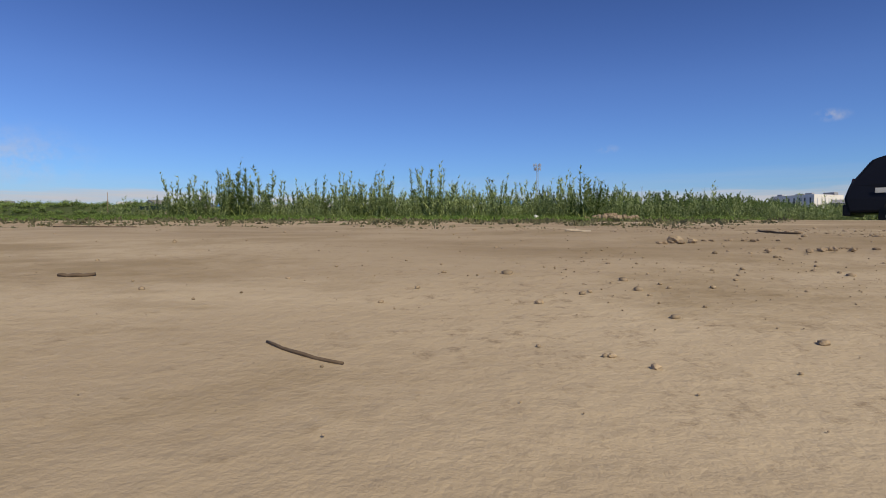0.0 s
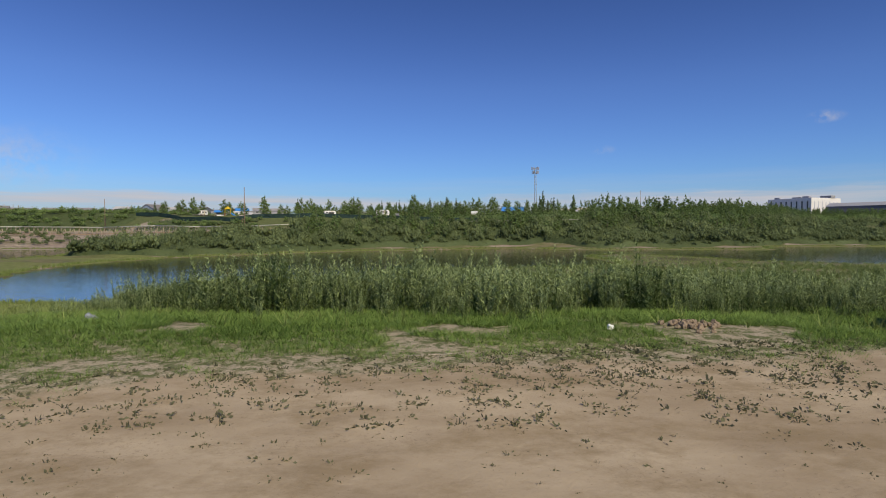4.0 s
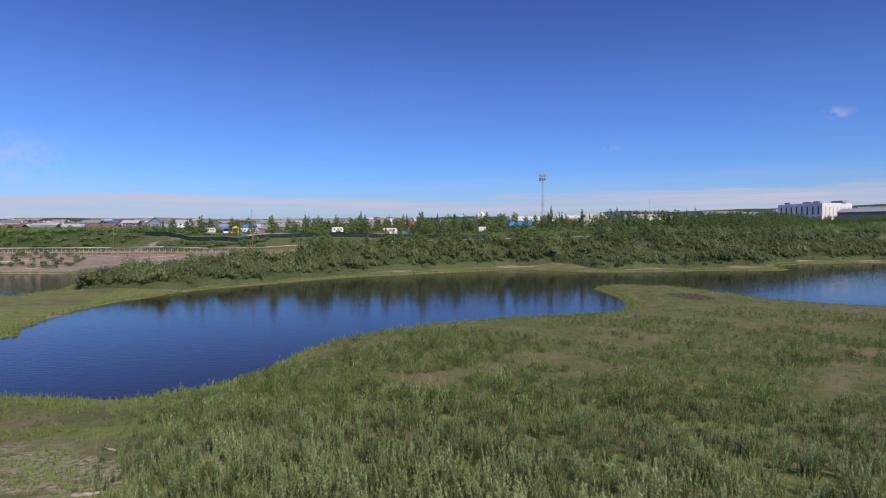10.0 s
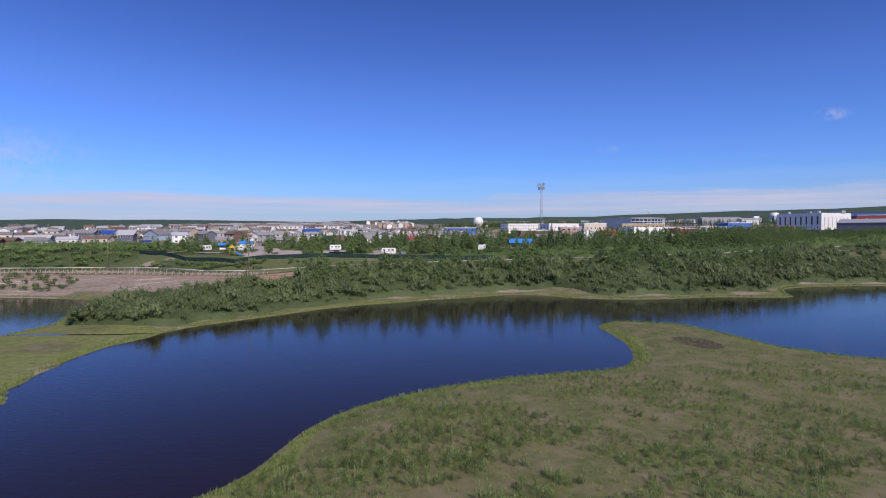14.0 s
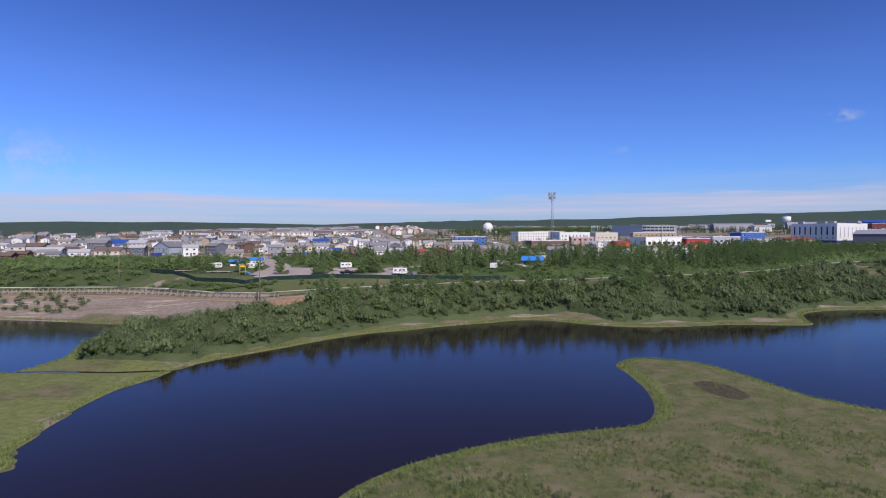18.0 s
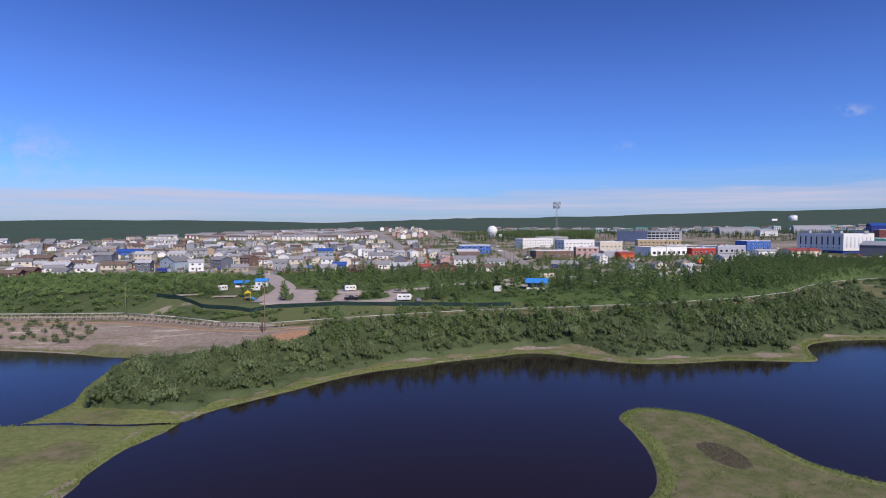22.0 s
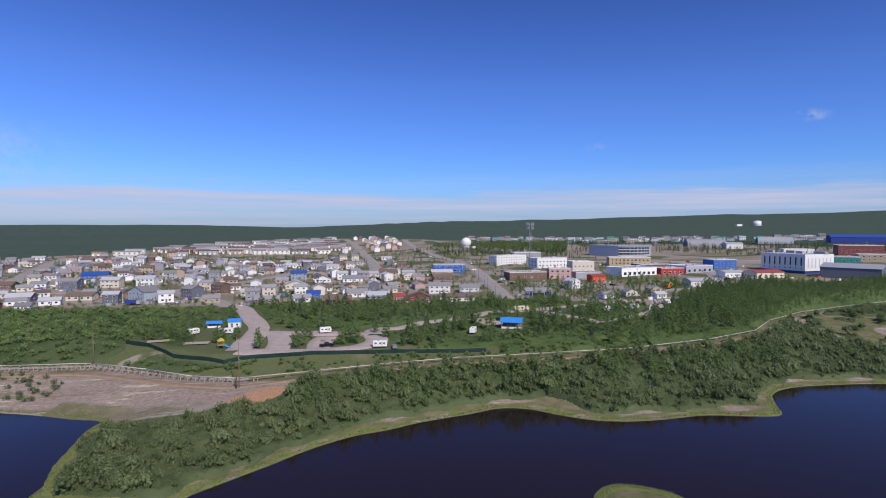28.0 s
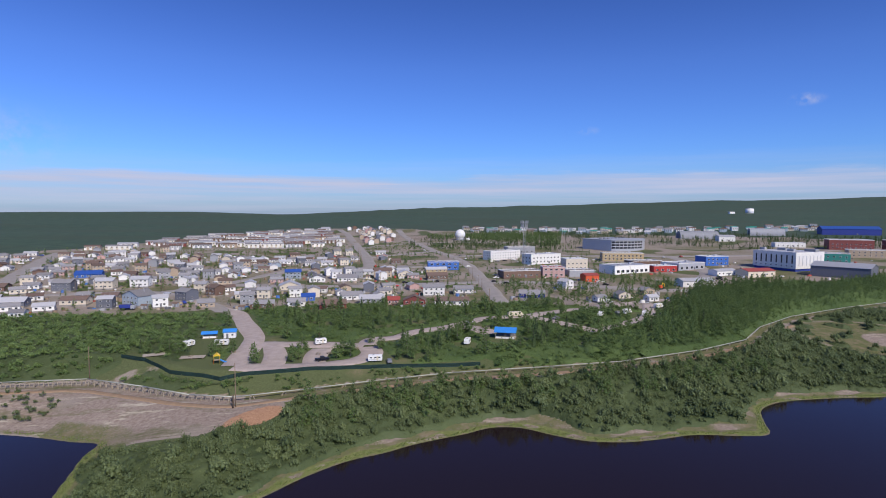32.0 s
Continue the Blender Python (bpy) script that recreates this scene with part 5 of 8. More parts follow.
for (x, y, nm, lab, c, s) in ((4.3, 7.8, "paper_cup", "crumpled white paper cup in the grass", (0.8, 0.8, 0.78), 0.07), (-7.35, 9.65, "plastic_sheet", "crumpled grey-blue plastic sheet in the grass", (0.20, 0.225, 0.24), 0.13)):
    th = new(nm, lump(nm, s, mat(nm, c, 0.45, vary=0.15, scale=15), 50, 0.75, 0.9, 3))
    th.matrix_basis = at_ground(x, y, s * 0.55)
    tagged(th, lab, "litter")

# dark estate car parked on the grass
CAR_DARK = mat("dark_blue_car_paint", (0.008, 0.009, 0.014), 0.4, vary=0.1, spec=0.15)
GLASS = mat("dark_car_glass", (0.008, 0.009, 0.011), 0.3, vary=0.05, spec=0.12)
RUBBER = mat("black_rubber", (0.02, 0.02, 0.02), 0.8, vary=0.2)
TRIM = mat("black_plastic", (0.025, 0.025, 0.027), 0.6, vary=0.15)
METAL = mat("grey_metal", (0.45, 0.45, 0.46), 0.4, 0.8, vary=0.15)
PLATE = mat("pale_plate", (0.55, 0.55, 0.52), 0.4)
LAMP_RED = mat("red_lamp_glass", (0.16, 0.012, 0.012), 0.15)


def profile_body(name, side, width, tumble, material, bevel=0.05):
    """A car body from its side outline, narrowed towards the roof."""
    bm = bmesh.new()
    zmin, zmax = min(z for _, z in side), max(z for _, z in side)
    rows = []
    for sy in (-0.5, 0.5):
        row = []
        for x, z in side:
            u = (z - zmin) / (zmax - zmin)
            row.append(bm.verts.new((x, sy * (width - tumble * max(0, u - 0.45) / 0.55), z)))
        rows.append(row)
    n = len(side)
    bm.faces.new(rows[0])
    bm.faces.new(rows[1][::-1])
    for k in range(n):
        bm.faces.new((rows[0][(k + 1) % n], rows[0][k], rows[1][k], rows[1][(k + 1) % n]))
    bmesh.ops.recalc_face_normals(bm, faces=bm.faces)
    if bevel:
        bmesh.ops.bevel(bm, geom=bm.edges[:], offset=bevel, segments=2, affect="EDGES", profile=0.5)
    me = bm_mesh(bm, name, material)
    return me


def wheel_parts(parent, x, y, r, w):
    hub = part("wheel", tube([(0, -w / 2, 0), (0, w / 2, 0)], [r, r], 20, RUBBER, "wheel"), parent, pose(x, y, r))
    part("rim", tube([(0, -w / 2 - 0.01, 0), (0, w / 2 + 0.01, 0)], [r * 0.62, r * 0.62], 12, METAL, "rim"), hub)


car = new("estate_car")
car.matrix_basis = at_ground(13.75, 7.15, -0.04, -45)
SIDE = [(-2.35, 0.42), (2.3, 0.42), (2.38, 0.72), (2.2, 0.98), (1.25, 1.08), (0.62, 1.62), (0.0, 1.78), (-1.5, 1.77), (-1.95, 1.62), (-2.32, 1.08), (-2.43, 0.75)]
part("body", profile_body("body", SIDE, 1.84, 0.42, CAR_DARK, 0.06), car, label="dark blue painted body")
part("rear_bumper", slab("rear_bumper", 0.16, 1.80, 0.26, CAR_DARK, 0.03, 0.36), car, pose(-2.37, 0, 0))
part("front_bumper", slab("front_bumper", 0.2, 1.84, 0.24, TRIM, 0.05, 0.40), car, pose(2.36, 0, 0))
part("rear_window", slab("rear_window", 0.02, 1.15, 0.46, GLASS, 0.008), car, pose(-2.255, 0, 1.1, 0, 31, 0))
part("number_plate", slab("number_plate", 0.02, 0.42, 0.13, PLATE, 0.004), car, pose(-2.40, 0, 0.84, 0, 8, 0))
for s in (-1, 1):
    part("tail_lamp", slab("tail_lamp", 0.05, 0.16, 0.3, LAMP_RED, 0.015), car, pose(-2.34, s * 0.70, 0.92, 0, 14, 0))
    part("headlight", slab("headlight", 0.06, 0.3, 0.16, METAL, 0.015), car, pose(2.32, s * 0.68, 0.78))
    for x, w in ((-1.35, 0.85), (-0.35, 0.85), (0.5, 0.6)):
        part("side_window", slab("side_window", w, 0.02, 0.4, GLASS, 0.008), car, pose(x, s * 0.80, 1.16, s * 18, 0, 0))
    for x in (-1.45, 1.5):
        wheel_parts(car, x, s * 0.82, 0.34, 0.22)
    part("roof_rail", tube([(-1.6, 0, 0), (0.2, 0, 0)], [0.02, 0.02], 6, TRIM, "roof_rail"), car, pose(0, s * 0.66, 1.80))
part("reflector", slab("reflector", 0.26, 0.012, 0.11, PLATE, 0.003), car, pose(-1.72, -0.93, 0.86), "pale rectangular reflector")
tagged(car, "dark blue estate car parked at the edge of the grass", "car")
# ---------- the far bank: pipe, poles, fence, camp ground ----------
PIPE_STEEL = mat("pale_pipe_cladding", (0.40, 0.41, 0.35), 0.5, 0.2, vary=0.2, scale=0.6)
TIMBER = mat("weathered_timber", (0.33, 0.28, 0.21), 0.9, vary=0.35, scale=4)
POLE_WOOD = mat("brown_pole_wood", (0.22, 0.16, 0.11), 0.9, vary=0.3, scale=3)
FENCE_GREEN = mat("dark_green_mesh", (0.030, 0.070, 0.062), 0.75, vary=0.2)
WHITE = mat("white_paint", (0.74, 0.74, 0.72), 0.6, vary=0.12, scale=1.2, per_thing=0.06)
DARK_PANE = mat("dark_window_glass", (0.03, 0.035, 0.045), 0.12, vary=0.1, spec=0.6)
BLUE_TARP = mat("bright_blue_roofing", (0.035, 0.23, 0.62), 0.55, vary=0.15, scale=2)
GRAVEL_PAD = mat("pinkish_gravel", (0.40, 0.335, 0.30), 0.95, vary=0.22, scale=0.35, fine=6)
ASPHALT = mat("dusty_road", (0.30, 0.275, 0.25), 0.95, vary=0.18, scale=0.15, fine=3)
YELLOW = mat("yellow_paint", (0.68, 0.46, 0.03), 0.5)
RED = mat("red_paint", (0.45, 0.045, 0.04), 0.6, vary=0.15, per_thing=0.15)


def pipe_at(x):
    return float(np.interp(x, PIPE[:, 0], PIPE[:, 1])), float(np.interp(x, PIPE[:, 0], PIPE[:, 2]))


pipeline = new("heating_pipe")
pipeline.matrix_basis = pose(0, 0, 0)
corners = [-330, -260, -200, -151, -124, -99, -80, -64, -44, -16, 8, 42, 74, 113, 141, 165, 201, 255, 330]
for a, b in zip(corners, corners[1:]):
    (ya, za), (yb, zb) = pipe_at(a), pipe_at(b)
    lift_a, lift_b = (2.45 if a < -80 else 1.7 if a < -60 else 1.05), (2.45 if b < -80 else 1.7 if b < -60 else 1.05)
    for off, r0 in ((0.0, 0.18), (0.40, 0.08)):
        part("pipe", tube([(a, ya + off, za + lift_a), ((a + b) / 2, (ya + yb) / 2 + off, (za + zb + lift_a + lift_b) / 2 + 0.02), (b, yb + off, zb + lift_b)], [r0] * 3, 10, PIPE_STEEL, "pipe"), pipeline)
    n = max(1, round(math.hypot(b - a, yb - ya) / (3.0 if b < -50 else 9.0)))
    for k in range(n):
        u = (k + 0.5) / n
        x, y = a + (b - a) * u, ya + (yb - ya) * u
        g, top = float(zed(x, y)[0]), za + (zb - za) * u + lift_a + (lift_b - lift_a) * u - 0.34
        tilt = rs.uniform(-0.25, 0.25)
        bits = [tube([(sx * 0.75 + tilt * 0.3, sy - 0.1 + 0.35, min(g, top) - 0.6 - top), (sx * 0.3, sy + 0.35, 0)], [0.19, 0.17], 6, TIMBER) for sx, sy in ((-1, -0.55), (1, 0.45))]
        bits.append(tube([(-0.15, -0.75, 0.0), (0.15, 1.3, 0.0)], [0.12, 0.12], 6, TIMBER))
        bits.append(tube([(-0.7, -0.6, min(g, top) - 0.3 - top), (0.3, 1.0, -0.1)], [0.06, 0.06], 5, TIMBER))
        part("trestle", joined(bits, "trestle"), pipeline, pose(x, y, top))
tagged(pipeline, "pale insulated heating pipes raised on timber trestles", "pipeline")


def pole(label, x, y, tall, arm=False, lean=0.0, brace=False):
    th = new("utility_pole")
    th.matrix_basis = at_ground(x, y, -0.4)
    part("pole", tube([(0, 0, 0), (lean * 0.5, 0, tall * 0.5), (lean, 0, tall + 0.4)], [0.17, 0.14, 0.10], 8, POLE_WOOD, "pole"), th)
    if arm:
        part("crossarm", tube([(lean - 1.0, 0, tall - 0.2), (lean + 1.0, 0, tall - 0.2)], [0.06, 0.06], 5, TIMBER, "crossarm"), th)
        for s in (-0.9, 0, 0.9):
            part("insulator", tube([(lean + s, 0, tall - 0.15), (lean + s, 0, tall + 0.1)], [0.05, 0.04], 6, WHITE, "insulator"), th)
    if brace:
        part("stub", tube([(-0.7, -0.5, 0), (-0.55, -0.4, 4.6)], [0.28, 0.2], 7, WOOD_DARK, "stub"), th, label="short dark stub post beside the pole")
    return tagged(th, label, "pole", "poles along the pipe")


pole("weathered timber utility pole beside the pipe", -125.5, 211.0, 12.0)
pole("timber utility pole with a dark stub at its foot", -62.2, 180.0, 14.3, brace=True)
pole("tall timber pole in the wood behind the camp", 133.0, 367.0, 19.5, arm=True)

# screen fence below the camp ground
fence = new("screen_fence")
FENCE = [(-118, 219), (-107, 214.5), (-93.5, 204.5), (-73, 196.8), (-65.6, 198.5), (-47, 202), (-29, 206), (-13, 209), (4, 211), (19, 213)]
for (xa, ya), (xb, yb) in zip(FENCE, FENCE[1:]):
    n = max(1, round(math.hypot(xb - xa, yb - ya) / 3.0))
    for k in range(n):
        u0, u1 = k / n, (k + 1) / n
        p0, p1 = (xa + (xb - xa) * u0, ya + (yb - ya) * u0), (xa + (xb - xa) * u1, ya + (yb - ya) * u1)
        z0, z1 = float(zed(*p0)[0]), float(zed(*p1)[0])
        bm = bmesh.new()
        q = [bm.verts.new(v) for v in ((p0[0], p0[1], z0), (p1[0], p1[1], z1), (p1[0], p1[1], z1 + 1.45), (p0[0], p0[1], z0 + 1.45))]
        bm.faces.new(q)
        bmesh.ops.solidify(bm, geom=bm.faces[:], thickness=0.04)
        part("panel", bm_mesh(bm, "panel", FENCE_GREEN), fence)
        part("post", tube([(p0[0], p0[1], z0 - 0.3), (p0[0], p0[1], z0 + 1.6)], [0.05, 0.05], 6, FENCE_GREEN, "post"), fence)
tagged(fence, "dark green mesh screen fence below the camp ground", "fence")


def strip(name, pts, width, material, lift=0.1, label="", step=4.0):
    """A road or lane that follows the ground, a little above it."""
    p = np.array(pts, float)
    seg = np.hypot(*np.diff(p, axis=0).T)
    s = np.concatenate([[0], np.cumsum(seg)])
    n = max(2, int(s[-1] / step))
    u = np.linspace(0, s[-1], n + 1)
    k = np.ones(5) / 5
    line = np.stack([np.interp(u, s, p[:, i]) for i in (0, 1)], 1)
    if n > 6:
        pad = np.concatenate([line[:1]] * 2 + [line] + [line[-1:]] * 2)
        line = np.stack([np.convolve(pad[:, i], k, "valid") for i in (0, 1)], 1)
    d = np.gradient(line, axis=0)
    d /= np.linalg.norm(d, axis=1, keepdims=True) + 1e-9
    nrm = np.stack([-d[:, 1], d[:, 0]], 1)
    cols = np.array([-0.5, -0.46, -0.2, 0.2, 0.46, 0.5])
    drop = np.array([-0.35, 0.0, 0.04, 0.04, 0.0, -0.35])
    w = width * (1 + 0.06 * np.sin(u * 0.13))
    xy = line[:, None, :] + nrm[:, None, :] * (cols[None, :, None] * w[:, None, None])
    zz = zed(xy[..., 0].ravel(), xy[..., 1].ravel()).reshape(xy.shape[:2])
    zz = np.maximum(zz, zz[:, 2:4].mean(1, keepdims=True) * 0.5 + zz * 0.5) + lift + drop
    m = len(cols)
    ids = np.arange(len(line) * m).reshape(-1, m)
    f = np.stack([ids[:-1, :-1], ids[:-1, 1:], ids[1:, 1:], ids[1:, :-1]], -1).reshape(-1, 4)
    ob = new(name, mesh_of(name, np.concatenate([xy, zz[..., None]], -1).reshape(-1, 3), f[:, ::-1], material, smooth=True))
    return tagged(ob, label, "road", kind="structure")


LANES = [[(-150, 357), (-104, 312), (-87, 274), (-77, 252), (-74, 236), (-73, 222), (-72, 206)], [(-73, 206), (-57, 205.5), (-40, 208), (-27, 214), (-22, 224), (-26, 236)],
         [(-58, 207), (-60, 222), (-66, 238)], [(-43, 209), (-45, 220), (-44, 234)], [(-76, 238), (-58, 240), (-40, 238), (-26, 236)],
         [(-26, 236), (-27, 248), (-15, 249), (-8, 262), (4, 268), (14, 277), (30, 296), (52, 301)], [(14, 277), (26, 264), (30, 256)],
         [(52, 301), (68, 279), (80, 260), (96, 276), (119, 299), (134, 338)], [(52, 301), (80, 318), (130, 343), (160, 352)], [(66, 236), (74, 246), (80, 260)]]
LANE_W = (10, 9, 9, 9, 10, 8, 10, 8, 8, 6)
for pts, w in zip(LANES, LANE_W):
    strip("camp_lane", pts, w, GRAVEL_PAD, 0.12, "pinkish gravel lane of the camp ground", 2.5)
strip("shore_track", [(x, pipe_at(x)[0] - 5.0) for x in (-330, -200, -151, -124, -99, -80, -64, -44, -16, 8, 42, 74, 113, 141)] + [(166, 265), (200, 296), (255, 327), (330, 360)], 2.3, mat("brown_track", (0.29, 0.20, 0.125), 0.95, vary=0.25, scale=0.4, fine=5), 0.1, "brown dirt track along the heating pipe", 3.0)
lot = [(-70, 214), (-56, 209.5)]


# ---------- vehicles ----------
PAINTS = {"white": WHITE, "red": RED, "yellow": YELLOW,
          "silver": mat("silver_car_paint", (0.42, 0.43, 0.45), 0.35, 0.3, vary=0.08), "blue": mat("blue_car_paint", (0.03, 0.06, 0.28), 0.35, vary=0.1),
          "black": CAR_DARK, "grey": mat("grey_car_paint", (0.16, 0.165, 0.18), 0.35, vary=0.1), "cream": mat("cream_paint", (0.62, 0.56, 0.42), 0.5, vary=0.12)}
vehicle_kinds = {}


def first_or_copy(key, x, y, rz, build, lift=0.0):
    m = at_ground(x, y, 0.10 + lift, rz)
    if key in vehicle_kinds:
        return copy_thing(vehicle_kinds[key], m)
    vehicle_kinds[key] = build()
    vehicle_kinds[key].matrix_basis = m
    return vehicle_kinds[key]


def small_car(x, y, rz, colour, pickup=False):
    def build():
        th = new("pickup_truck" if pickup else "parked_car")
        paint = PAINTS[colour]
        if pickup:
            side = [(-2.6, 0.45), (2.6, 0.45), (2.65, 0.85), (2.45, 1.08), (1.2, 1.14), (0.7, 1.75), (-0.6, 1.78), (-0.75, 1.12), (-2.6, 1.12)]
        else:
            side = [(-2.25, 0.42), (2.25, 0.42), (2.3, 0.75), (2.1, 0.95), (1.1, 1.03), (0.5, 1.48), (-1.3, 1.5), (-2.1, 1.05), (-2.3, 0.8)]
        part("body", profile_body("body", side, 1.8, 0.4, paint, 0.05), th)
        for s in (-1, 1):
            part("side_window", slab("side_window", 1.2, 0.03, 0.36, GLASS), th, pose(0.05 if pickup else -0.4, s * 0.76, 1.2 if pickup else 1.05, s * 16, 0, 0))
            for wx_ in (-1.45, 1.45):
                part("wheel", tube([(0, -0.11, 0), (0, 0.11, 0)], [0.34, 0.34], 12, RUBBER, "wheel"), th, pose(wx_, s * 0.82, 0.34))
        part("windscreen", slab("windscreen", 0.03, 1.3, 0.55, GLASS), th, pose(1.12 if pickup else 0.98, 0, 1.1 if pickup else 1.0, 0, -44, 0))
        return tagged(th, f"{colour} {'pickup truck' if pickup else 'car'} parked on dusty gravel", "truck" if pickup else "car", "vehicles parked about the town")
    return first_or_copy(("pickup" if pickup else "car", colour), x, y, rz, build)


def camper(x, y, rz, length=5.6, motor=False, colour="white"):
    def build():
        th = new("motorhome" if motor else "travel_trailer")
        h = 2.75 if motor else 2.5
        side = [(-length / 2, 0.5), (length / 2 - (0.3 if motor else 0.05), 0.5), (length / 2 + (0.9 if motor else 0), 0.9), (length / 2 + (0.85 if motor else 0.12), 1.3), (length / 2 + 0.1, 1.75), (length / 2 - 0.1, h), (-length / 2 + 0.1, h), (-length / 2 - 0.05, 1.6)]
        part("body", profile_body("body", side, 2.3, 0.12, PAINTS[colour], 0.07), th)
        for s in (-1, 1):
            for k, wx_ in enumerate((-length * 0.3, length * 0.02, length * 0.3)):
                part("window", slab("window", 0.8, 0.03, 0.5, DARK_PANE), th, pose(wx_, s * 1.14, 1.5))
            part("stripe", slab("stripe", length * 0.9, 0.02, 0.12, PAINTS["grey"]), th, pose(0, s * 1.15, 1.05))
            for wx_ in ((-length * 0.28, length * 0.42) if motor else (-0.3,)):
                part("wheel", tube([(0, -0.11, 0), (0, 0.11, 0)], [0.34, 0.34], 12, RUBBER, "wheel"), th, pose(wx_, s * 1.0, 0.34))
        part("door", slab("door", 0.65, 0.03, 1.75, PAINTS["cream"]), th, pose(length * 0.17, -1.155, 0.6))
        part("roof_vent", slab("roof_vent", 0.5, 0.5, 0.18, PAINTS["grey"], 0.03), th, pose(-0.6, 0, h - 0.03))
        if not motor:
            part("drawbar", tube([(length / 2, 0, 0.5), (length / 2 + 1.1, 0, 0.5)], [0.06, 0.05], 6, TRIM, "drawbar"), th)
            part("jack", tube([(length / 2 + 0.9, 0, 0), (length / 2 + 0.9, 0, 0.6)], [0.03, 0.03], 6, METAL, "jack"), th)
        else:
            part("windscreen", slab("windscreen", 0.03, 1.9, 0.62, GLASS), th, pose(length / 2 + 0.5, 0, 1.28, 0, -55, 0))
        return tagged(th, f"{colour} {'motorhome' if motor else 'travel trailer'} parked on the gravel camp ground", "motorhome" if motor else "trailer", "campers on the camp ground")
    return first_or_copy(("camper", length, motor, colour), x, y, rz, build)


camper(-20.9, 213.2, 4, 5.2)
camper(-87, 238.5, 8, 5.6)
camper(-99.5, 235.5, 60, 4.6)
camper(46, 299, 12, 7.6, True, "cream")
camper(16, 238.5, 75, 4.6)
camper(92, 298.5, 62, 4.6)
camper(109, 306.5, 35, 5.2, True)
camper(116, 298.5, 60, 5.2, True)
camper(133, 322, 30, 5.2, True)
camper(-46, 239, 20, 4.6)
small_car(20, 281, 6, "silver", True)
small_car(-41, 214.5, 20, "black", True)
small_car(66, 290, 40, "grey", True)
small_car(124, 301, 150, "black")
small_car(-15.5, 212.5, 100, "grey")
small_car(104, 306, 100, "grey", True)


# ---------- shelters ----------
def shelter(label, x, y, rz, w, d, h, roof, closed=False):
    """A small camp building: posts or walls under a bright gable roof."""
    th = new("camp_shelter")
    th.matrix_basis = at_ground(x, y, 0.1, rz)
    if closed:
        part("wall", slab("wall", w, d, h, WHITE), th)
        part("door", slab("door", 0.9, 0.06, 2.0, PAINTS["grey"]), th, pose(-w * 0.2, -d / 2, 0.02))
        part("window", slab("window", 0.8, 0.06, 0.6, DARK_PANE), th, pose(w * 0.22, -d / 2, 1.1))
    else:
        for px_, py_ in ((-1, -1), (1, -1), (-1, 1), (1, 1), (0, -1), (0, 1)):
            part("post", slab("post", 0.18, 0.18, h, TIMBER), th, pose(px_ * (w / 2 - 0.3), py_ * (d / 2 - 0.3), 0))
        part("rail", slab("rail", w - 0.6, 0.08, 0.9, WHITE), th, pose(0, -d / 2 + 0.3, 0))
        part("floor", slab("floor", w, d, 0.12, TIMBER), th)
        part("back_wall", slab("back_wall", w - 0.6, 0.12, h, PAINTS["grey"]), th, pose(0, d / 2 - 0.4, 0))
    rise = d * 0.28
    sl = math.degrees(math.atan2(rise, d / 2 + 0.3))
    for s in (-1, 1):
        part("roof", slab("roof", w + 0.8, math.hypot(d / 2 + 0.3, rise) + 0.02, 0.09, roof), th, pose(0, s * (d / 4 + 0.15), h + rise / 2 - 0.02, -s * sl, 0, 0), "bright blue roof")
    return tagged(th, label, "shelter")


shelter("open camp kitchen with a bright blue gable roof", 34, 250, -14, 9.0, 6.5, 2.8, BLUE_TARP)
shelter("small white camp office with a bright blue roof", -88, 252, 12, 5.0, 4.2, 2.6, BLUE_TARP, True)
shelter("small blue-roofed wash house beside the lane", -96.5, 251, 12, 6.0, 3.6, 1.9, BLUE_TARP)


def table(x, y, rz):
    def build():
        th = new("picnic_table")
        part("tabletop", slab("tabletop", 1.8, 0.75, 0.05, TIMBER), th, pose(0, 0, 0.72))
        for s in (-1, 1):
            part("bench", slab("bench", 1.8, 0.28, 0.05, TIMBER), th, pose(0, s * 0.7, 0.43))
            part("trestle_leg", slab("trestle_leg", 0.08, 1.5, 0.72, TIMBER), th, pose(s * 0.65, 0, 0))
        return tagged(th, "weathered timber picnic table on the camp ground", "table", "picnic tables")
    return first_or_copy("table", x, y, rz, build, -0.08)


for k, (x, y) in enumerate([(-44, 223), (-40, 224), (-30, 231), (-4, 246), (28, 268), (62, 284), (84, 272), (-92, 219), (-78, 226), (100, 290), (-18, 258), (6, 250)]):
    table(x, y, 37 * k)

# play frame in the corner of the camp
play = new("play_frame")
play.matrix_basis = at_ground(-79.5, 212, 0.05, 20)
for k, (px_, py_) in enumerate(((-1, -1), (1, -1), (-1, 1), (1, 1))):
    part("post", tube([(px_, py_, 0), (px_, py_, 3.0)], [0.07, 0.07], 6, YELLOW, "post"), play)
part("platform", slab("platform", 2.1, 2.1, 0.1, TIMBER), play, pose(0, 0, 1.3))
part("canopy", profile_body("canopy", [(-1.3, 2.9), (1.3, 2.9), (0, 3.9)], 2.5, 0.0, YELLOW, 0.03), play, label="yellow pitched canopy")
part("slide", tube([(1.0, 0, 1.4), (2.4, 0, 0.5), (3.4, 0, 0.12)], [0.3, 0.3, 0.28], 8, BLUE_TARP, "slide"), play, label="blue slide")
part("climbing_wall", slab("climbing_wall", 0.1, 1.8, 1.3, RED), play, pose(-1.1, 0, 0))
tagged(play, "yellow and blue play frame with a slide", "play frame")
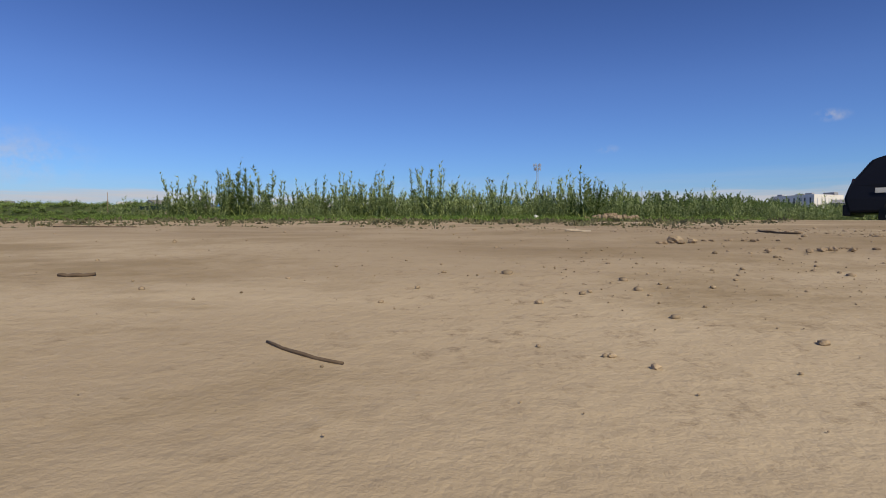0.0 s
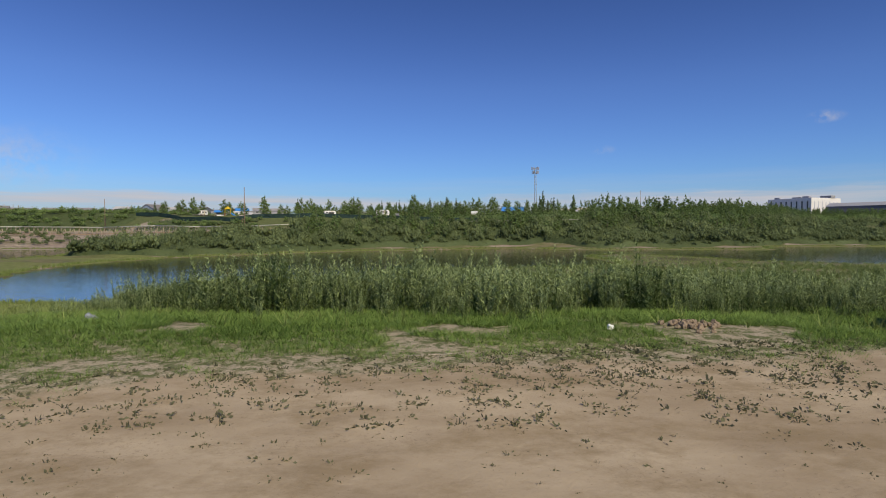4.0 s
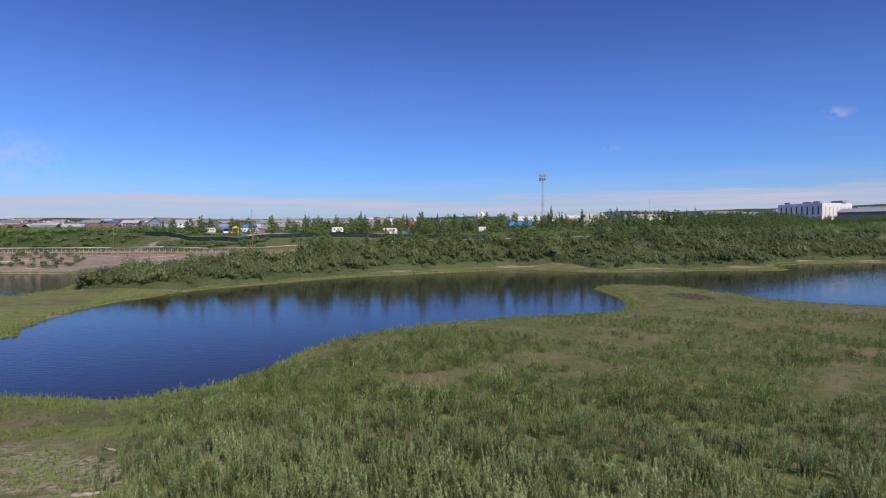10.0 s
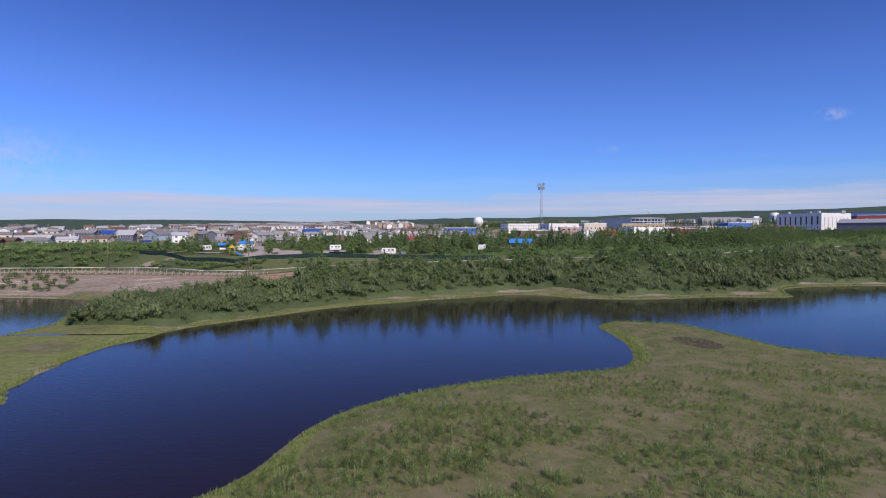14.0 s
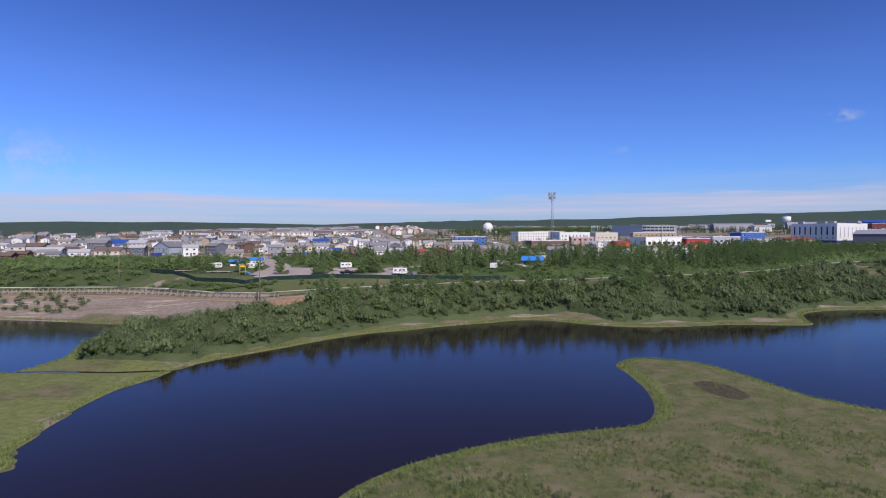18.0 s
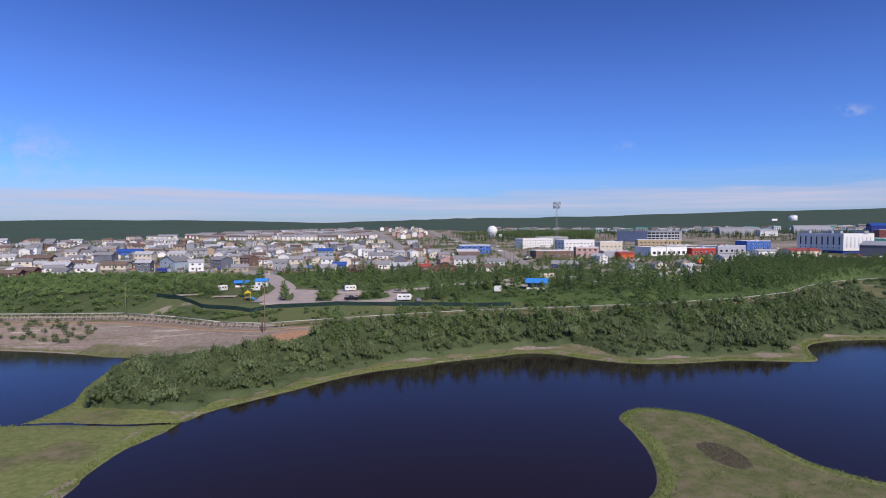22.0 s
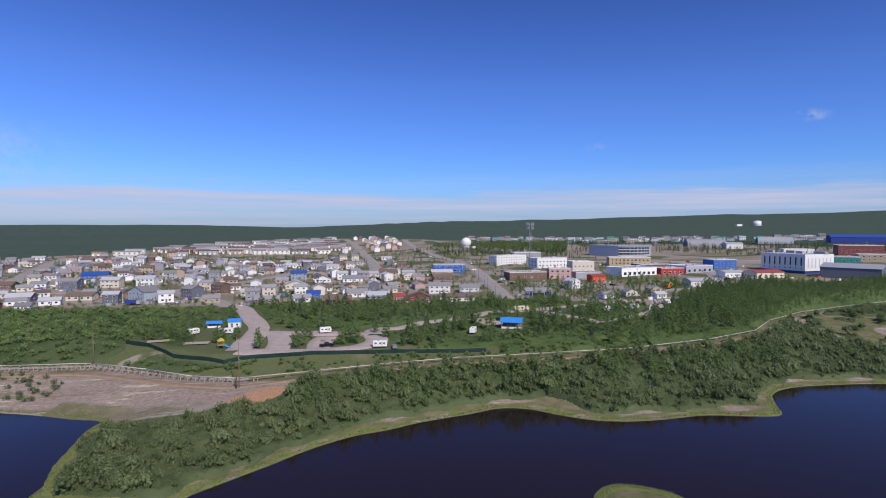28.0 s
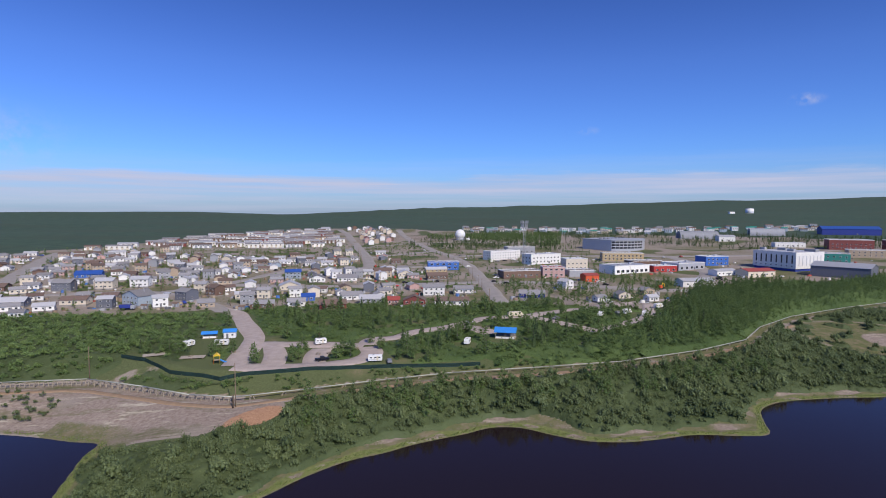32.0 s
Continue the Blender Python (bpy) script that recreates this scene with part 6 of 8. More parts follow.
for x, y, rz in ((-91, 218.5, 10), (-106.5, 222, 25)):
    th = new("timber_deck")
    th.matrix_basis = at_ground(x, y, 0.1, rz)
    for k in range(9):
        part("plank", slab("plank", 9.0, 0.42, 0.08, DRIFT), th, pose(0, -2 + k * 0.47, 0.35))
    for s in (-4, 0, 4):
        part("joist", slab("joist", 0.2, 4.4, 0.4, TIMBER), th, pose(s, -0.1, -0.05))
    tagged(th, "low pale timber deck among the bushes", "deck")

# ---------- trees ----------
birches = [broadleaf(300 + 5 * k, 6.0 + 0.7 * (k % 3), 4.6 + 0.5 * (k % 3)) for k in range(6)]
spruces = [conifer(400 + 5 * k, 7.5 + 0.8 * (k % 3), 3.0 + 0.3 * (k % 2)) for k in range(4)]
made_first = set()


def tree(kind, x, y, s):
    pool = birches if kind == "b" else spruces
    t = pool[rs.randint(len(pool))]
    if t.name in made_first:
        return plant(t, x, y, s)
    made_first.add(t.name)
    settle(t, x, y, s)
    return t


def line_clear(x, y, lines_, gap):
    best = 1e9
    for pts in lines_:
        for (ax, ay), (bx_, by_) in zip(pts, pts[1:]):
            ex_, ey_ = bx_ - ax, by_ - ay
            u = min(1, max(0, ((x - ax) * ex_ + (y - ay) * ey_) / (ex_ * ex_ + ey_ * ey_)))
            best = min(best, math.hypot(x - ax - u * ex_, y - ay - u * ey_))
    return best > gap


BUSY = [(-21, 213, 5), (-87, 238.5, 5), (-99.5, 235.5, 4), (46, 299, 6), (16, 238.5, 4), (92, 298.5, 4), (109, 306.5, 5), (116, 298.5, 5), (133, 322, 5), (34, 250, 8), (-88, 252, 5), (-96.5, 251, 5), (20, 281, 4), (-79.5, 212, 4), (-46, 239, 4), (-91, 218.5, 5), (-106.5, 222, 5)]
# the taller trees that stand clear of the rest: x, y, height
for x, y, tall in ((-110, 224, 5.6), (-103, 226, 7.3), (-100, 229, 7.6), (-84, 220, 6.6), (-78, 226, 5.7), (-66, 212.5, 7.4), (-64.5, 209.5, 6.0), (-52, 213, 7.0), (-50.5, 217, 6.4), (-36, 217, 7.2), (-34, 222, 8.3), (-31, 219, 6.6), (-50, 229, 4.0), (-20, 231, 7.0), (-11, 230, 6.5),
                   (-4, 238.5, 6.4), (4, 229, 7.6), (10, 246, 6.7), (23.5, 244, 7.2), (44.5, 252, 7.0), (45.6, 240, 10.6), (51, 244, 9.8), (61, 249, 9.2), (68, 254, 8.4), (-25, 241, 6.0)):
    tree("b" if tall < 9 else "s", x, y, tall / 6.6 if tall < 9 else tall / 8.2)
count = 0
while count < 135:
    x, y = rs.uniform(-112, 150), rs.uniform(206, 330)
    over = y - pipe_at(x)[0]
    if over < 15 or math.hypot(x, y) > 335 or x < -70 - 0.45 * (y - 215) or not line_clear(x, y, LANES, 7.0) or any(math.hypot(x - a, y - b + 3.0) < c + 4 for a, b, c in BUSY):
        continue
    dense = 0.3 if x > 60 + 0.2 * (y - 230) else (0.8 if over < 26 else 0.7)
    if rs.uniform() > dense:
        continue
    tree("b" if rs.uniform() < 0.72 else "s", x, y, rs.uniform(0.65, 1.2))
    count += 1

# the dense mixed wood east of the camp, above the pipe
def wood_tree(seed, tall, wide, heads, leaves, leaf):
    """A slim young tree of a close wood: a pointed crown of staggered leafy heads."""
    r = np.random.RandomState(seed)
    up = np.linspace(0.2, 0.93, heads)
    girth = np.interp(up, [0.1, 0.35, 0.6, 0.85, 1.0], [0.7, 1.0, 0.8, 0.42, 0.1]) * wide * 0.5
    turn = np.arange(heads) * 2.4 + r.uniform(0, 6)
    off = girth * r.uniform(0.2, 0.5, heads)
    lobes = np.stack([np.cos(turn) * off, np.sin(turn) * off, up * tall], 1)
    rad = np.stack([girth * 0.62, girth * 0.62, np.full(heads, tall * 0.62 / heads)], 1) * r.uniform(0.85, 1.2, (heads, 1)) + 0.08
    return leafy(lobes, rad, leaves, leaf, seed + 1)


WOOD = [wood_tree(600 + 3 * k, 8.0, 3.4 + 0.5 * (k % 3), 7, 250, 0.19) for k in range(8)]
FAR_WOOD = [wood_tree(680 + 3 * k, 8.0, 3.2 + 0.5 * (k % 3), 4, 62, 0.34) for k in range(6)]


def in_wood(x, y):
    over = y - np.interp(x, PIPE[:, 0], PIPE[:, 1])
    edge = np.interp(x, [60, 110, 150, 190, 240, 300, 420], [242, 275, 338, 390, 408, 408, 460])
    return (over > 3.6) & (y < edge) & (x > 62 + 0.9 * (y - 222).clip(0, 60) * 0.3) & (x < 420)


gx_, gy_ = grid_of(4.0, 60, 420, 222, 455, lambda x, y: in_wood(x, y) & ((x > 135) | (rs.uniform(0, 1, len(x)) < 0.6)), 0.5)
pick = np.arange(len(gx_))
scatter("mixed_wood", WOOD, gx_[pick], gy_[pick], rs.uniform(0.7, 1.3, len(pick)) * np.interp(gy_[pick] - np.interp(gx_[pick], PIPE[:, 0], PIPE[:, 1]), [4, 16], [0.72, 1.0]) * np.interp(np.degrees(np.arctan2(gx_[pick], gy_[pick])), [31.5, 33], [1.0, 0.7]), BIRCH, "dense green wood of young spruce and birch", "woods", -0.1 + 0.15 * wave(gx_[pick], gy_[pick], 20.0, 2.0))


def camp_green(x, y):
    over = y - np.interp(x, PIPE[:, 0], PIPE[:, 1])
    m = (over > np.where(x > 25, 4.5, 12)) & (np.hypot(x, y) < 342) & (x > -80 - 0.45 * (y - 215)) & (wave(x, y, 9.0, 7.0) + 0.4 * wave(x, y, 3.0, 2.0) > np.where(x > 25, -0.75, -0.35)) & ((x > 24) | (y > np.interp(x, [-66, -47, -29, -13, 4, 19], [198, 201.6, 205.6, 208.8, 210.8, 212.7]) + 2))
    return m & np.array([all(line_clear(a, b, [ln], w / 2 + 1.6) for ln, w in zip(LANES, LANE_W)) and all(math.hypot(a - p, b - q + 2.0) > c + 2.5 for p, q, c in BUSY) for a, b in zip(x, y)])


canopy("camp_bushes", (-112, 152, 203, 342), 1.15, camp_green, lambda x, y: np.where(x > 25, 1.3, 0.9) + 0.4 * wave(x, y, 7.0, 4.0), 2.9, 4.5, 0.2, BIRCH, "green willow bushes between the camp pitches", 41)
cx_, cy_ = grid_of(3.8, -112, 150, 205, 340, camp_green, 0.5)
scatter("camp_shrubs", SMALL_BUSH, cx_, cy_, rs.uniform(0.45, 1.05, len(cx_)) * np.where(cx_ > 25, 1.1, 0.85), BIRCH, "rounded green bushes standing about the camp", "shrubs", 0.1 * wave(cx_, cy_, 12.0, 3.0) + rs.normal(0, 0.12, len(cx_)))
canopy("wood_undergrowth", (60, 420, 222, 456), 1.5, in_wood, lambda x, y: 3.0 + 0 * x, 3.0, 4.0, 0.26, BIRCH, "dense green undergrowth of the wood", 51)
# a belt of trees between the camp and the first houses, and round its western corner
for n_, (x0, x1, y0, y1) in ((44, (-72, 40, 246, 322)), (14, (-116, -78, 214, 246)), (12, (-62, 10, 212, 244))):
    count = 0
    while count < n_:
        x, y = rs.uniform(x0, x1), rs.uniform(y0, y1)
        if line_clear(x, y, LANES, 6.5) and not any(math.hypot(x - a, y - b + 2.5) < c + 3 for a, b, c in BUSY):
            tree("b" if rs.uniform() < 0.8 else "s", x, y, rs.uniform(0.7, 1.25))
        count += 1
ax_, ay_ = spread(1500, -35, 205, 180, 320, lambda x, y: (((y - np.interp(x, PIPE[:, 0], PIPE[:, 1]) < -9) & (y - np.interp(x, PIPE[:, 0], PIPE[:, 1]) > -24) & on_bank(x, y) & (rs.uniform(0, 1, len(x)) < 0.35)) | ((y - np.interp(x, PIPE[:, 0], PIPE[:, 1]) > 6) & (y - np.interp(x, PIPE[:, 0], PIPE[:, 1]) < 16) & (x > 62) & (rs.uniform(0, 1, len(x)) < 0.6))))
scatter("pipe_side_trees", WOOD, ax_, ay_, rs.uniform(0.55, 0.95, len(ax_)), BIRCH, "slim young birches along the heating pipe", "trees", rs.normal(0, 0.1, len(ax_)))
# taller birches standing out of the thicket below the pipe
count = 0
while count < 75:
    x = rs.uniform(-40, 130)
    y = pipe_at(x)[0] - rs.uniform(10, 26)
    if lake_d(np.array([x]), np.array([y]))[0] > 7:
        tree("b", x, y, rs.uniform(0.75, 1.1))
        count += 1
# ---------- the town ----------
WALLS = {"white": mat("white_siding", (0.72, 0.71, 0.68), 0.7, vary=0.12, scale=0.8, per_thing=0.1), "cream": mat("cream_siding", (0.60, 0.53, 0.42), 0.7, vary=0.12, scale=0.8, per_thing=0.12),
         "tan": mat("tan_siding", (0.42, 0.33, 0.24), 0.75, vary=0.15, scale=0.8, per_thing=0.15), "brown": mat("brown_siding", (0.16, 0.10, 0.075), 0.75, vary=0.15, scale=0.8, per_thing=0.15),
         "maroon": mat("maroon_siding", (0.20, 0.055, 0.05), 0.7, vary=0.15, scale=0.8), "grey": mat("grey_siding", (0.30, 0.31, 0.33), 0.7, vary=0.12, scale=0.8, per_thing=0.15),
         "slate": mat("slate_siding", (0.13, 0.14, 0.17), 0.7, vary=0.12, scale=0.8, per_thing=0.15), "blue": mat("blue_siding", (0.04, 0.13, 0.42), 0.6, vary=0.12, scale=0.8),
         "skyblue": mat("pale_blue_siding", (0.30, 0.36, 0.42), 0.7, vary=0.12, scale=0.8, per_thing=0.15), "red": RED, "green": mat("green_siding", (0.03, 0.22, 0.18), 0.7, vary=0.12),
         "orange": mat("orange_siding", (0.62, 0.10, 0.035), 0.6, vary=0.1), "yellow": mat("ochre_siding", (0.42, 0.32, 0.18), 0.7, vary=0.15), "royal": mat("royal_blue_siding", (0.025, 0.045, 0.24), 0.6, vary=0.1),
         "pink": mat("dusty_pink_siding", (0.48, 0.31, 0.28), 0.75, vary=0.12, scale=0.8, per_thing=0.12), "steel": mat("ribbed_grey_steel", (0.46, 0.47, 0.50), 0.45, 0.35, vary=0.1, scale=0.5)}
ROOFS = {"grey": mat("grey_shingles", (0.25, 0.245, 0.25), 0.9, vary=0.2, scale=1.5, per_thing=0.25), "brown": mat("brown_shingles", (0.15, 0.105, 0.085), 0.9, vary=0.2, scale=1.5, per_thing=0.2),
         "white": mat("pale_metal_roof", (0.48, 0.48, 0.49), 0.55, 0.1, vary=0.1, scale=1.0, per_thing=0.1), "steel": mat("grey_metal_roof", (0.42, 0.43, 0.45), 0.5, 0.25, vary=0.1, scale=0.6),
         "red": mat("red_metal_roof", (0.33, 0.075, 0.06), 0.6, vary=0.12), "blue": mat("blue_metal_roof", (0.03, 0.09, 0.33), 0.5, vary=0.12), "tar": mat("gravelled_flat_roof", (0.26, 0.245, 0.23), 0.95, vary=0.2, scale=0.4),
         "green": mat("green_metal_roof", (0.03, 0.24, 0.19), 0.6, vary=0.12)}
FRAME_W = mat("white_frame", (0.7, 0.7, 0.68), 0.6)
STREETS = []


def street(name, pts, width):
    STREETS.append(pts)
    strip(name, pts, width, ASPHALT, 0.16, "dusty grey-brown town street", 6.0)


street("road_1", [(45, 330), (45, 392), (44, 467), (41, 540), (29, 617), (11, 679), (-19, 824), (-36, 950), (-50, 1080)], 11)
street("road_2", [(-54, 500), (-54, 541), (-62, 604), (-84, 713), (-108, 840), (-133, 977), (-164, 1090)], 12)
street("road_3", [(-150, 420), (-100, 412), (-44, 414), (10, 426), (46, 434), (89, 431), (124, 408), (155, 390), (185, 385)], 14)
street("road_4", [(-282, 366), (-300, 407), (-351, 518), (-380, 586), (-395, 625)], 14)
street("road_5", [(-330, 312), (-282, 352), (-228, 376), (-190, 388), (-150, 365), (-125, 335), (-111, 313)], 9)
street("road_6", [(-180, 382), (-160, 402), (-146, 430), (-130, 480), (-118, 510), (-54, 520), (-10, 528), (41, 540)], 9)
street("road_7", [(29, 617), (90, 640), (160, 620), (260, 605), (360, 600), (480, 640)], 12)
street("road_8", [(-250, 560), (-200, 590), (-130, 600), (-62, 604), (11, 679)], 9)
street("road_9", [(-330, 655), (-250, 690), (-150, 715), (-84, 713), (-15, 800)], 9)
street("road_10", [(-11, 790), (40, 812), (110, 800), (200, 800)], 10)
street("road_11", [(205, 420), (240, 470), (262, 560), (262, 605)], 14)
taken = []


def prism(name, side, depth, material):
    """An outline in x and z, drawn out along y."""
    bm = bmesh.new()
    a = [bm.verts.new((x, -depth / 2, z)) for x, z in side]
    b = [bm.verts.new((x, depth / 2, z)) for x, z in side]
    bm.faces.new(a)
    bm.faces.new(b[::-1])
    n = len(side)
    for k in range(n):
        bm.faces.new((a[(k + 1) % n], a[k], b[k], b[(k + 1) % n]))
    bmesh.ops.recalc_face_normals(bm, faces=bm.faces)
    return bm_mesh(bm, name, material)


panes = {}


def pane_mesh(w, h):
    """A window: pale frame standing 5 cm proud round a recessed dark pane."""
    key = (round(w, 2), round(h, 2))
    if key not in panes:
        bm = bmesh.new()
        t = 0.09
        for cx, cz, sx, sz in ((0, h - t / 2, w, t), (0, t / 2, w, t), (-w / 2 + t / 2, h / 2, t, h - 2 * t), (w / 2 - t / 2, h / 2, t, h - 2 * t)):
            bmesh.ops.create_cube(bm, size=1, matrix=Matrix.Translation((cx, -0.03, cz)) @ Matrix.Diagonal((sx, 0.1, sz, 1)))
        n0 = len(bm.faces)
        bmesh.ops.create_cube(bm, size=1, matrix=Matrix.Translation((0, -0.01, h / 2)) @ Matrix.Diagonal((w - 2 * t, 0.06, h - 2 * t, 1)))
        bm.faces.ensure_lookup_table()
        for f in bm.faces[n0:]:
            f.material_index = 1
        panes[key] = bm_mesh(bm, "window", FRAME_W, DARK_PANE)
    return panes[key]


def windows_on(th, w, d, rows, cols, sides="f", ww=1.3, wh=1.2, z0=1.0, gap=2.8):
    """Rows of windows: f front, b back, l and r the two ends."""
    for s in sides:
        span_, turn, off = {"f": (w, 0, (0, -d / 2)), "b": (w, 180, (0, d / 2)), "l": (d, -90, (-w / 2, 0)), "r": (d, 90, (w / 2, 0))}[s]
        n = cols if s in "fb" else max(1, round(cols * d / w))
        for r_ in range(rows):
            for c in range(n):
                u = ((c + 0.5) / n - 0.5) * span_ * 0.94
                m = pose(off[0], off[1], z0 + r_ * gap, 0, 0, turn) @ pose(u, -0.005, 0)
                part("window", pane_mesh(ww, wh), th, m)


house_kinds = {}


def house(x, y, rz, w=10.0, d=8.0, storeys=1, wall="white", roof="grey", ridge_across=False, label="", porch=False, name="house"):
    """A small northern timber house on a skirt with a gable roof, windows and a door."""
    far_off = math.hypot(x, y) > 500
    key = (w, d, storeys, wall, roof, ridge_across, porch, name, label, far_off)
    taken.append((x, y, max(w, d) * 0.62))
    m = at_ground(x, y, 0.15, rz)
    if key in house_kinds:
        return copy_thing(house_kinds[key], m)
    h = 0.7 + 2.55 * storeys
    th = new(name)
    th.matrix_basis = m
    W_, D_ = (d, w) if ridge_across else (w, d)
    rise = D_ * 0.20
    turn = pose(0, 0, 0, 0, 0, 90) if ridge_across else pose(0, 0, 0)
    gable = [(-D_ / 2, -1.2), (D_ / 2, -1.2), (D_ / 2, h), (0, h + rise), (-D_ / 2, h)]
    part("wall", prism("wall", gable, W_, WALLS[wall]), th, turn @ pose(0, 0, 0, 0, 0, 90))
    e = 0.45
    sl = rise / (D_ / 2)
    t = 0.16
    plate = [(0, h + rise + 0.03), (D_ / 2 + e, h - e * sl + 0.03), (D_ / 2 + e, h - e * sl + t), (0, h + rise + t + 0.02), (-D_ / 2 - e, h - e * sl + t), (-D_ / 2 - e, h - e * sl + 0.03)]
    part("roof", prism("roof", plate, W_ + 2 * e, ROOFS[roof]), th, turn @ pose(0, 0, 0, 0, 0, 90))
    part("skirt", slab("skirt", w + 0.08, d + 0.08, 1.9, ROOFS["tar"], 0, -1.3), th)
    n = max(2, round(w / 3.4))
    windows_on(th, w, d, storeys, n, "f", 1.35, 1.1, 1.5, 2.6)
    if not far_off:
        windows_on(th, w, d, 1, 1, "lr" if abs(rz) < 60 else "f", 1.1, 1.0, 1.5)
    part("door", slab("door", 0.95, 0.08, 2.0, PAINTS["grey"]), th, pose(w * 0.06 if n % 2 else w * 0.02, -d / 2 - 0.02, 0.62))
    if not far_off:
        part("stoop", slab("stoop", 1.8, 1.3, 0.16, TIMBER), th, pose(w * 0.04, -d / 2 - 0.7, 0.45))
    part("chimney", tube([(w * 0.22, d * 0.1, h), (w * 0.22, d * 0.1, h + rise + 0.9)], [0.16, 0.16], 8, METAL, "chimney"), th)
    if porch:
        part("porch_roof", slab("porch_roof", w * 0.5, 2.2, 0.14, ROOFS[roof]), th, pose(0, -d / 2 - 1.1, 2.75, 6, 0, 0))
        for s in (-1, 1):
            part("porch_post", slab("porch_post", 0.14, 0.14, 2.75, FRAME_W), th, pose(s * w * 0.23, -d / 2 - 2.0, 0))
        part("porch_deck", slab("porch_deck", w * 0.5, 2.2, 0.15, TIMBER), th, pose(0, -d / 2 - 1.1, 0.4))
    tagged(th, label or f"{ {1: 'single-storey', 2: 'two-storey'}[storeys]} {wall} timber house with a {roof} gable roof", "house", "houses of the town")
    house_kinds[key] = th
    return th


def block(label, x, y, rz, w, d, h, wall, roof="tar", rows=0, cols=0, sides="fl", ww=1.4, wh=1.3, z0=1.2, gap=3.0, gable=False, name="building", extras=True):
    """A larger flat-roofed or low-gabled building with parapet, windows and roof plant."""
    taken.append((x, y, max(w, d) * 0.6))
    th = new(name)
    th.matrix_basis = at_ground(x, y, 0.1, rz)
    if gable:
        rise = d * 0.12
        part("wall", prism("wall", [(-d / 2, -2), (d / 2, -2), (d / 2, h), (0, h + rise), (-d / 2, h)], w, WALLS[wall]), th, pose(0, 0, 0, 0, 0, 90))
        part("roof", prism("roof", [(0, h + rise + 0.04), (d / 2 + 0.5, h + 0.04 - 0.12), (d / 2 + 0.5, h + 0.14), (0, h + rise + 0.28), (-d / 2 - 0.5, h + 0.14), (-d / 2 - 0.5, h - 0.08)], w + 1.0, ROOFS[roof]), th, pose(0, 0, 0, 0, 0, 90))
    else:
        part("wall", slab("wall", w, d, h + 2.0, WALLS[wall], 0, -2.0), th)
        part("roof", slab("roof", w - 0.5, d - 0.5, 0.12, ROOFS[roof]), th, pose(0, 0, h + 0.004))
        for s in (-1, 1):
            part("parapet", slab("parapet", w + 0.1, 0.25, 0.5, FRAME_W), th, pose(0, s * d / 2, h))
            part("parapet", slab("parapet", 0.25, d - 0.3, 0.5, FRAME_W), th, pose(s * w / 2, 0, h))
        if extras:
            part("roof_unit", slab("roof_unit", 2.4, 1.8, 1.3, WALLS["steel"], 0.04), th, pose(w * 0.2, d * 0.1, h + 0.1))
            part("roof_unit", slab("roof_unit", 1.6, 1.4, 1.0, WALLS["grey"], 0.04), th, pose(-w * 0.22, -d * 0.12, h + 0.1))
    if rows:
        windows_on(th, w, d, rows, cols, sides, ww, wh, z0, gap)
    part("door", slab("door", 2.0, 0.1, 2.2, PAINTS["grey"]), th, pose(w * 0.1, -d / 2 - 0.02, 0.1))
    return tagged(th, label, "building")


# main street and public buildings
block("blue two-storey shop with white-framed windows", 15, 512, 4, 28, 12, 7.0, "blue", "blue", 2, 5, "flr", 2.6, 1.5, 1.3, 3.2, name="shop")
block("white three-storey apartment block with dark windows", 80, 596, 32, 40, 13, 8.8, "white", "tar", 3, 11, "flr", 1.3, 1.2, 1.0, 2.7, name="apartment_block")
block("pale blue and white two-storey office building", 114, 556, 26, 36, 15, 9.0, "white", "white", 2, 8, "fl", 1.6, 1.4, 1.5, 3.6, name="office_building")
block("pale pink two-storey shop with a red roof", 104, 464, -2, 18, 12, 8.0, "pink", "red", 2, 4, "f", 2.2, 1.5, 1.2, 4.2, name="shop")
block("cream two-storey commercial building with a parapet", 133, 505, 6, 20, 14, 10.0, "cream", "white", 2, 5, "fl", 1.3, 1.5, 1.5, 3.8, name="building")
block("low brown flat-roofed shop", 76, 462, 12, 32, 14, 5.5, "brown", "tar", 1, 6, "f", 2.0, 1.2, 1.4, name="shop")
block("grey workshop behind the mast", 108, 650, 8, 32, 18, 7.5, "grey", "tar", 1, 5, "f", 2.0, 1.4, 1.6, name="workshop")
block("low grey flat-roofed store", 128, 470, 4, 22, 16, 4.5, "grey", "tar", name="store")
block("bright orange gabled shop", 127, 437, 10, 11, 10, 5.0, "orange", "red", 1, 3, "f", 1.6, 1.3, 1.2, gable=True, name="shop")
block("long white shop with a grey-blue end wall", 172, 486, 22, 38, 20, 6.5, "white", "steel", 1, 7, "f", 3.0, 2.4, 0.8, name="shop")
block("low red and white store front", 206, 490, 10, 22, 14, 5.0, "red", "white", 1, 4, "f", 2.6, 1.6, 0.8, name="shop")
th_o = block("ochre and dark three-storey offices", 200, 572, -6, 41, 13, 7.8, "yellow", "tar", 2, 10, "fl", 1.8, 1.7, 1.3, 3.1, name="office_building")
block("low grey flat-roofed store by the gravel yard", 232, 504, 25, 34, 20, 5.5, "steel", "white", 1, 5, "f", 3.0, 2.2, 0.6, name="warehouse")
block("dark low workshop beside a gravel yard", 205, 528, 10, 30, 16, 5.0, "brown", "tar", name="workshop")
block("blue and white two-storey store", 272, 530, 10, 24, 16, 8.0, "blue", "white", 2, 5, "f", 1.8, 1.4, 1.2, 3.6, name="shop")
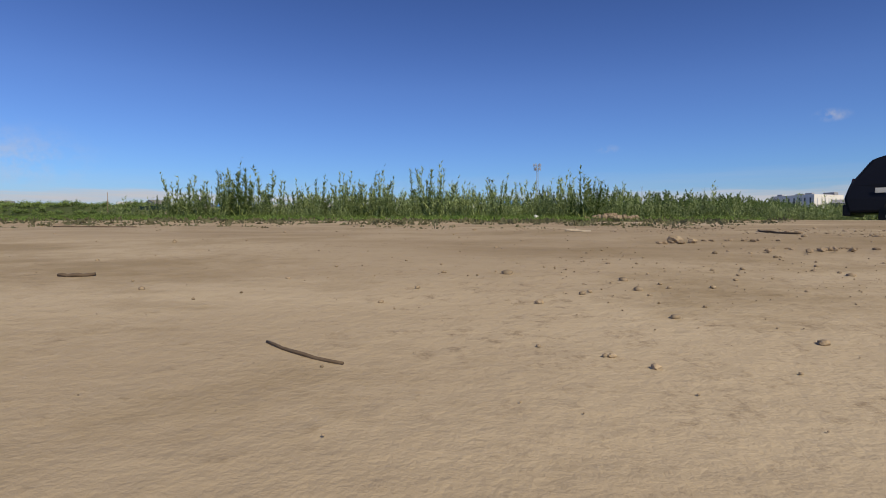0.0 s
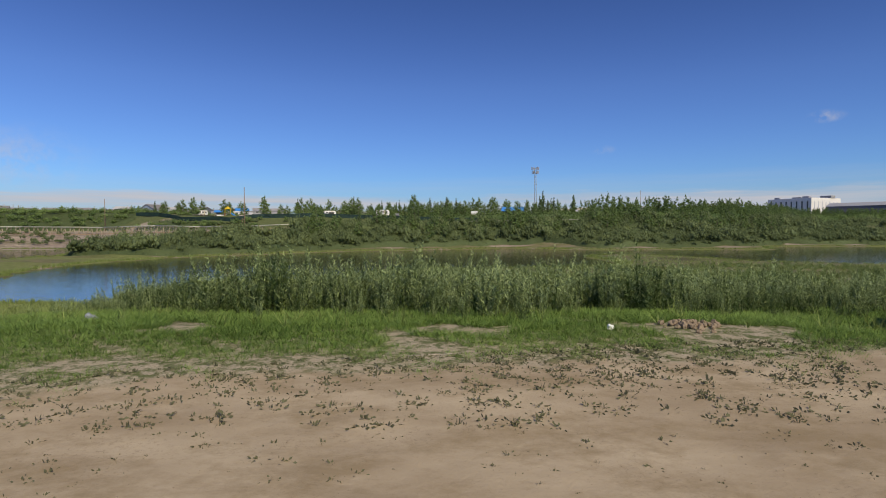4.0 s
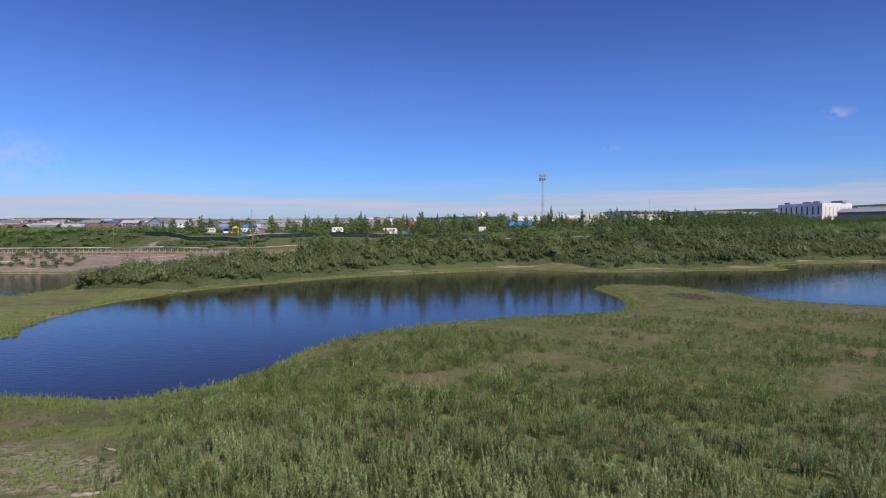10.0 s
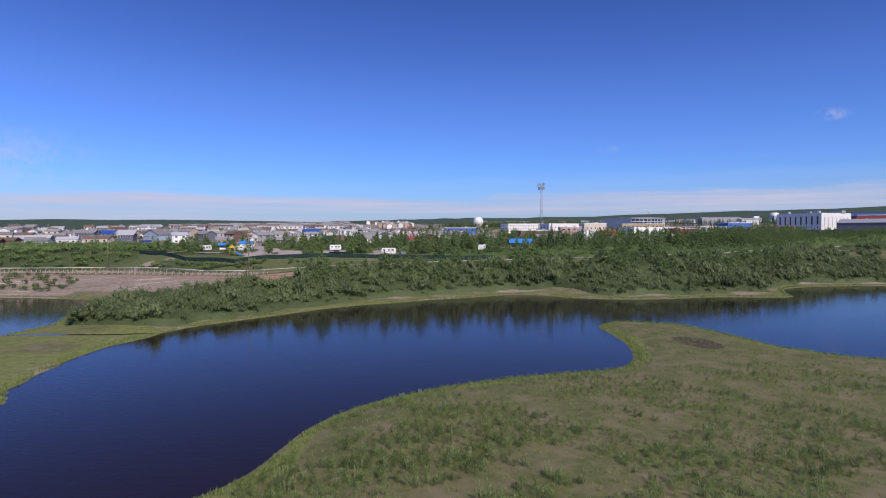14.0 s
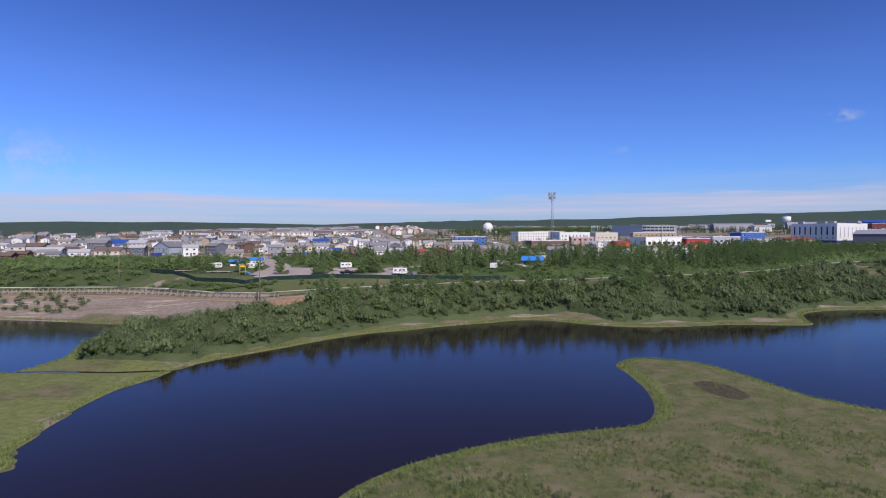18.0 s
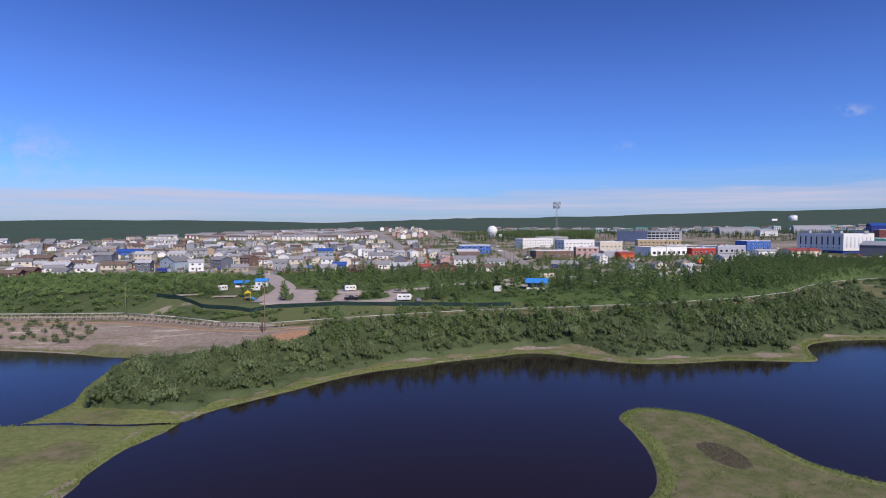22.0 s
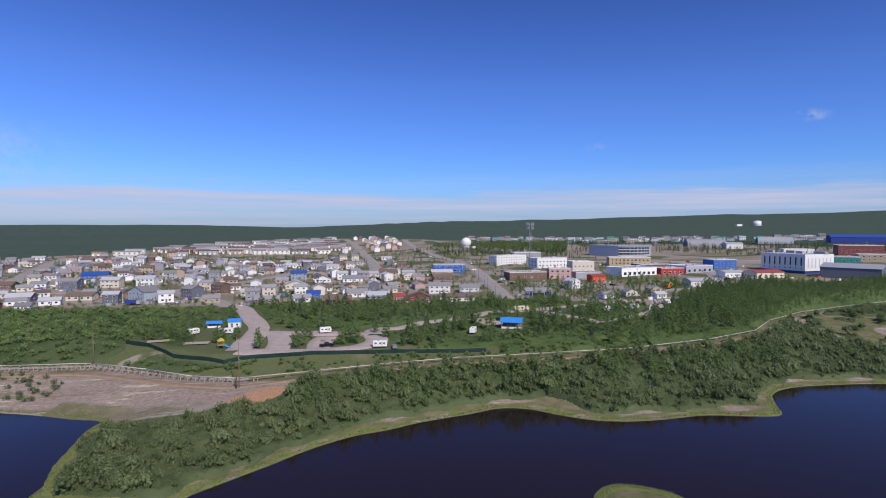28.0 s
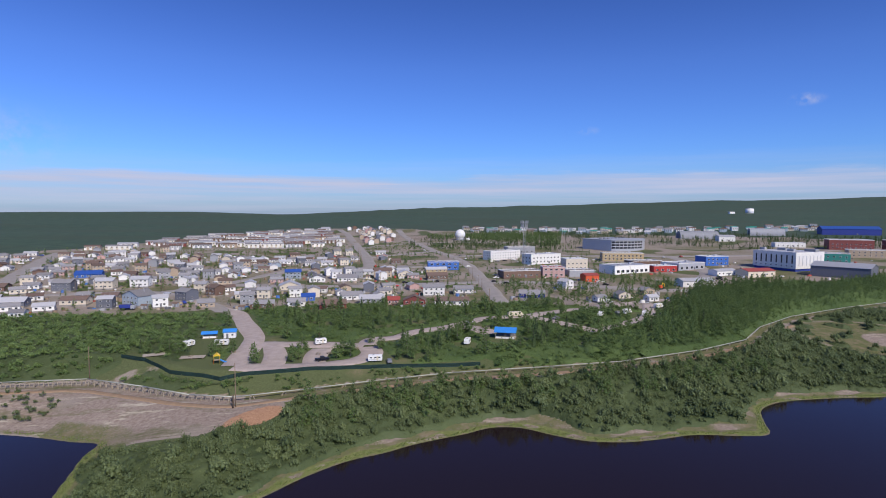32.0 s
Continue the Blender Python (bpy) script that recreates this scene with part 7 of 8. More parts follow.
block("white gabled shed on gravel", 196, 408, 5, 24, 12, 4.2, "white", "white", 1, 4, "f", 1.4, 1.2, 1.4, gable=True, name="shed")
block("low cream shop with a red gable roof", 268, 452, 12, 26, 14, 4.5, "cream", "red", 1, 5, "f", 1.6, 1.2, 1.4, gable=True, name="shop")
block("long low white store with a pale roof", 245, 460, 16, 20, 10, 4.0, "white", "white", 1, 5, "f", 1.4, 1.2, 1.2, gable=True, name="store")

# curved school building with a long glazed wall
school = new("school")
school.matrix_basis = at_ground(240, 690, 0.1, 30)
ang = [math.radians(a) for a in range(-150, 31, 10)]
outline = [(34 * math.cos(a), 24 * math.sin(a)) for a in ang] + [(30, 40), (-30, 34)]
bm = bmesh.new()
lo, hi = [bm.verts.new((x, y, -2)) for x, y in outline], [bm.verts.new((x, y, 12)) for x, y in outline]
bm.faces.new(hi)
for k in range(len(outline)):
    j = (k + 1) % len(outline)
    bm.faces.new((lo[k], lo[j], hi[j], hi[k]))
bmesh.ops.recalc_face_normals(bm, faces=bm.faces)
part("wall", bm_mesh(bm, "wall", WALLS["steel"]), school)
bm = bmesh.new()
lo, hi = [bm.verts.new((x * 1.03, y * 1.03, 12.0)) for x, y in outline], [bm.verts.new((x * 1.03, y * 1.03, 12.7)) for x, y in outline]
bm.faces.new(hi), bm.faces.new(lo[::-1])
for k in range(len(outline)):
    j = (k + 1) % len(outline)
    bm.faces.new((lo[k], lo[j], hi[j], hi[k]))
bmesh.ops.recalc_face_normals(bm, faces=bm.faces)
part("roof", bm_mesh(bm, "roof", ROOFS["steel"]), school)
for a in range(-145, -64, 9):
    q = math.radians(a)
    for z in (2.0, 5.3, 8.6):
        dx, dy = -34 * math.sin(q), 24 * math.cos(q)
        part("window", pane_mesh(4.4, 2.4), school, pose(34.05 * math.cos(q), 24.05 * math.sin(q), z, 0, 0, math.degrees(math.atan2(dy, dx))))
for k in range(7):
    part("rooflight", slab("rooflight", 3.0, 2.0, 1.1, WALLS["slate"], 0.05), school, pose(-20 + 7 * k, 14, 12.68))
tagged(school, "curved grey metal-clad school with dark glazed wall", "school")
taken.append((240, 690, 45))

# great white hall with dark vertical window slots
hall = new("clinic")
W_, D_, H_ = 41.0, 36.0, 13.0
hall.matrix_basis = at_ground(323.3, 495.3, 0.1, -69.5)
part("wall", slab("wall", W_, D_, H_ + 1, WALLS["white"], 0, 1.5), hall)
part("base", slab("base", W_ - 1.5, D_ - 1.5, 5.0, WALLS["royal"], 0, -3.0), hall)
part("roof", slab("roof", W_ - 1, D_ - 1, 0.2, ROOFS["white"]), hall, pose(0, 0, H_ + 2.504))
for k in range(8):
    part("window_slot", slab("window_slot", 1.3, 0.12, 7.0, DARK_PANE), hall, pose(-W_ / 2 + 3.4 + k * 4.9, -D_ / 2 - 0.03, 6.0))
    part("small_window", pane_mesh(1.2, 1.2), hall, pose(-W_ / 2 + 3.4 + k * 4.9, -D_ / 2 - 0.02, 3.2))
for k in range(7):
    part("rib", slab("rib", 0.12, 0.9, 8.5, WALLS["steel"]), hall, pose(W_ / 2 + 0.03, -D_ / 2 + 4 + k * 4.6, 4.0))
for x, y, s in ((-8, 4, 4.0), (6, -4, 3.0), (16, 8, 5.0), (-20, -6, 2.5)):
    part("roof_unit", slab("roof_unit", s * 2, s, 2.2, WALLS["grey"], 0.08), hall, pose(x, y, H_ + 2.6))
tagged(hall, "great white hall with dark window slots and blue base", "hall")
taken.append((323, 505, 40))
block("dark ribbed warehouse with a pale low gable roof", 333, 440, -50, 40, 24, 8.2, "slate", "steel", 0, 0, gable=True, name="warehouse")
block("green two-storey office behind the hall", 392, 532, -30, 26, 16, 8.5, "green", "tar", 2, 5, "f", 1.8, 1.4, 1.2, 3.6, name="office_building")
block("long low brown school wing", 470, 560, -25, 70, 16, 7.0, "tan", "tar", 2, 14, "f", 1.6, 1.3, 1.2, 3.2, name="school_wing")
block("dark red block with a flat roof", 498, 650, -24, 44, 24, 11.0, "maroon", "white", 2, 9, "f", 1.8, 1.6, 1.4, 3.8, name="building")
block("dark red and white gabled building", 540, 625, -24, 30, 20, 11.0, "maroon", "white", 2, 6, "fl", 1.8, 1.6, 1.4, 3.8, name="building")
block("low white store with a flat roof", 452, 690, -15, 34, 14, 5.0, "white", "white", 1, 6, "f", name="store")
block("large blue steel shed with a pale blue roof", 690, 900, -24, 80, 36, 9.0, "royal", "blue", 0, 0, gable=True, name="warehouse")
block("low teal steel shed behind the town", 800, 890, -24, 60, 24, 7.0, "green", "green", 0, 0, gable=True, name="warehouse")


def hangar(label, x, y, rz, w, d, h):
    th = new("hangar")
    th.matrix_basis = at_ground(x, y, 0.1, rz)
    arc = [(d / 2 * math.cos(math.radians(a)), h * math.sin(math.radians(a)) ** 0.8) for a in range(0, 181, 12)]
    part("shell", prism("shell", [(d / 2, -2)] + arc + [(-d / 2, -2)], w, WALLS["grey"]), th, pose(0, 0, 0, 0, 0, 90), "grey ribbed steel shell")
    part("front_door", slab("front_door", 0.3, d * 0.5, h * 0.62, WALLS["slate"]), th, pose(-w / 2 - 0.05, 0, 0))
    for k in range(6):
        part("rib", prism("rib", [(p * 1.012, q * 1.012) for p, q in arc] + [(p * 0.99, q * 0.99) for p, q in arc[::-1]], 0.35, WALLS["grey"]), th, pose(-w / 2 + 3 + k * (w - 6) / 5, 0, 0, 0, 0, 90))
    taken.append((x, y, w * 0.6))
    return tagged(th, label, "hangar")


hangar("arched steel hangar with a grey ribbed shell", 415, 850, -8, 56, 26, 11)
block("small white lean-to beside the hangar", 426, 790, -8, 22, 14, 7, "white", "white", 1, 3, "f", gable=True, name="shed")
hangar("smaller arched steel hangar", 553, 900, -20, 50, 24, 11)

# radome on its mound
dome = new("radome")
dome.matrix_basis = at_ground(52.6, 851, 0)
bm = bmesh.new()
bmesh.ops.create_icosphere(bm, subdivisions=3, radius=7.6)
bmesh.ops.bisect_plane(bm, geom=bm.verts[:] + bm.edges[:] + bm.faces[:], plane_co=(0, 0, -5.2), plane_no=(0, 0, -1), clear_outer=True)
part("shell", bm_mesh(bm, "shell", FRAME_W), dome, pose(0, 0, 8.7), "white faceted globe shell")
part("base", tube([(0, 0, -1), (0, 0, 3.6)], [6.4, 5.9], 24, WALLS["grey"], "base"), dome)
part("hut", slab("hut", 5, 4, 3.4, WALLS["white"], 0.05), dome, pose(12, 0, 0))
tagged(dome, "white globe radome on a grey base", "radome")
taken.append((52.6, 851, 16))

# lattice mast
STEEL = mat("galvanised_steel", (0.30, 0.31, 0.33), 0.5, 0.6, vary=0.15)
mast = new("radio_mast")
mast.matrix_basis = at_ground(83, 480, 0)
top = 59.8 - float(zed(83, 480)[0])
for k in range(3):
    a = math.radians(120 * k)
    part("leg", tube([(1.5 * math.cos(a), 1.5 * math.sin(a), -0.3), (0.8 * math.cos(a), 0.8 * math.sin(a), top)], [0.11, 0.08], 6, STEEL, "leg"), mast)
for k in range(22):
    z0, z1 = top * k / 22, top * (k + 1) / 22
    r0_, r1_ = 1.5 - 0.7 * k / 22, 1.5 - 0.7 * (k + 1) / 22
    bits = []
    for j in range(3):
        a, b = math.radians(120 * j), math.radians(120 * j + 120)
        bits.append(tube([(r0_ * math.cos(a), r0_ * math.sin(a), z0), (r1_ * math.cos(b), r1_ * math.sin(b), z1)], [0.05, 0.05], 4, STEEL))
        bits.append(tube([(r1_ * math.cos(a), r1_ * math.sin(a), z1), (r1_ * math.cos(b), r1_ * math.sin(b), z1)], [0.05, 0.05], 4, STEEL))
    for bit in bits:
        part("brace", bit, mast)
for z, rad in ((top - 0.8, 3.0), (top - 4.0, 2.6)):
    for j in range(6):
        a = math.radians(60 * j)
        part("antenna", slab("antenna", 0.6, 0.45, 2.6, WALLS["grey"], 0.03), mast, pose(rad * math.cos(a), rad * math.sin(a), z - 1.0, 0, 0, 60 * j))
    part("headframe", tube([(rad * math.cos(math.radians(20 * j)), rad * math.sin(math.radians(20 * j)), z) for j in range(19)], [0.07] * 19, 5, STEEL, "headframe"), mast)
tagged(mast, "tall grey lattice radio mast with panel antennas", "mast")
taken.append((83, 480, 4))

# water tank on the hill
tank = new("water_tank")
tank.matrix_basis = at_ground(1236.0, 2112.0, -0.5)
part("drum", tube([(0, 0, -3), (0, 0, 17.0)], [14.5, 14.5], 24, FRAME_W, "drum"), tank)
part("cap", tube([(0, 0, 17.0), (0, 0, 20.0)], [14.5, 4.0], 24, WALLS["steel"], "cap"), tank)
part("plinth", tube([(0, 0, -4), (0, 0, 0.6)], [16.0, 16.0], 20, WALLS["grey"], "plinth"), tank)
part("pump_house", slab("pump_house", 20.0, 14.0, 7.5, WALLS["white"], 0, -2), tank, pose(-70.0, 0, 0))
tagged(tank, "white water tank on the wooded hill", "tank")

# houses along the edge of the camp and the first streets
house(98, 397, 35, 8, 8, 2, "white", "white", True, "white two-storey gable house with small windows", name="house")
house(67, 361, -8, 16, 9, 1, "royal", "grey", False, "royal blue long house with a grey roof", True)
house(-55, 327, 12, 15, 10, 1, "maroon", "brown", False, "dark maroon timber house with a porch", True)
house(-48, 356, 15, 13, 10, 1, "white", "grey", False, "white bungalow with a grey roof")
house(-74, 352, 12, 8, 8, 1, "blue", "blue", False, "small house under bright blue sheeting")
house(-170, 338, -30, 15, 11, 2, "skyblue", "grey", True, "pale blue house with a glazed gable front")
house(-148, 352, -30, 10, 9, 2, "slate", "grey", False, "dark grey two-storey house")
house(-138, 372, -30, 9, 8, 2, "brown", "brown", False, "dark brown two-storey house")
house(-205, 336, 8, 14, 9, 1, "cream", "brown", False, "cream and brown bungalow with a carport")
house(-236, 330, 14, 13, 10, 1, "slate", "white", False, "dark house with a pale metal roof")
house(-262, 305, 14, 12, 10, 1, "tan", "brown", False, "tan bungalow near the scrub")
house(-292, 318, 20, 14, 10, 1, "grey", "grey", False, "grey bungalow with a low roof")
house(-244, 388, 6, 12, 9, 2, "slate", "grey", False, "slate-grey two-storey house in a row")
house(-222, 398, 6, 12, 9, 2, "cream", "white", False, "cream two-storey house in a row")
house(-203, 408, 6, 12, 9, 2, "white", "white", False, "white two-storey house in a row")
house(-285, 380, 10, 18, 10, 1, "brown", "brown", False, "long brown house with a low roof")
house(-262, 448, 18, 18, 12, 1, "blue", "blue", False, "long low town house with a blue roof")
house(-96, 398, 14, 14, 12, 1, "cream", "white", True, "cream house with a wide pale roof")
house(-128, 330, 20, 9, 8, 1, "tan", "grey", False, "small tan bungalow behind the camp")
house(-95, 327, 12, 13, 8, 1, "brown", "grey", False, "low brown bungalow with outbuildings")
house(-77, 333, 12, 10, 8, 1, "white", "grey", False, "white bungalow with a glazed porch", True)
house(-34, 344, 5, 14, 9, 1, "grey", "white", False, "low grey bungalow with a pale roof")
house(-21, 339, 3, 8, 8, 1, "pink", "red", False, "small dusty pink house with a red roof")
house(-8, 338, 0, 13, 9, 1, "maroon", "brown", True, "maroon gable house with white trim")
house(4, 374, 2, 14, 9, 2, "white", "grey", False, "white two-storey house with a grey roof")
house(14, 336, 0, 20, 9, 1, "white", "brown", False, "long white bungalow with a brown roof")
house(24, 380, 2, 13, 9, 1, "white", "grey", False, "white bungalow beside the street")
house(-36, 462, 8, 14, 10, 2, "tan", "brown", False, "tan two-storey house above the street")
house(-18, 466, 8, 12, 10, 1, "cream", "white", True, "cream gable house above the street")
house(8, 452, 8, 16, 10, 1, "brown", "brown", False, "dark brown bungalow with white trim")
house(8, 490, 8, 18, 9, 1, "yellow", "white", False, "ochre long house with a pale roof")
house(-62, 440, 10, 15, 11, 1, "white", "grey", False, "white house with a long grey roof")
house(-84, 436, 10, 12, 10, 1, "white", "grey", True, "white gable house by the street")
house(-106, 452, 12, 12, 9, 2, "skyblue", "blue", False, "pale blue two-storey house")
house(124, 356, 10, 8, 7, 1, "cream", "grey", True, "small cream house among bushes")
house(146, 372, 12, 8, 7, 1, "tan", "grey", True, "small tan house among bushes")
house(160, 352, 30, 7, 6, 1, "yellow", "brown", True, "small ochre cabin at the wood's edge")
house(106, 345, 20, 7, 6, 1, "white", "grey", False, "small white cabin among bushes")
house(138, 344, 15, 7, 6, 1, "white", "white", False, "small white cabin beside a lane")
lorry = new("dump_truck")
lorry.matrix_basis = at_ground(-168, 321, 0.1, 4)
part("cab", profile_body("cab", [(2.0, 0.7), (4.0, 0.7), (4.1, 1.6), (3.6, 2.6), (2.0, 2.7)], 2.3, 0.2, PAINTS["silver"], 0.06), lorry)
part("bed", profile_body("bed", [(-4.0, 1.2), (1.8, 1.2), (1.9, 3.0), (-4.2, 2.9)], 2.5, 0.0, WALLS["royal"], 0.05), lorry, label="deep blue tipping bed")
part("chassis", slab("chassis", 7.6, 1.0, 0.35, TRIM, 0, 0.6), lorry)
for s in (-1, 1):
    for wx_ in (-2.8, -1.6, 3.0):
        part("wheel", tube([(0, -0.16, 0), (0, 0.16, 0)], [0.5, 0.5], 12, RUBBER, "wheel"), lorry, pose(wx_, s * 1.05, 0.5))
tagged(lorry, "blue dump truck parked by the scrub", "truck")
digger = new("excavator")
digger.matrix_basis = at_ground(164, 392, 0.1, 30)
part("cab", slab("cab", 2.4, 2.2, 1.8, WALLS["orange"], 0.08, 1.1), digger)
part("boom", tube([(0.8, 0, 1.8), (3.0, 0, 4.6), (4.8, 0, 3.4)], [0.28, 0.26, 0.2], 6, YELLOW, "boom"), digger)
part("arm", tube([(4.8, 0, 3.4), (4.4, 0, 1.2)], [0.2, 0.16], 6, YELLOW, "arm"), digger)
part("bucket", lump("bucket", 0.6, TRIM, 3, 0.8, 0.2, 2), digger, pose(4.3, 0, 0.9))
for s in (-1, 1):
    part("crawler", slab("crawler", 3.4, 0.5, 0.8, TRIM, 0.15), digger, pose(0, s * 1.0, 0.1))
tagged(digger, "yellow and orange excavator at the wood's edge", "excavator")

# the rest of the streets: rows of houses between the roads
KINDS = [(9, 7, 1, "white", "grey"), (8, 7, 1, "white", "brown"), (8, 7, 2, "grey", "grey"), (9, 7, 1, "tan", "brown"), (9, 7, 1, "cream", "grey"), (8, 7, 1, "white", "grey"), (10, 7, 1, "white", "white"), (8, 7, 2, "white", "grey"), (8, 7, 2, "cream", "grey"), (9, 8, 1, "brown", "brown"),
         (9, 7, 1, "pink", "grey"), (10, 7, 1, "white", "white"), (8, 7, 2, "slate", "white"), (9, 7, 1, "slate", "grey"), (8, 7, 1, "skyblue", "grey"), (9, 7, 2, "tan", "brown"), (10, 7, 1, "maroon", "brown"), (11, 7, 1, "white", "white"), (7, 6, 1, "white", "grey"), (8, 7, 2, "white", "white"), (9, 7, 1, "cream", "white")]


def edge_of_town(az):
    return float(np.interp(az, [-45, -38, -28, -20, -10, -3], [700, 725, 800, 950, 1110, 1110]))


def free(x, y, r):
    return all(math.hypot(x - a, y - b) > r + c for a, b, c in taken)


made = 0
rowdir = Vector((0.975, 0.22))
updir = Vector((-0.22, 0.975))
for j in range(-4, 46):
    for i in range(-52, 24):
        p = Vector((0, 330)) + updir * (j * 17.0 + (i % 2) * 2.5 + rs.uniform(-2.5, 2.5)) + rowdir * (i * 15.5 + (j % 3) * 3 + rs.uniform(-3, 3))
        x, y = p.x, p.y
        r, az = math.hypot(x, y), math.degrees(math.atan2(x, y))
        if az < -39.5 or az > -2.2 + (2.6 if r < 500 else 0) or r > edge_of_town(az) - 12 or r < 352 + max(0, -az - 20) * 0.5 or r > (640 if az > -24 else 715) or (az > -4 and r > 560):
            continue
        if not free(x, y, 6.5) or not line_clear(x, y, STREETS, 12):
            continue
        if rs.uniform() < 0.14:
            continue
        w, d, st, wl_, rf = KINDS[rs.randint(len(KINDS))]
        house(x, y, 13 + rs.uniform(-14, 14) + (90 if rs.uniform() < 0.35 else 0) + (8 if az < -25 else 0), w, d, st, wl_, rf)
        made += 1


def terrace(x, y, rz, n, wall, roof):
    """A row of joined two-storey houses."""
    key = ("terrace", n, wall, roof)
    taken.append((x, y, n * 2.6))
    m = at_ground(x, y, 0.1, rz)
    if key in house_kinds:
        return copy_thing(house_kinds[key], m)
    th = new("terrace_house")
    th.matrix_basis = m
    w = 5.4 * n
    part("wall", prism("wall", [(-3.6, -2), (3.6, -2), (3.6, 4.6), (0, 5.8), (-3.6, 4.6)], w, WALLS[wall]), th, pose(0, 0, 0, 0, 0, 90))
    part("roof", prism("roof", [(0, 5.84), (4, 4.5), (4, 4.7), (0, 6.0), (-4, 4.7), (-4, 4.5)], w + 0.8, ROOFS[roof]), th, pose(0, 0, 0, 0, 0, 90))
    for k in range(n):
        u = (k - (n - 1) / 2) * 5.4
        part("bay", slab("bay", 2.3, 1.2, 4.0, WALLS["white" if wall != "white" else "cream"]), th, pose(u - 1.2, -3.9, 0))
        for dz in (2.6,):
            part("window", pane_mesh(1.7, 1.3), th, pose(u - 1.2, -4.52, dz))
    tagged(th, f"row of joined {wall} two-storey houses with {roof} roof", "terrace", "terraces at the far edge of town")
    house_kinds[key] = th
    return th


TKINDS = [(5, "white", "grey"), (4, "cream", "grey"), (4, "white", "steel"), (4, "maroon", "grey"), (3, "white", "grey"), (4, "grey", "brown"), (3, "tan", "brown"), (3, "brown", "grey")]
for j in range(0, 24):
    for i in range(-30, 12):
        p = Vector((-250, 690)) + updir * (j * 17) + rowdir * (i * 27 + (j % 2) * 9 + rs.uniform(-3, 3))
        r, az = math.hypot(p.x, p.y), math.degrees(math.atan2(p.x, p.y))
        if az < -39 or az > -2.6 or r > edge_of_town(az) - 10 or r < (655 if az > -24 else 728) or (az > -9 and r < 740):
            continue
        if free(p.x, p.y, 9) and line_clear(p.x, p.y, STREETS, 14 if az > -12 else 9) and rs.uniform() > 0.12:
            n, wl_, rf = TKINDS[rs.randint(len(TKINDS))]
            if az > -9:
                w, d, st, wl_, rf = KINDS[rs.randint(len(KINDS))]
                house(p.x, p.y, -78, w, d, 2, wl_, rf)
            else:
                terrace(p.x, p.y, 13, n, wl_, rf)

# small houses far beyond the school, towards the hills: too many and too far to pick apart
far_v, far_f, far_n = {}, {}, {}
for k in range(240):
    az = rs.uniform(4.0, 36)
    r = rs.uniform(1010, 1160) + max(0, az - 20) * 14
    x, y = r * math.sin(math.radians(az)), r * math.cos(math.radians(az))
    if not free(x, y, 9):
        continue
    taken.append((x, y, 8))
    w, d, h, rise = rs.uniform(9, 13), rs.uniform(8, 9), rs.choice([3.4, 5.8]), 1.8
    box = np.array([(-w / 2, -d / 2, -2), (w / 2, -d / 2, -2), (w / 2, d / 2, -2), (-w / 2, d / 2, -2), (-w / 2, -d / 2, h), (w / 2, -d / 2, h), (w / 2, d / 2, h), (-w / 2, d / 2, h)])
    cap = np.array([(-w / 2 - .4, -d / 2 - .4, h - .1), (w / 2 + .4, -d / 2 - .4, h - .1), (w / 2 + .4, d / 2 + .4, h - .1), (-w / 2 - .4, d / 2 + .4, h - .1), (-w / 2 - .4, 0, h + rise), (w / 2 + .4, 0, h + rise)])
    holes = np.concatenate([[(u - .7, -d / 2 - .05, z), (u + .7, -d / 2 - .05, z), (u + .7, -d / 2 - .05, z + 1.2), (u - .7, -d / 2 - .05, z + 1.2)] for u in (-w * .3, 0, w * .3) for z in ((1.2, 3.8) if h > 4 else (1.2,))])
    for key, v, f in (("far_house_walls_" + rs.choice(["white", "cream", "skyblue"]), box, [(0, 1, 5, 4), (1, 2, 6, 5), (2, 3, 7, 6), (3, 0, 4, 7)]), ("far_house_roofs_" + rs.choice(["grey", "white", "brown", "grey", "green"]), cap, [(0, 1, 5, 4), (2, 3, 4, 5), (0, 4, 3, 3), (1, 2, 5, 5)]), ("far_house_windows", holes, [tuple(range(q, q + 4)) for q in range(0, len(holes), 4)])):
        n0 = far_n.get(key, 0)
        far_v.setdefault(key, []).append(turned(v, math.radians(rs.uniform(-1, 1) + az * -0.6)) + (x, y, float(zed(x, y)[0])))
        far_f.setdefault(key, []).extend([tuple(q + n0 for q in g) for g in f])
        far_n[key] = n0 + len(v)
far_row = new("far_houses")
for key in far_v:
    me = bpy.data.meshes.new(key)
    me.from_pydata(np.concatenate(far_v[key]).tolist(), [], [tuple(dict.fromkeys(g)) for g in far_f[key]])
    me.materials.append(DARK_PANE if "windows" in key else (WALLS if "walls" in key else ROOFS)[key.split("_")[-1]])
    ob = part({"w": "walls", "r": "roofs"}.get(key.split("_")[2][0], "walls") if "windows" not in key else "windows", me, far_row)
    tagged(ob, kind="stuff")
tagged(far_row, "distant small pale houses at the foot of the hills", "houses", kind="stuff")

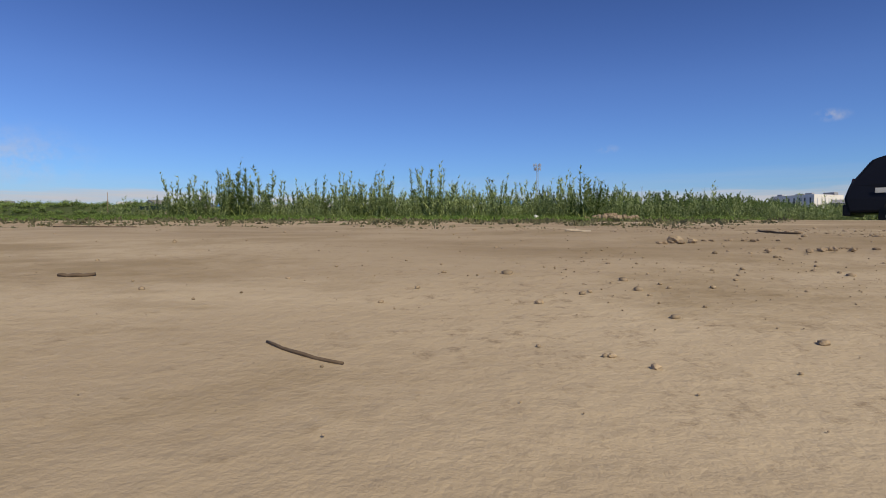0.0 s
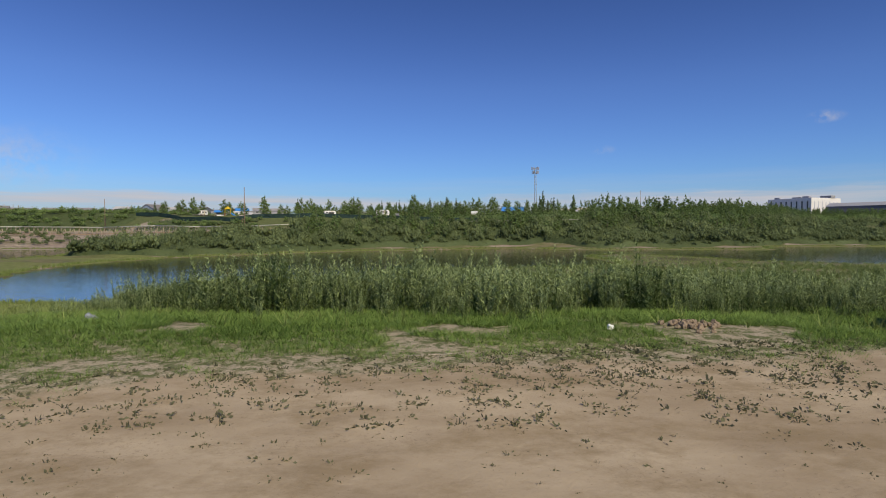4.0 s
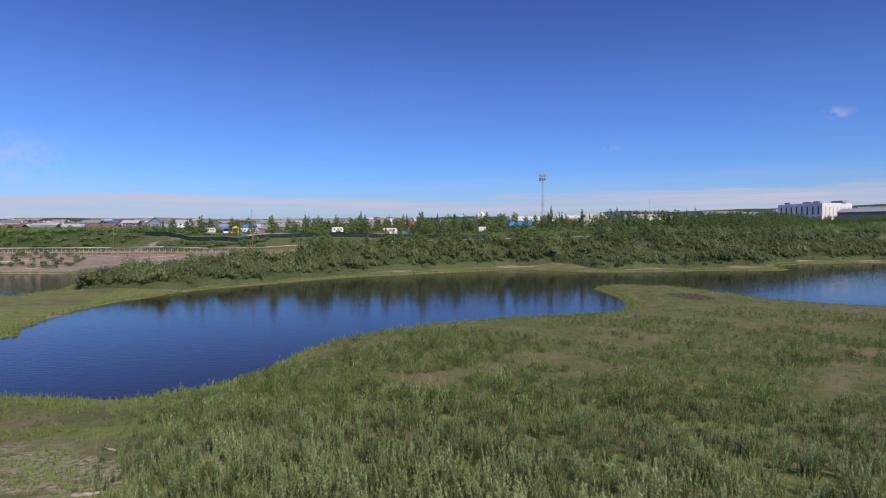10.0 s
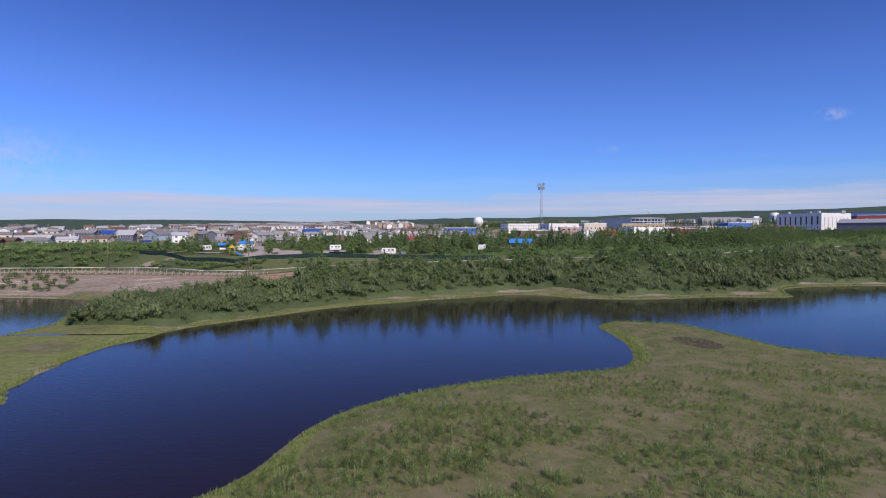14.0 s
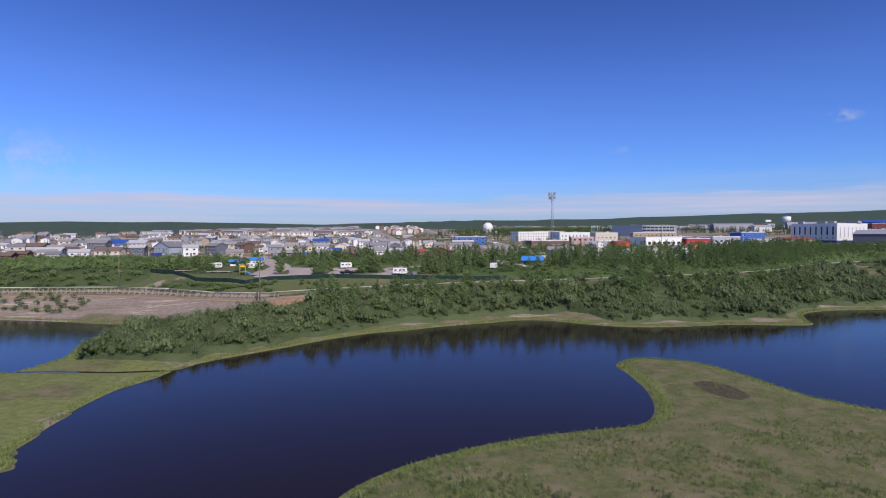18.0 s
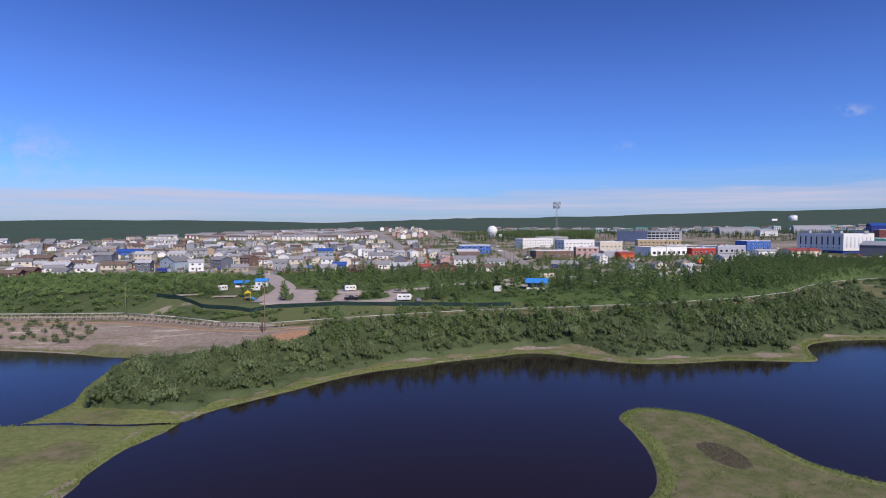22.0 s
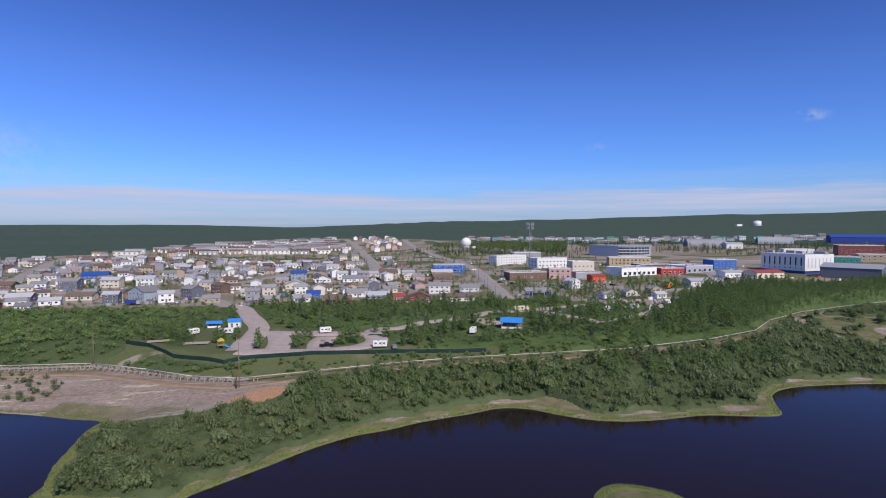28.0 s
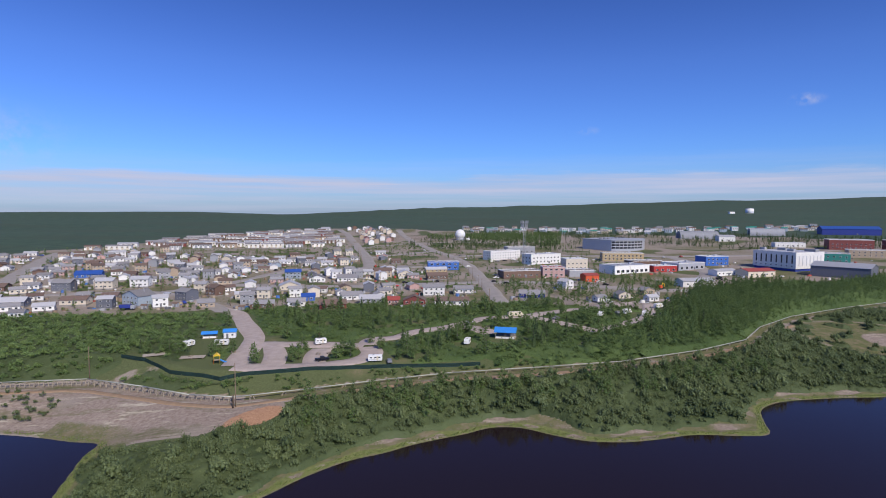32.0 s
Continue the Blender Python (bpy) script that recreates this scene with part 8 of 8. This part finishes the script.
# young trees between the camp and the first streets, and round the pitches
vx_, vy_ = spread(900, -20, 195, 236, 428, lambda x, y: (y - np.interp(x, PIPE[:, 0], PIPE[:, 1]) > 14) & ~in_wood(x, y) & ((np.abs(x - 33) > 9) | (y > 262)) & (wave(x, y, 11.0, 3.0) > -0.5) & ((y > 330) & (x > 50) | (x > 0) & (y < 330) & (rs.uniform(0, 1, len(x)) < 0.62)))
keep = np.array([free(a, b, 0.5) and line_clear(a, b, STREETS, 8) and line_clear(a, b, LANES, 5.5) and all(math.hypot(a - p, b - q + 3.0) > c + 3 for p, q, c in BUSY) for a, b in zip(vx_, vy_)])
scatter("camp_trees", WOOD, vx_[keep], vy_[keep], rs.uniform(0.75, 1.3, int(keep.sum())) * np.where(vy_[keep] > 330, 0.8, 1.0), BIRCH, "young birches between camp and streets", "trees", rs.normal(0, 0.12, int(keep.sum())))

# garden sheds and street poles
for k in range(90):
    h_ = taken[rs.randint(len(taken))]
    a = rs.uniform(0, 6.28)
    x, y = h_[0] + math.cos(a) * (h_[2] + 3.2), h_[1] + math.sin(a) * (h_[2] + 3.2)
    if h_[2] > 9 or math.hypot(x, y) > 600 or not free(x, y, 2.0) or not line_clear(x, y, STREETS, 7):
        continue
    key = ("shed", k % 4)
    taken.append((x, y, 2.2))
    m = at_ground(x, y, 0.05, rs.uniform(-20, 40))
    if key in house_kinds:
        copy_thing(house_kinds[key], m)
        continue
    th = new("garden_shed")
    th.matrix_basis = m
    w = 2.6 + 0.5 * (k % 4)
    part("wall", prism("wall", [(-1.2, -0.6), (1.2, -0.6), (1.2, 2.0), (0, 2.6), (-1.2, 2.0)], w, WALLS[["tan", "grey", "brown", "cream"][k % 4]]), th, pose(0, 0, 0, 0, 0, 90))
    part("roof", prism("roof", [(0, 2.63), (1.45, 1.9), (1.45, 2.0), (0, 2.75), (-1.45, 2.0), (-1.45, 1.9)], w + 0.4, ROOFS["brown"]), th, pose(0, 0, 0, 0, 0, 90))
    part("door", slab("door", 0.9, 0.06, 1.8, PAINTS["grey"]), th, pose(0.3, -1.22, 0))
    house_kinds[key] = tagged(th, "small weathered garden shed beside a house", "shed", "garden sheds")
posts = new("street_pole")
part("pole", tube([(0, 0, -0.4), (0, 0, 9.0)], [0.15, 0.10], 7, POLE_WOOD, "pole"), posts)
part("crossarm", tube([(-1.0, 0, 8.6), (1.0, 0, 8.6)], [0.06, 0.06], 5, TIMBER, "crossarm"), posts)
part("lamp", slab("lamp", 0.9, 0.25, 0.14, METAL, 0.03), posts, pose(0.6, -0.2, 7.8))
tagged(posts, "timber street pole with a crossarm and lamp", "pole", "street poles of the town")
n_p = 0
for pts in STREETS[:8]:
    for (ax, ay), (bx_, by_) in zip(pts, pts[1:]):
        d = Vector((bx_ - ax, by_ - ay))
        for u in np.arange(0.2, 1.0, max(0.25, 45 / d.length)):
            p = Vector((ax, ay)) + d * u + Vector((-d.y, d.x)).normalized() * 7.5
            if p.length < 640 and free(p.x, p.y, 0):
                m = at_ground(p.x, p.y, 0, math.degrees(math.atan2(d.y, d.x)) + 90)
                if n_p == 0:
                    posts.matrix_basis = m
                else:
                    copy_thing(posts, m)
                n_p += 1

# woodpiles, crates, tanks and sleds in the yards, beyond counting
CLUTTER = bpy.data.materials.new("yard_clutter")
CLUTTER.use_nodes = True
cn, cb = CLUTTER.node_tree, CLUTTER.node_tree.nodes["Principled BSDF"]
geo_ = cn.nodes.new("ShaderNodeNewGeometry")
pick_c = cn.nodes.new("ShaderNodeValToRGB")
pick_c.color_ramp.interpolation = "CONSTANT"
pick_c.color_ramp.elements[0].color = (0.60, 0.59, 0.56, 1)
pick_c.color_ramp.elements[1].position, pick_c.color_ramp.elements[1].color = 0.93, (0.36, 0.07, 0.05, 1)
for pos, col in ((0.22, (0.22, 0.16, 0.11)), (0.42, (0.10, 0.10, 0.11)), (0.58, (0.34, 0.28, 0.21)), (0.74, (0.30, 0.31, 0.33)), (0.87, (0.05, 0.14, 0.38))):
    e = pick_c.color_ramp.elements.new(pos)
    e.color = (*col, 1)
cn.links.new(geo_.outputs["Random Per Island"], pick_c.inputs[0])
cn.links.new(pick_c.outputs[0], cb.inputs["Base Color"])
cb.inputs["Roughness"].default_value = 0.8
cl_v, cl_f, n_v = [], [], 0
BOX = np.array([(-1, -1, 0), (1, -1, 0), (1, 1, 0), (-1, 1, 0), (-0.9, -0.85, 1), (0.9, -0.85, 1), (0.9, 0.85, 1), (-0.9, 0.85, 1)])
for k in range(2600):
    h_ = taken[rs.randint(len(taken))]
    a = rs.uniform(0, 6.28)
    x, y = h_[0] + math.cos(a) * (h_[2] + rs.uniform(0.5, 4)), h_[1] + math.sin(a) * (h_[2] + rs.uniform(0.5, 4))
    if not 318 < math.hypot(x, y) < 700 or not free(x, y, 0.1) or not line_clear(x, y, STREETS, 6):
        continue
    v = turned(BOX * (rs.uniform(0.4, 1.9), rs.uniform(0.4, 1.0), rs.uniform(0.5, 1.9)), rs.uniform(0, 3.14)) + (x, y, float(zed(x, y)[0]) - 0.05)
    cl_v.append(v)
    cl_f += [tuple(n_v + q for q in g) for g in ((0, 1, 5, 4), (1, 2, 6, 5), (2, 3, 7, 6), (3, 0, 4, 7), (4, 5, 6, 7))]
    n_v += 8
tagged(new("yard_clutter", mesh_of("yard_clutter", np.concatenate(cl_v), cl_f, CLUTTER)), "woodpiles, crates and tanks in the yards", "clutter", kind="stuff")

# cars and pickups along the streets and yards
COL = ["white", "silver", "black", "grey", "blue", "red"]
n_car = 0
while n_car < 85:
    pts = STREETS[rs.randint(len(STREETS))]
    k = rs.randint(len(pts) - 1)
    u = rs.uniform()
    (ax, ay), (bx_, by_) = pts[k], pts[k + 1]
    d = Vector((bx_ - ax, by_ - ay)).normalized()
    off = rs.choice([-1, 1]) * rs.uniform(8, 12)
    x, y = ax + (bx_ - ax) * u - d.y * off, ay + (by_ - ay) * u + d.x * off
    if math.hypot(x, y) < 720 and free(x, y, 0.5):
        small_car(x, y, math.degrees(math.atan2(d.y, d.x)) + rs.choice([0, 90]), COL[rs.randint(6)], rs.uniform() < 0.4)
    n_car += 1
for x, y, c in ((56, 455, "white"), (58, 460, "grey"), (57, 468, "silver"), (62, 474, "blue"), (66, 566, "white"), (72, 570, "silver"), (80, 574, "black"), (90, 578, "white"), (52, 434, "black"), (110, 396, "blue"), (114, 399, "silver"), (104, 412, "white")):
    small_car(x, y, rs.uniform(0, 180), c, c in ("white", "grey"))

# garden trees and bushes through the town
tx, ty = spread(1700, -420, 190, 320, 760, lambda x, y: (np.degrees(np.arctan2(x, y)) > -39) & (np.hypot(x, y) < 760) & (wave(x, y, 24.0, 6.0) > -0.45))
keep = np.array([free(a, b, 0.4) and line_clear(a, b, STREETS, 7) for a, b in zip(tx, ty)])
scatter("garden_trees", WOOD, tx[keep], ty[keep], rs.uniform(0.4, 0.85, int(keep.sum())), BIRCH, "green birches in the gardens of the town", "trees", -0.1 + rs.normal(0, 0.12, int(keep.sum())))
tx, ty = spread(5200, -430, 260, 315, 800, lambda x, y: (np.degrees(np.arctan2(x, y)) > -39) & (np.hypot(x, y) < np.interp(np.degrees(np.arctan2(x, y)), [-45, -38, -28, -20, -10, 30], [700, 725, 800, 860, 860, 500])) & (wave(x, y, 30.0, 2.0) > -0.3))
keep = np.array([free(a, b, 0.0) and line_clear(a, b, STREETS, 7) for a, b in zip(tx, ty)])
scatter("garden_bushes", SMALL_BUSH, tx[keep], ty[keep], rs.uniform(0.4, 0.95, int(keep.sum())), BIRCH, "green garden bushes between the houses", "shrubs")
# woods beyond the dome and round the school
fx, fy = spread(7000, -20, 900, 640, 1150, lambda x, y: (((np.degrees(np.arctan2(x, y)) > 14) & (np.hypot(x, y) > 745) & (np.hypot(x, y) < 930) & (wave(x, y, 28.0, 3.0) > 0.0)) | ((np.degrees(np.arctan2(x, y)) > -1.5) & (np.degrees(np.arctan2(x, y)) < 13.5) & (np.hypot(x, y) > 690) & (np.hypot(x, y) < 830) & (np.hypot(x - 52, y - 851) > 40)) | ((np.hypot(x, y) > 930) & (np.hypot(x, y) < 1010) & (x > 60))))
keep = np.array([free(a, b, 1.0) and line_clear(a, b, STREETS, 8) for a, b in zip(fx, fy)])
scatter("far_wood", FAR_WOOD, fx[keep], fy[keep], rs.uniform(0.6, 1.1, int(keep.sum())), SPRUCE, "dark green spruce wood beyond the town", "woods")
# the close young wood between the dome's gravel field and the school
nx_, ny_ = grid_of(4.6, -15, 270, 740, 1010, lambda x, y: (np.degrees(np.arctan2(x, y)) > 0.2) & (np.degrees(np.arctan2(x, y)) < 13.6) & (np.hypot(x, y) > 868 - 8 * np.degrees(np.arctan2(x, y)) + 14 * wave(x, y, 12.0, 2.0)) & (np.hypot(x, y) < np.interp(x, [0, 60, 140, 270], [905, 930, 985, 1000])) & (np.hypot(x - 52, y - 851) > 20), 0.5)
keep = np.array([free(a, b, 1.0) and line_clear(a, b, STREETS, 7) for a, b in zip(nx_, ny_)])
scatter("dome_wood", FAR_WOOD, nx_[keep], ny_[keep], rs.uniform(0.65, 1.05, int(keep.sum())), BIRCH, "dark green young wood beside the dome", "woods", -0.15 + rs.normal(0, 0.1, int(keep.sum())))
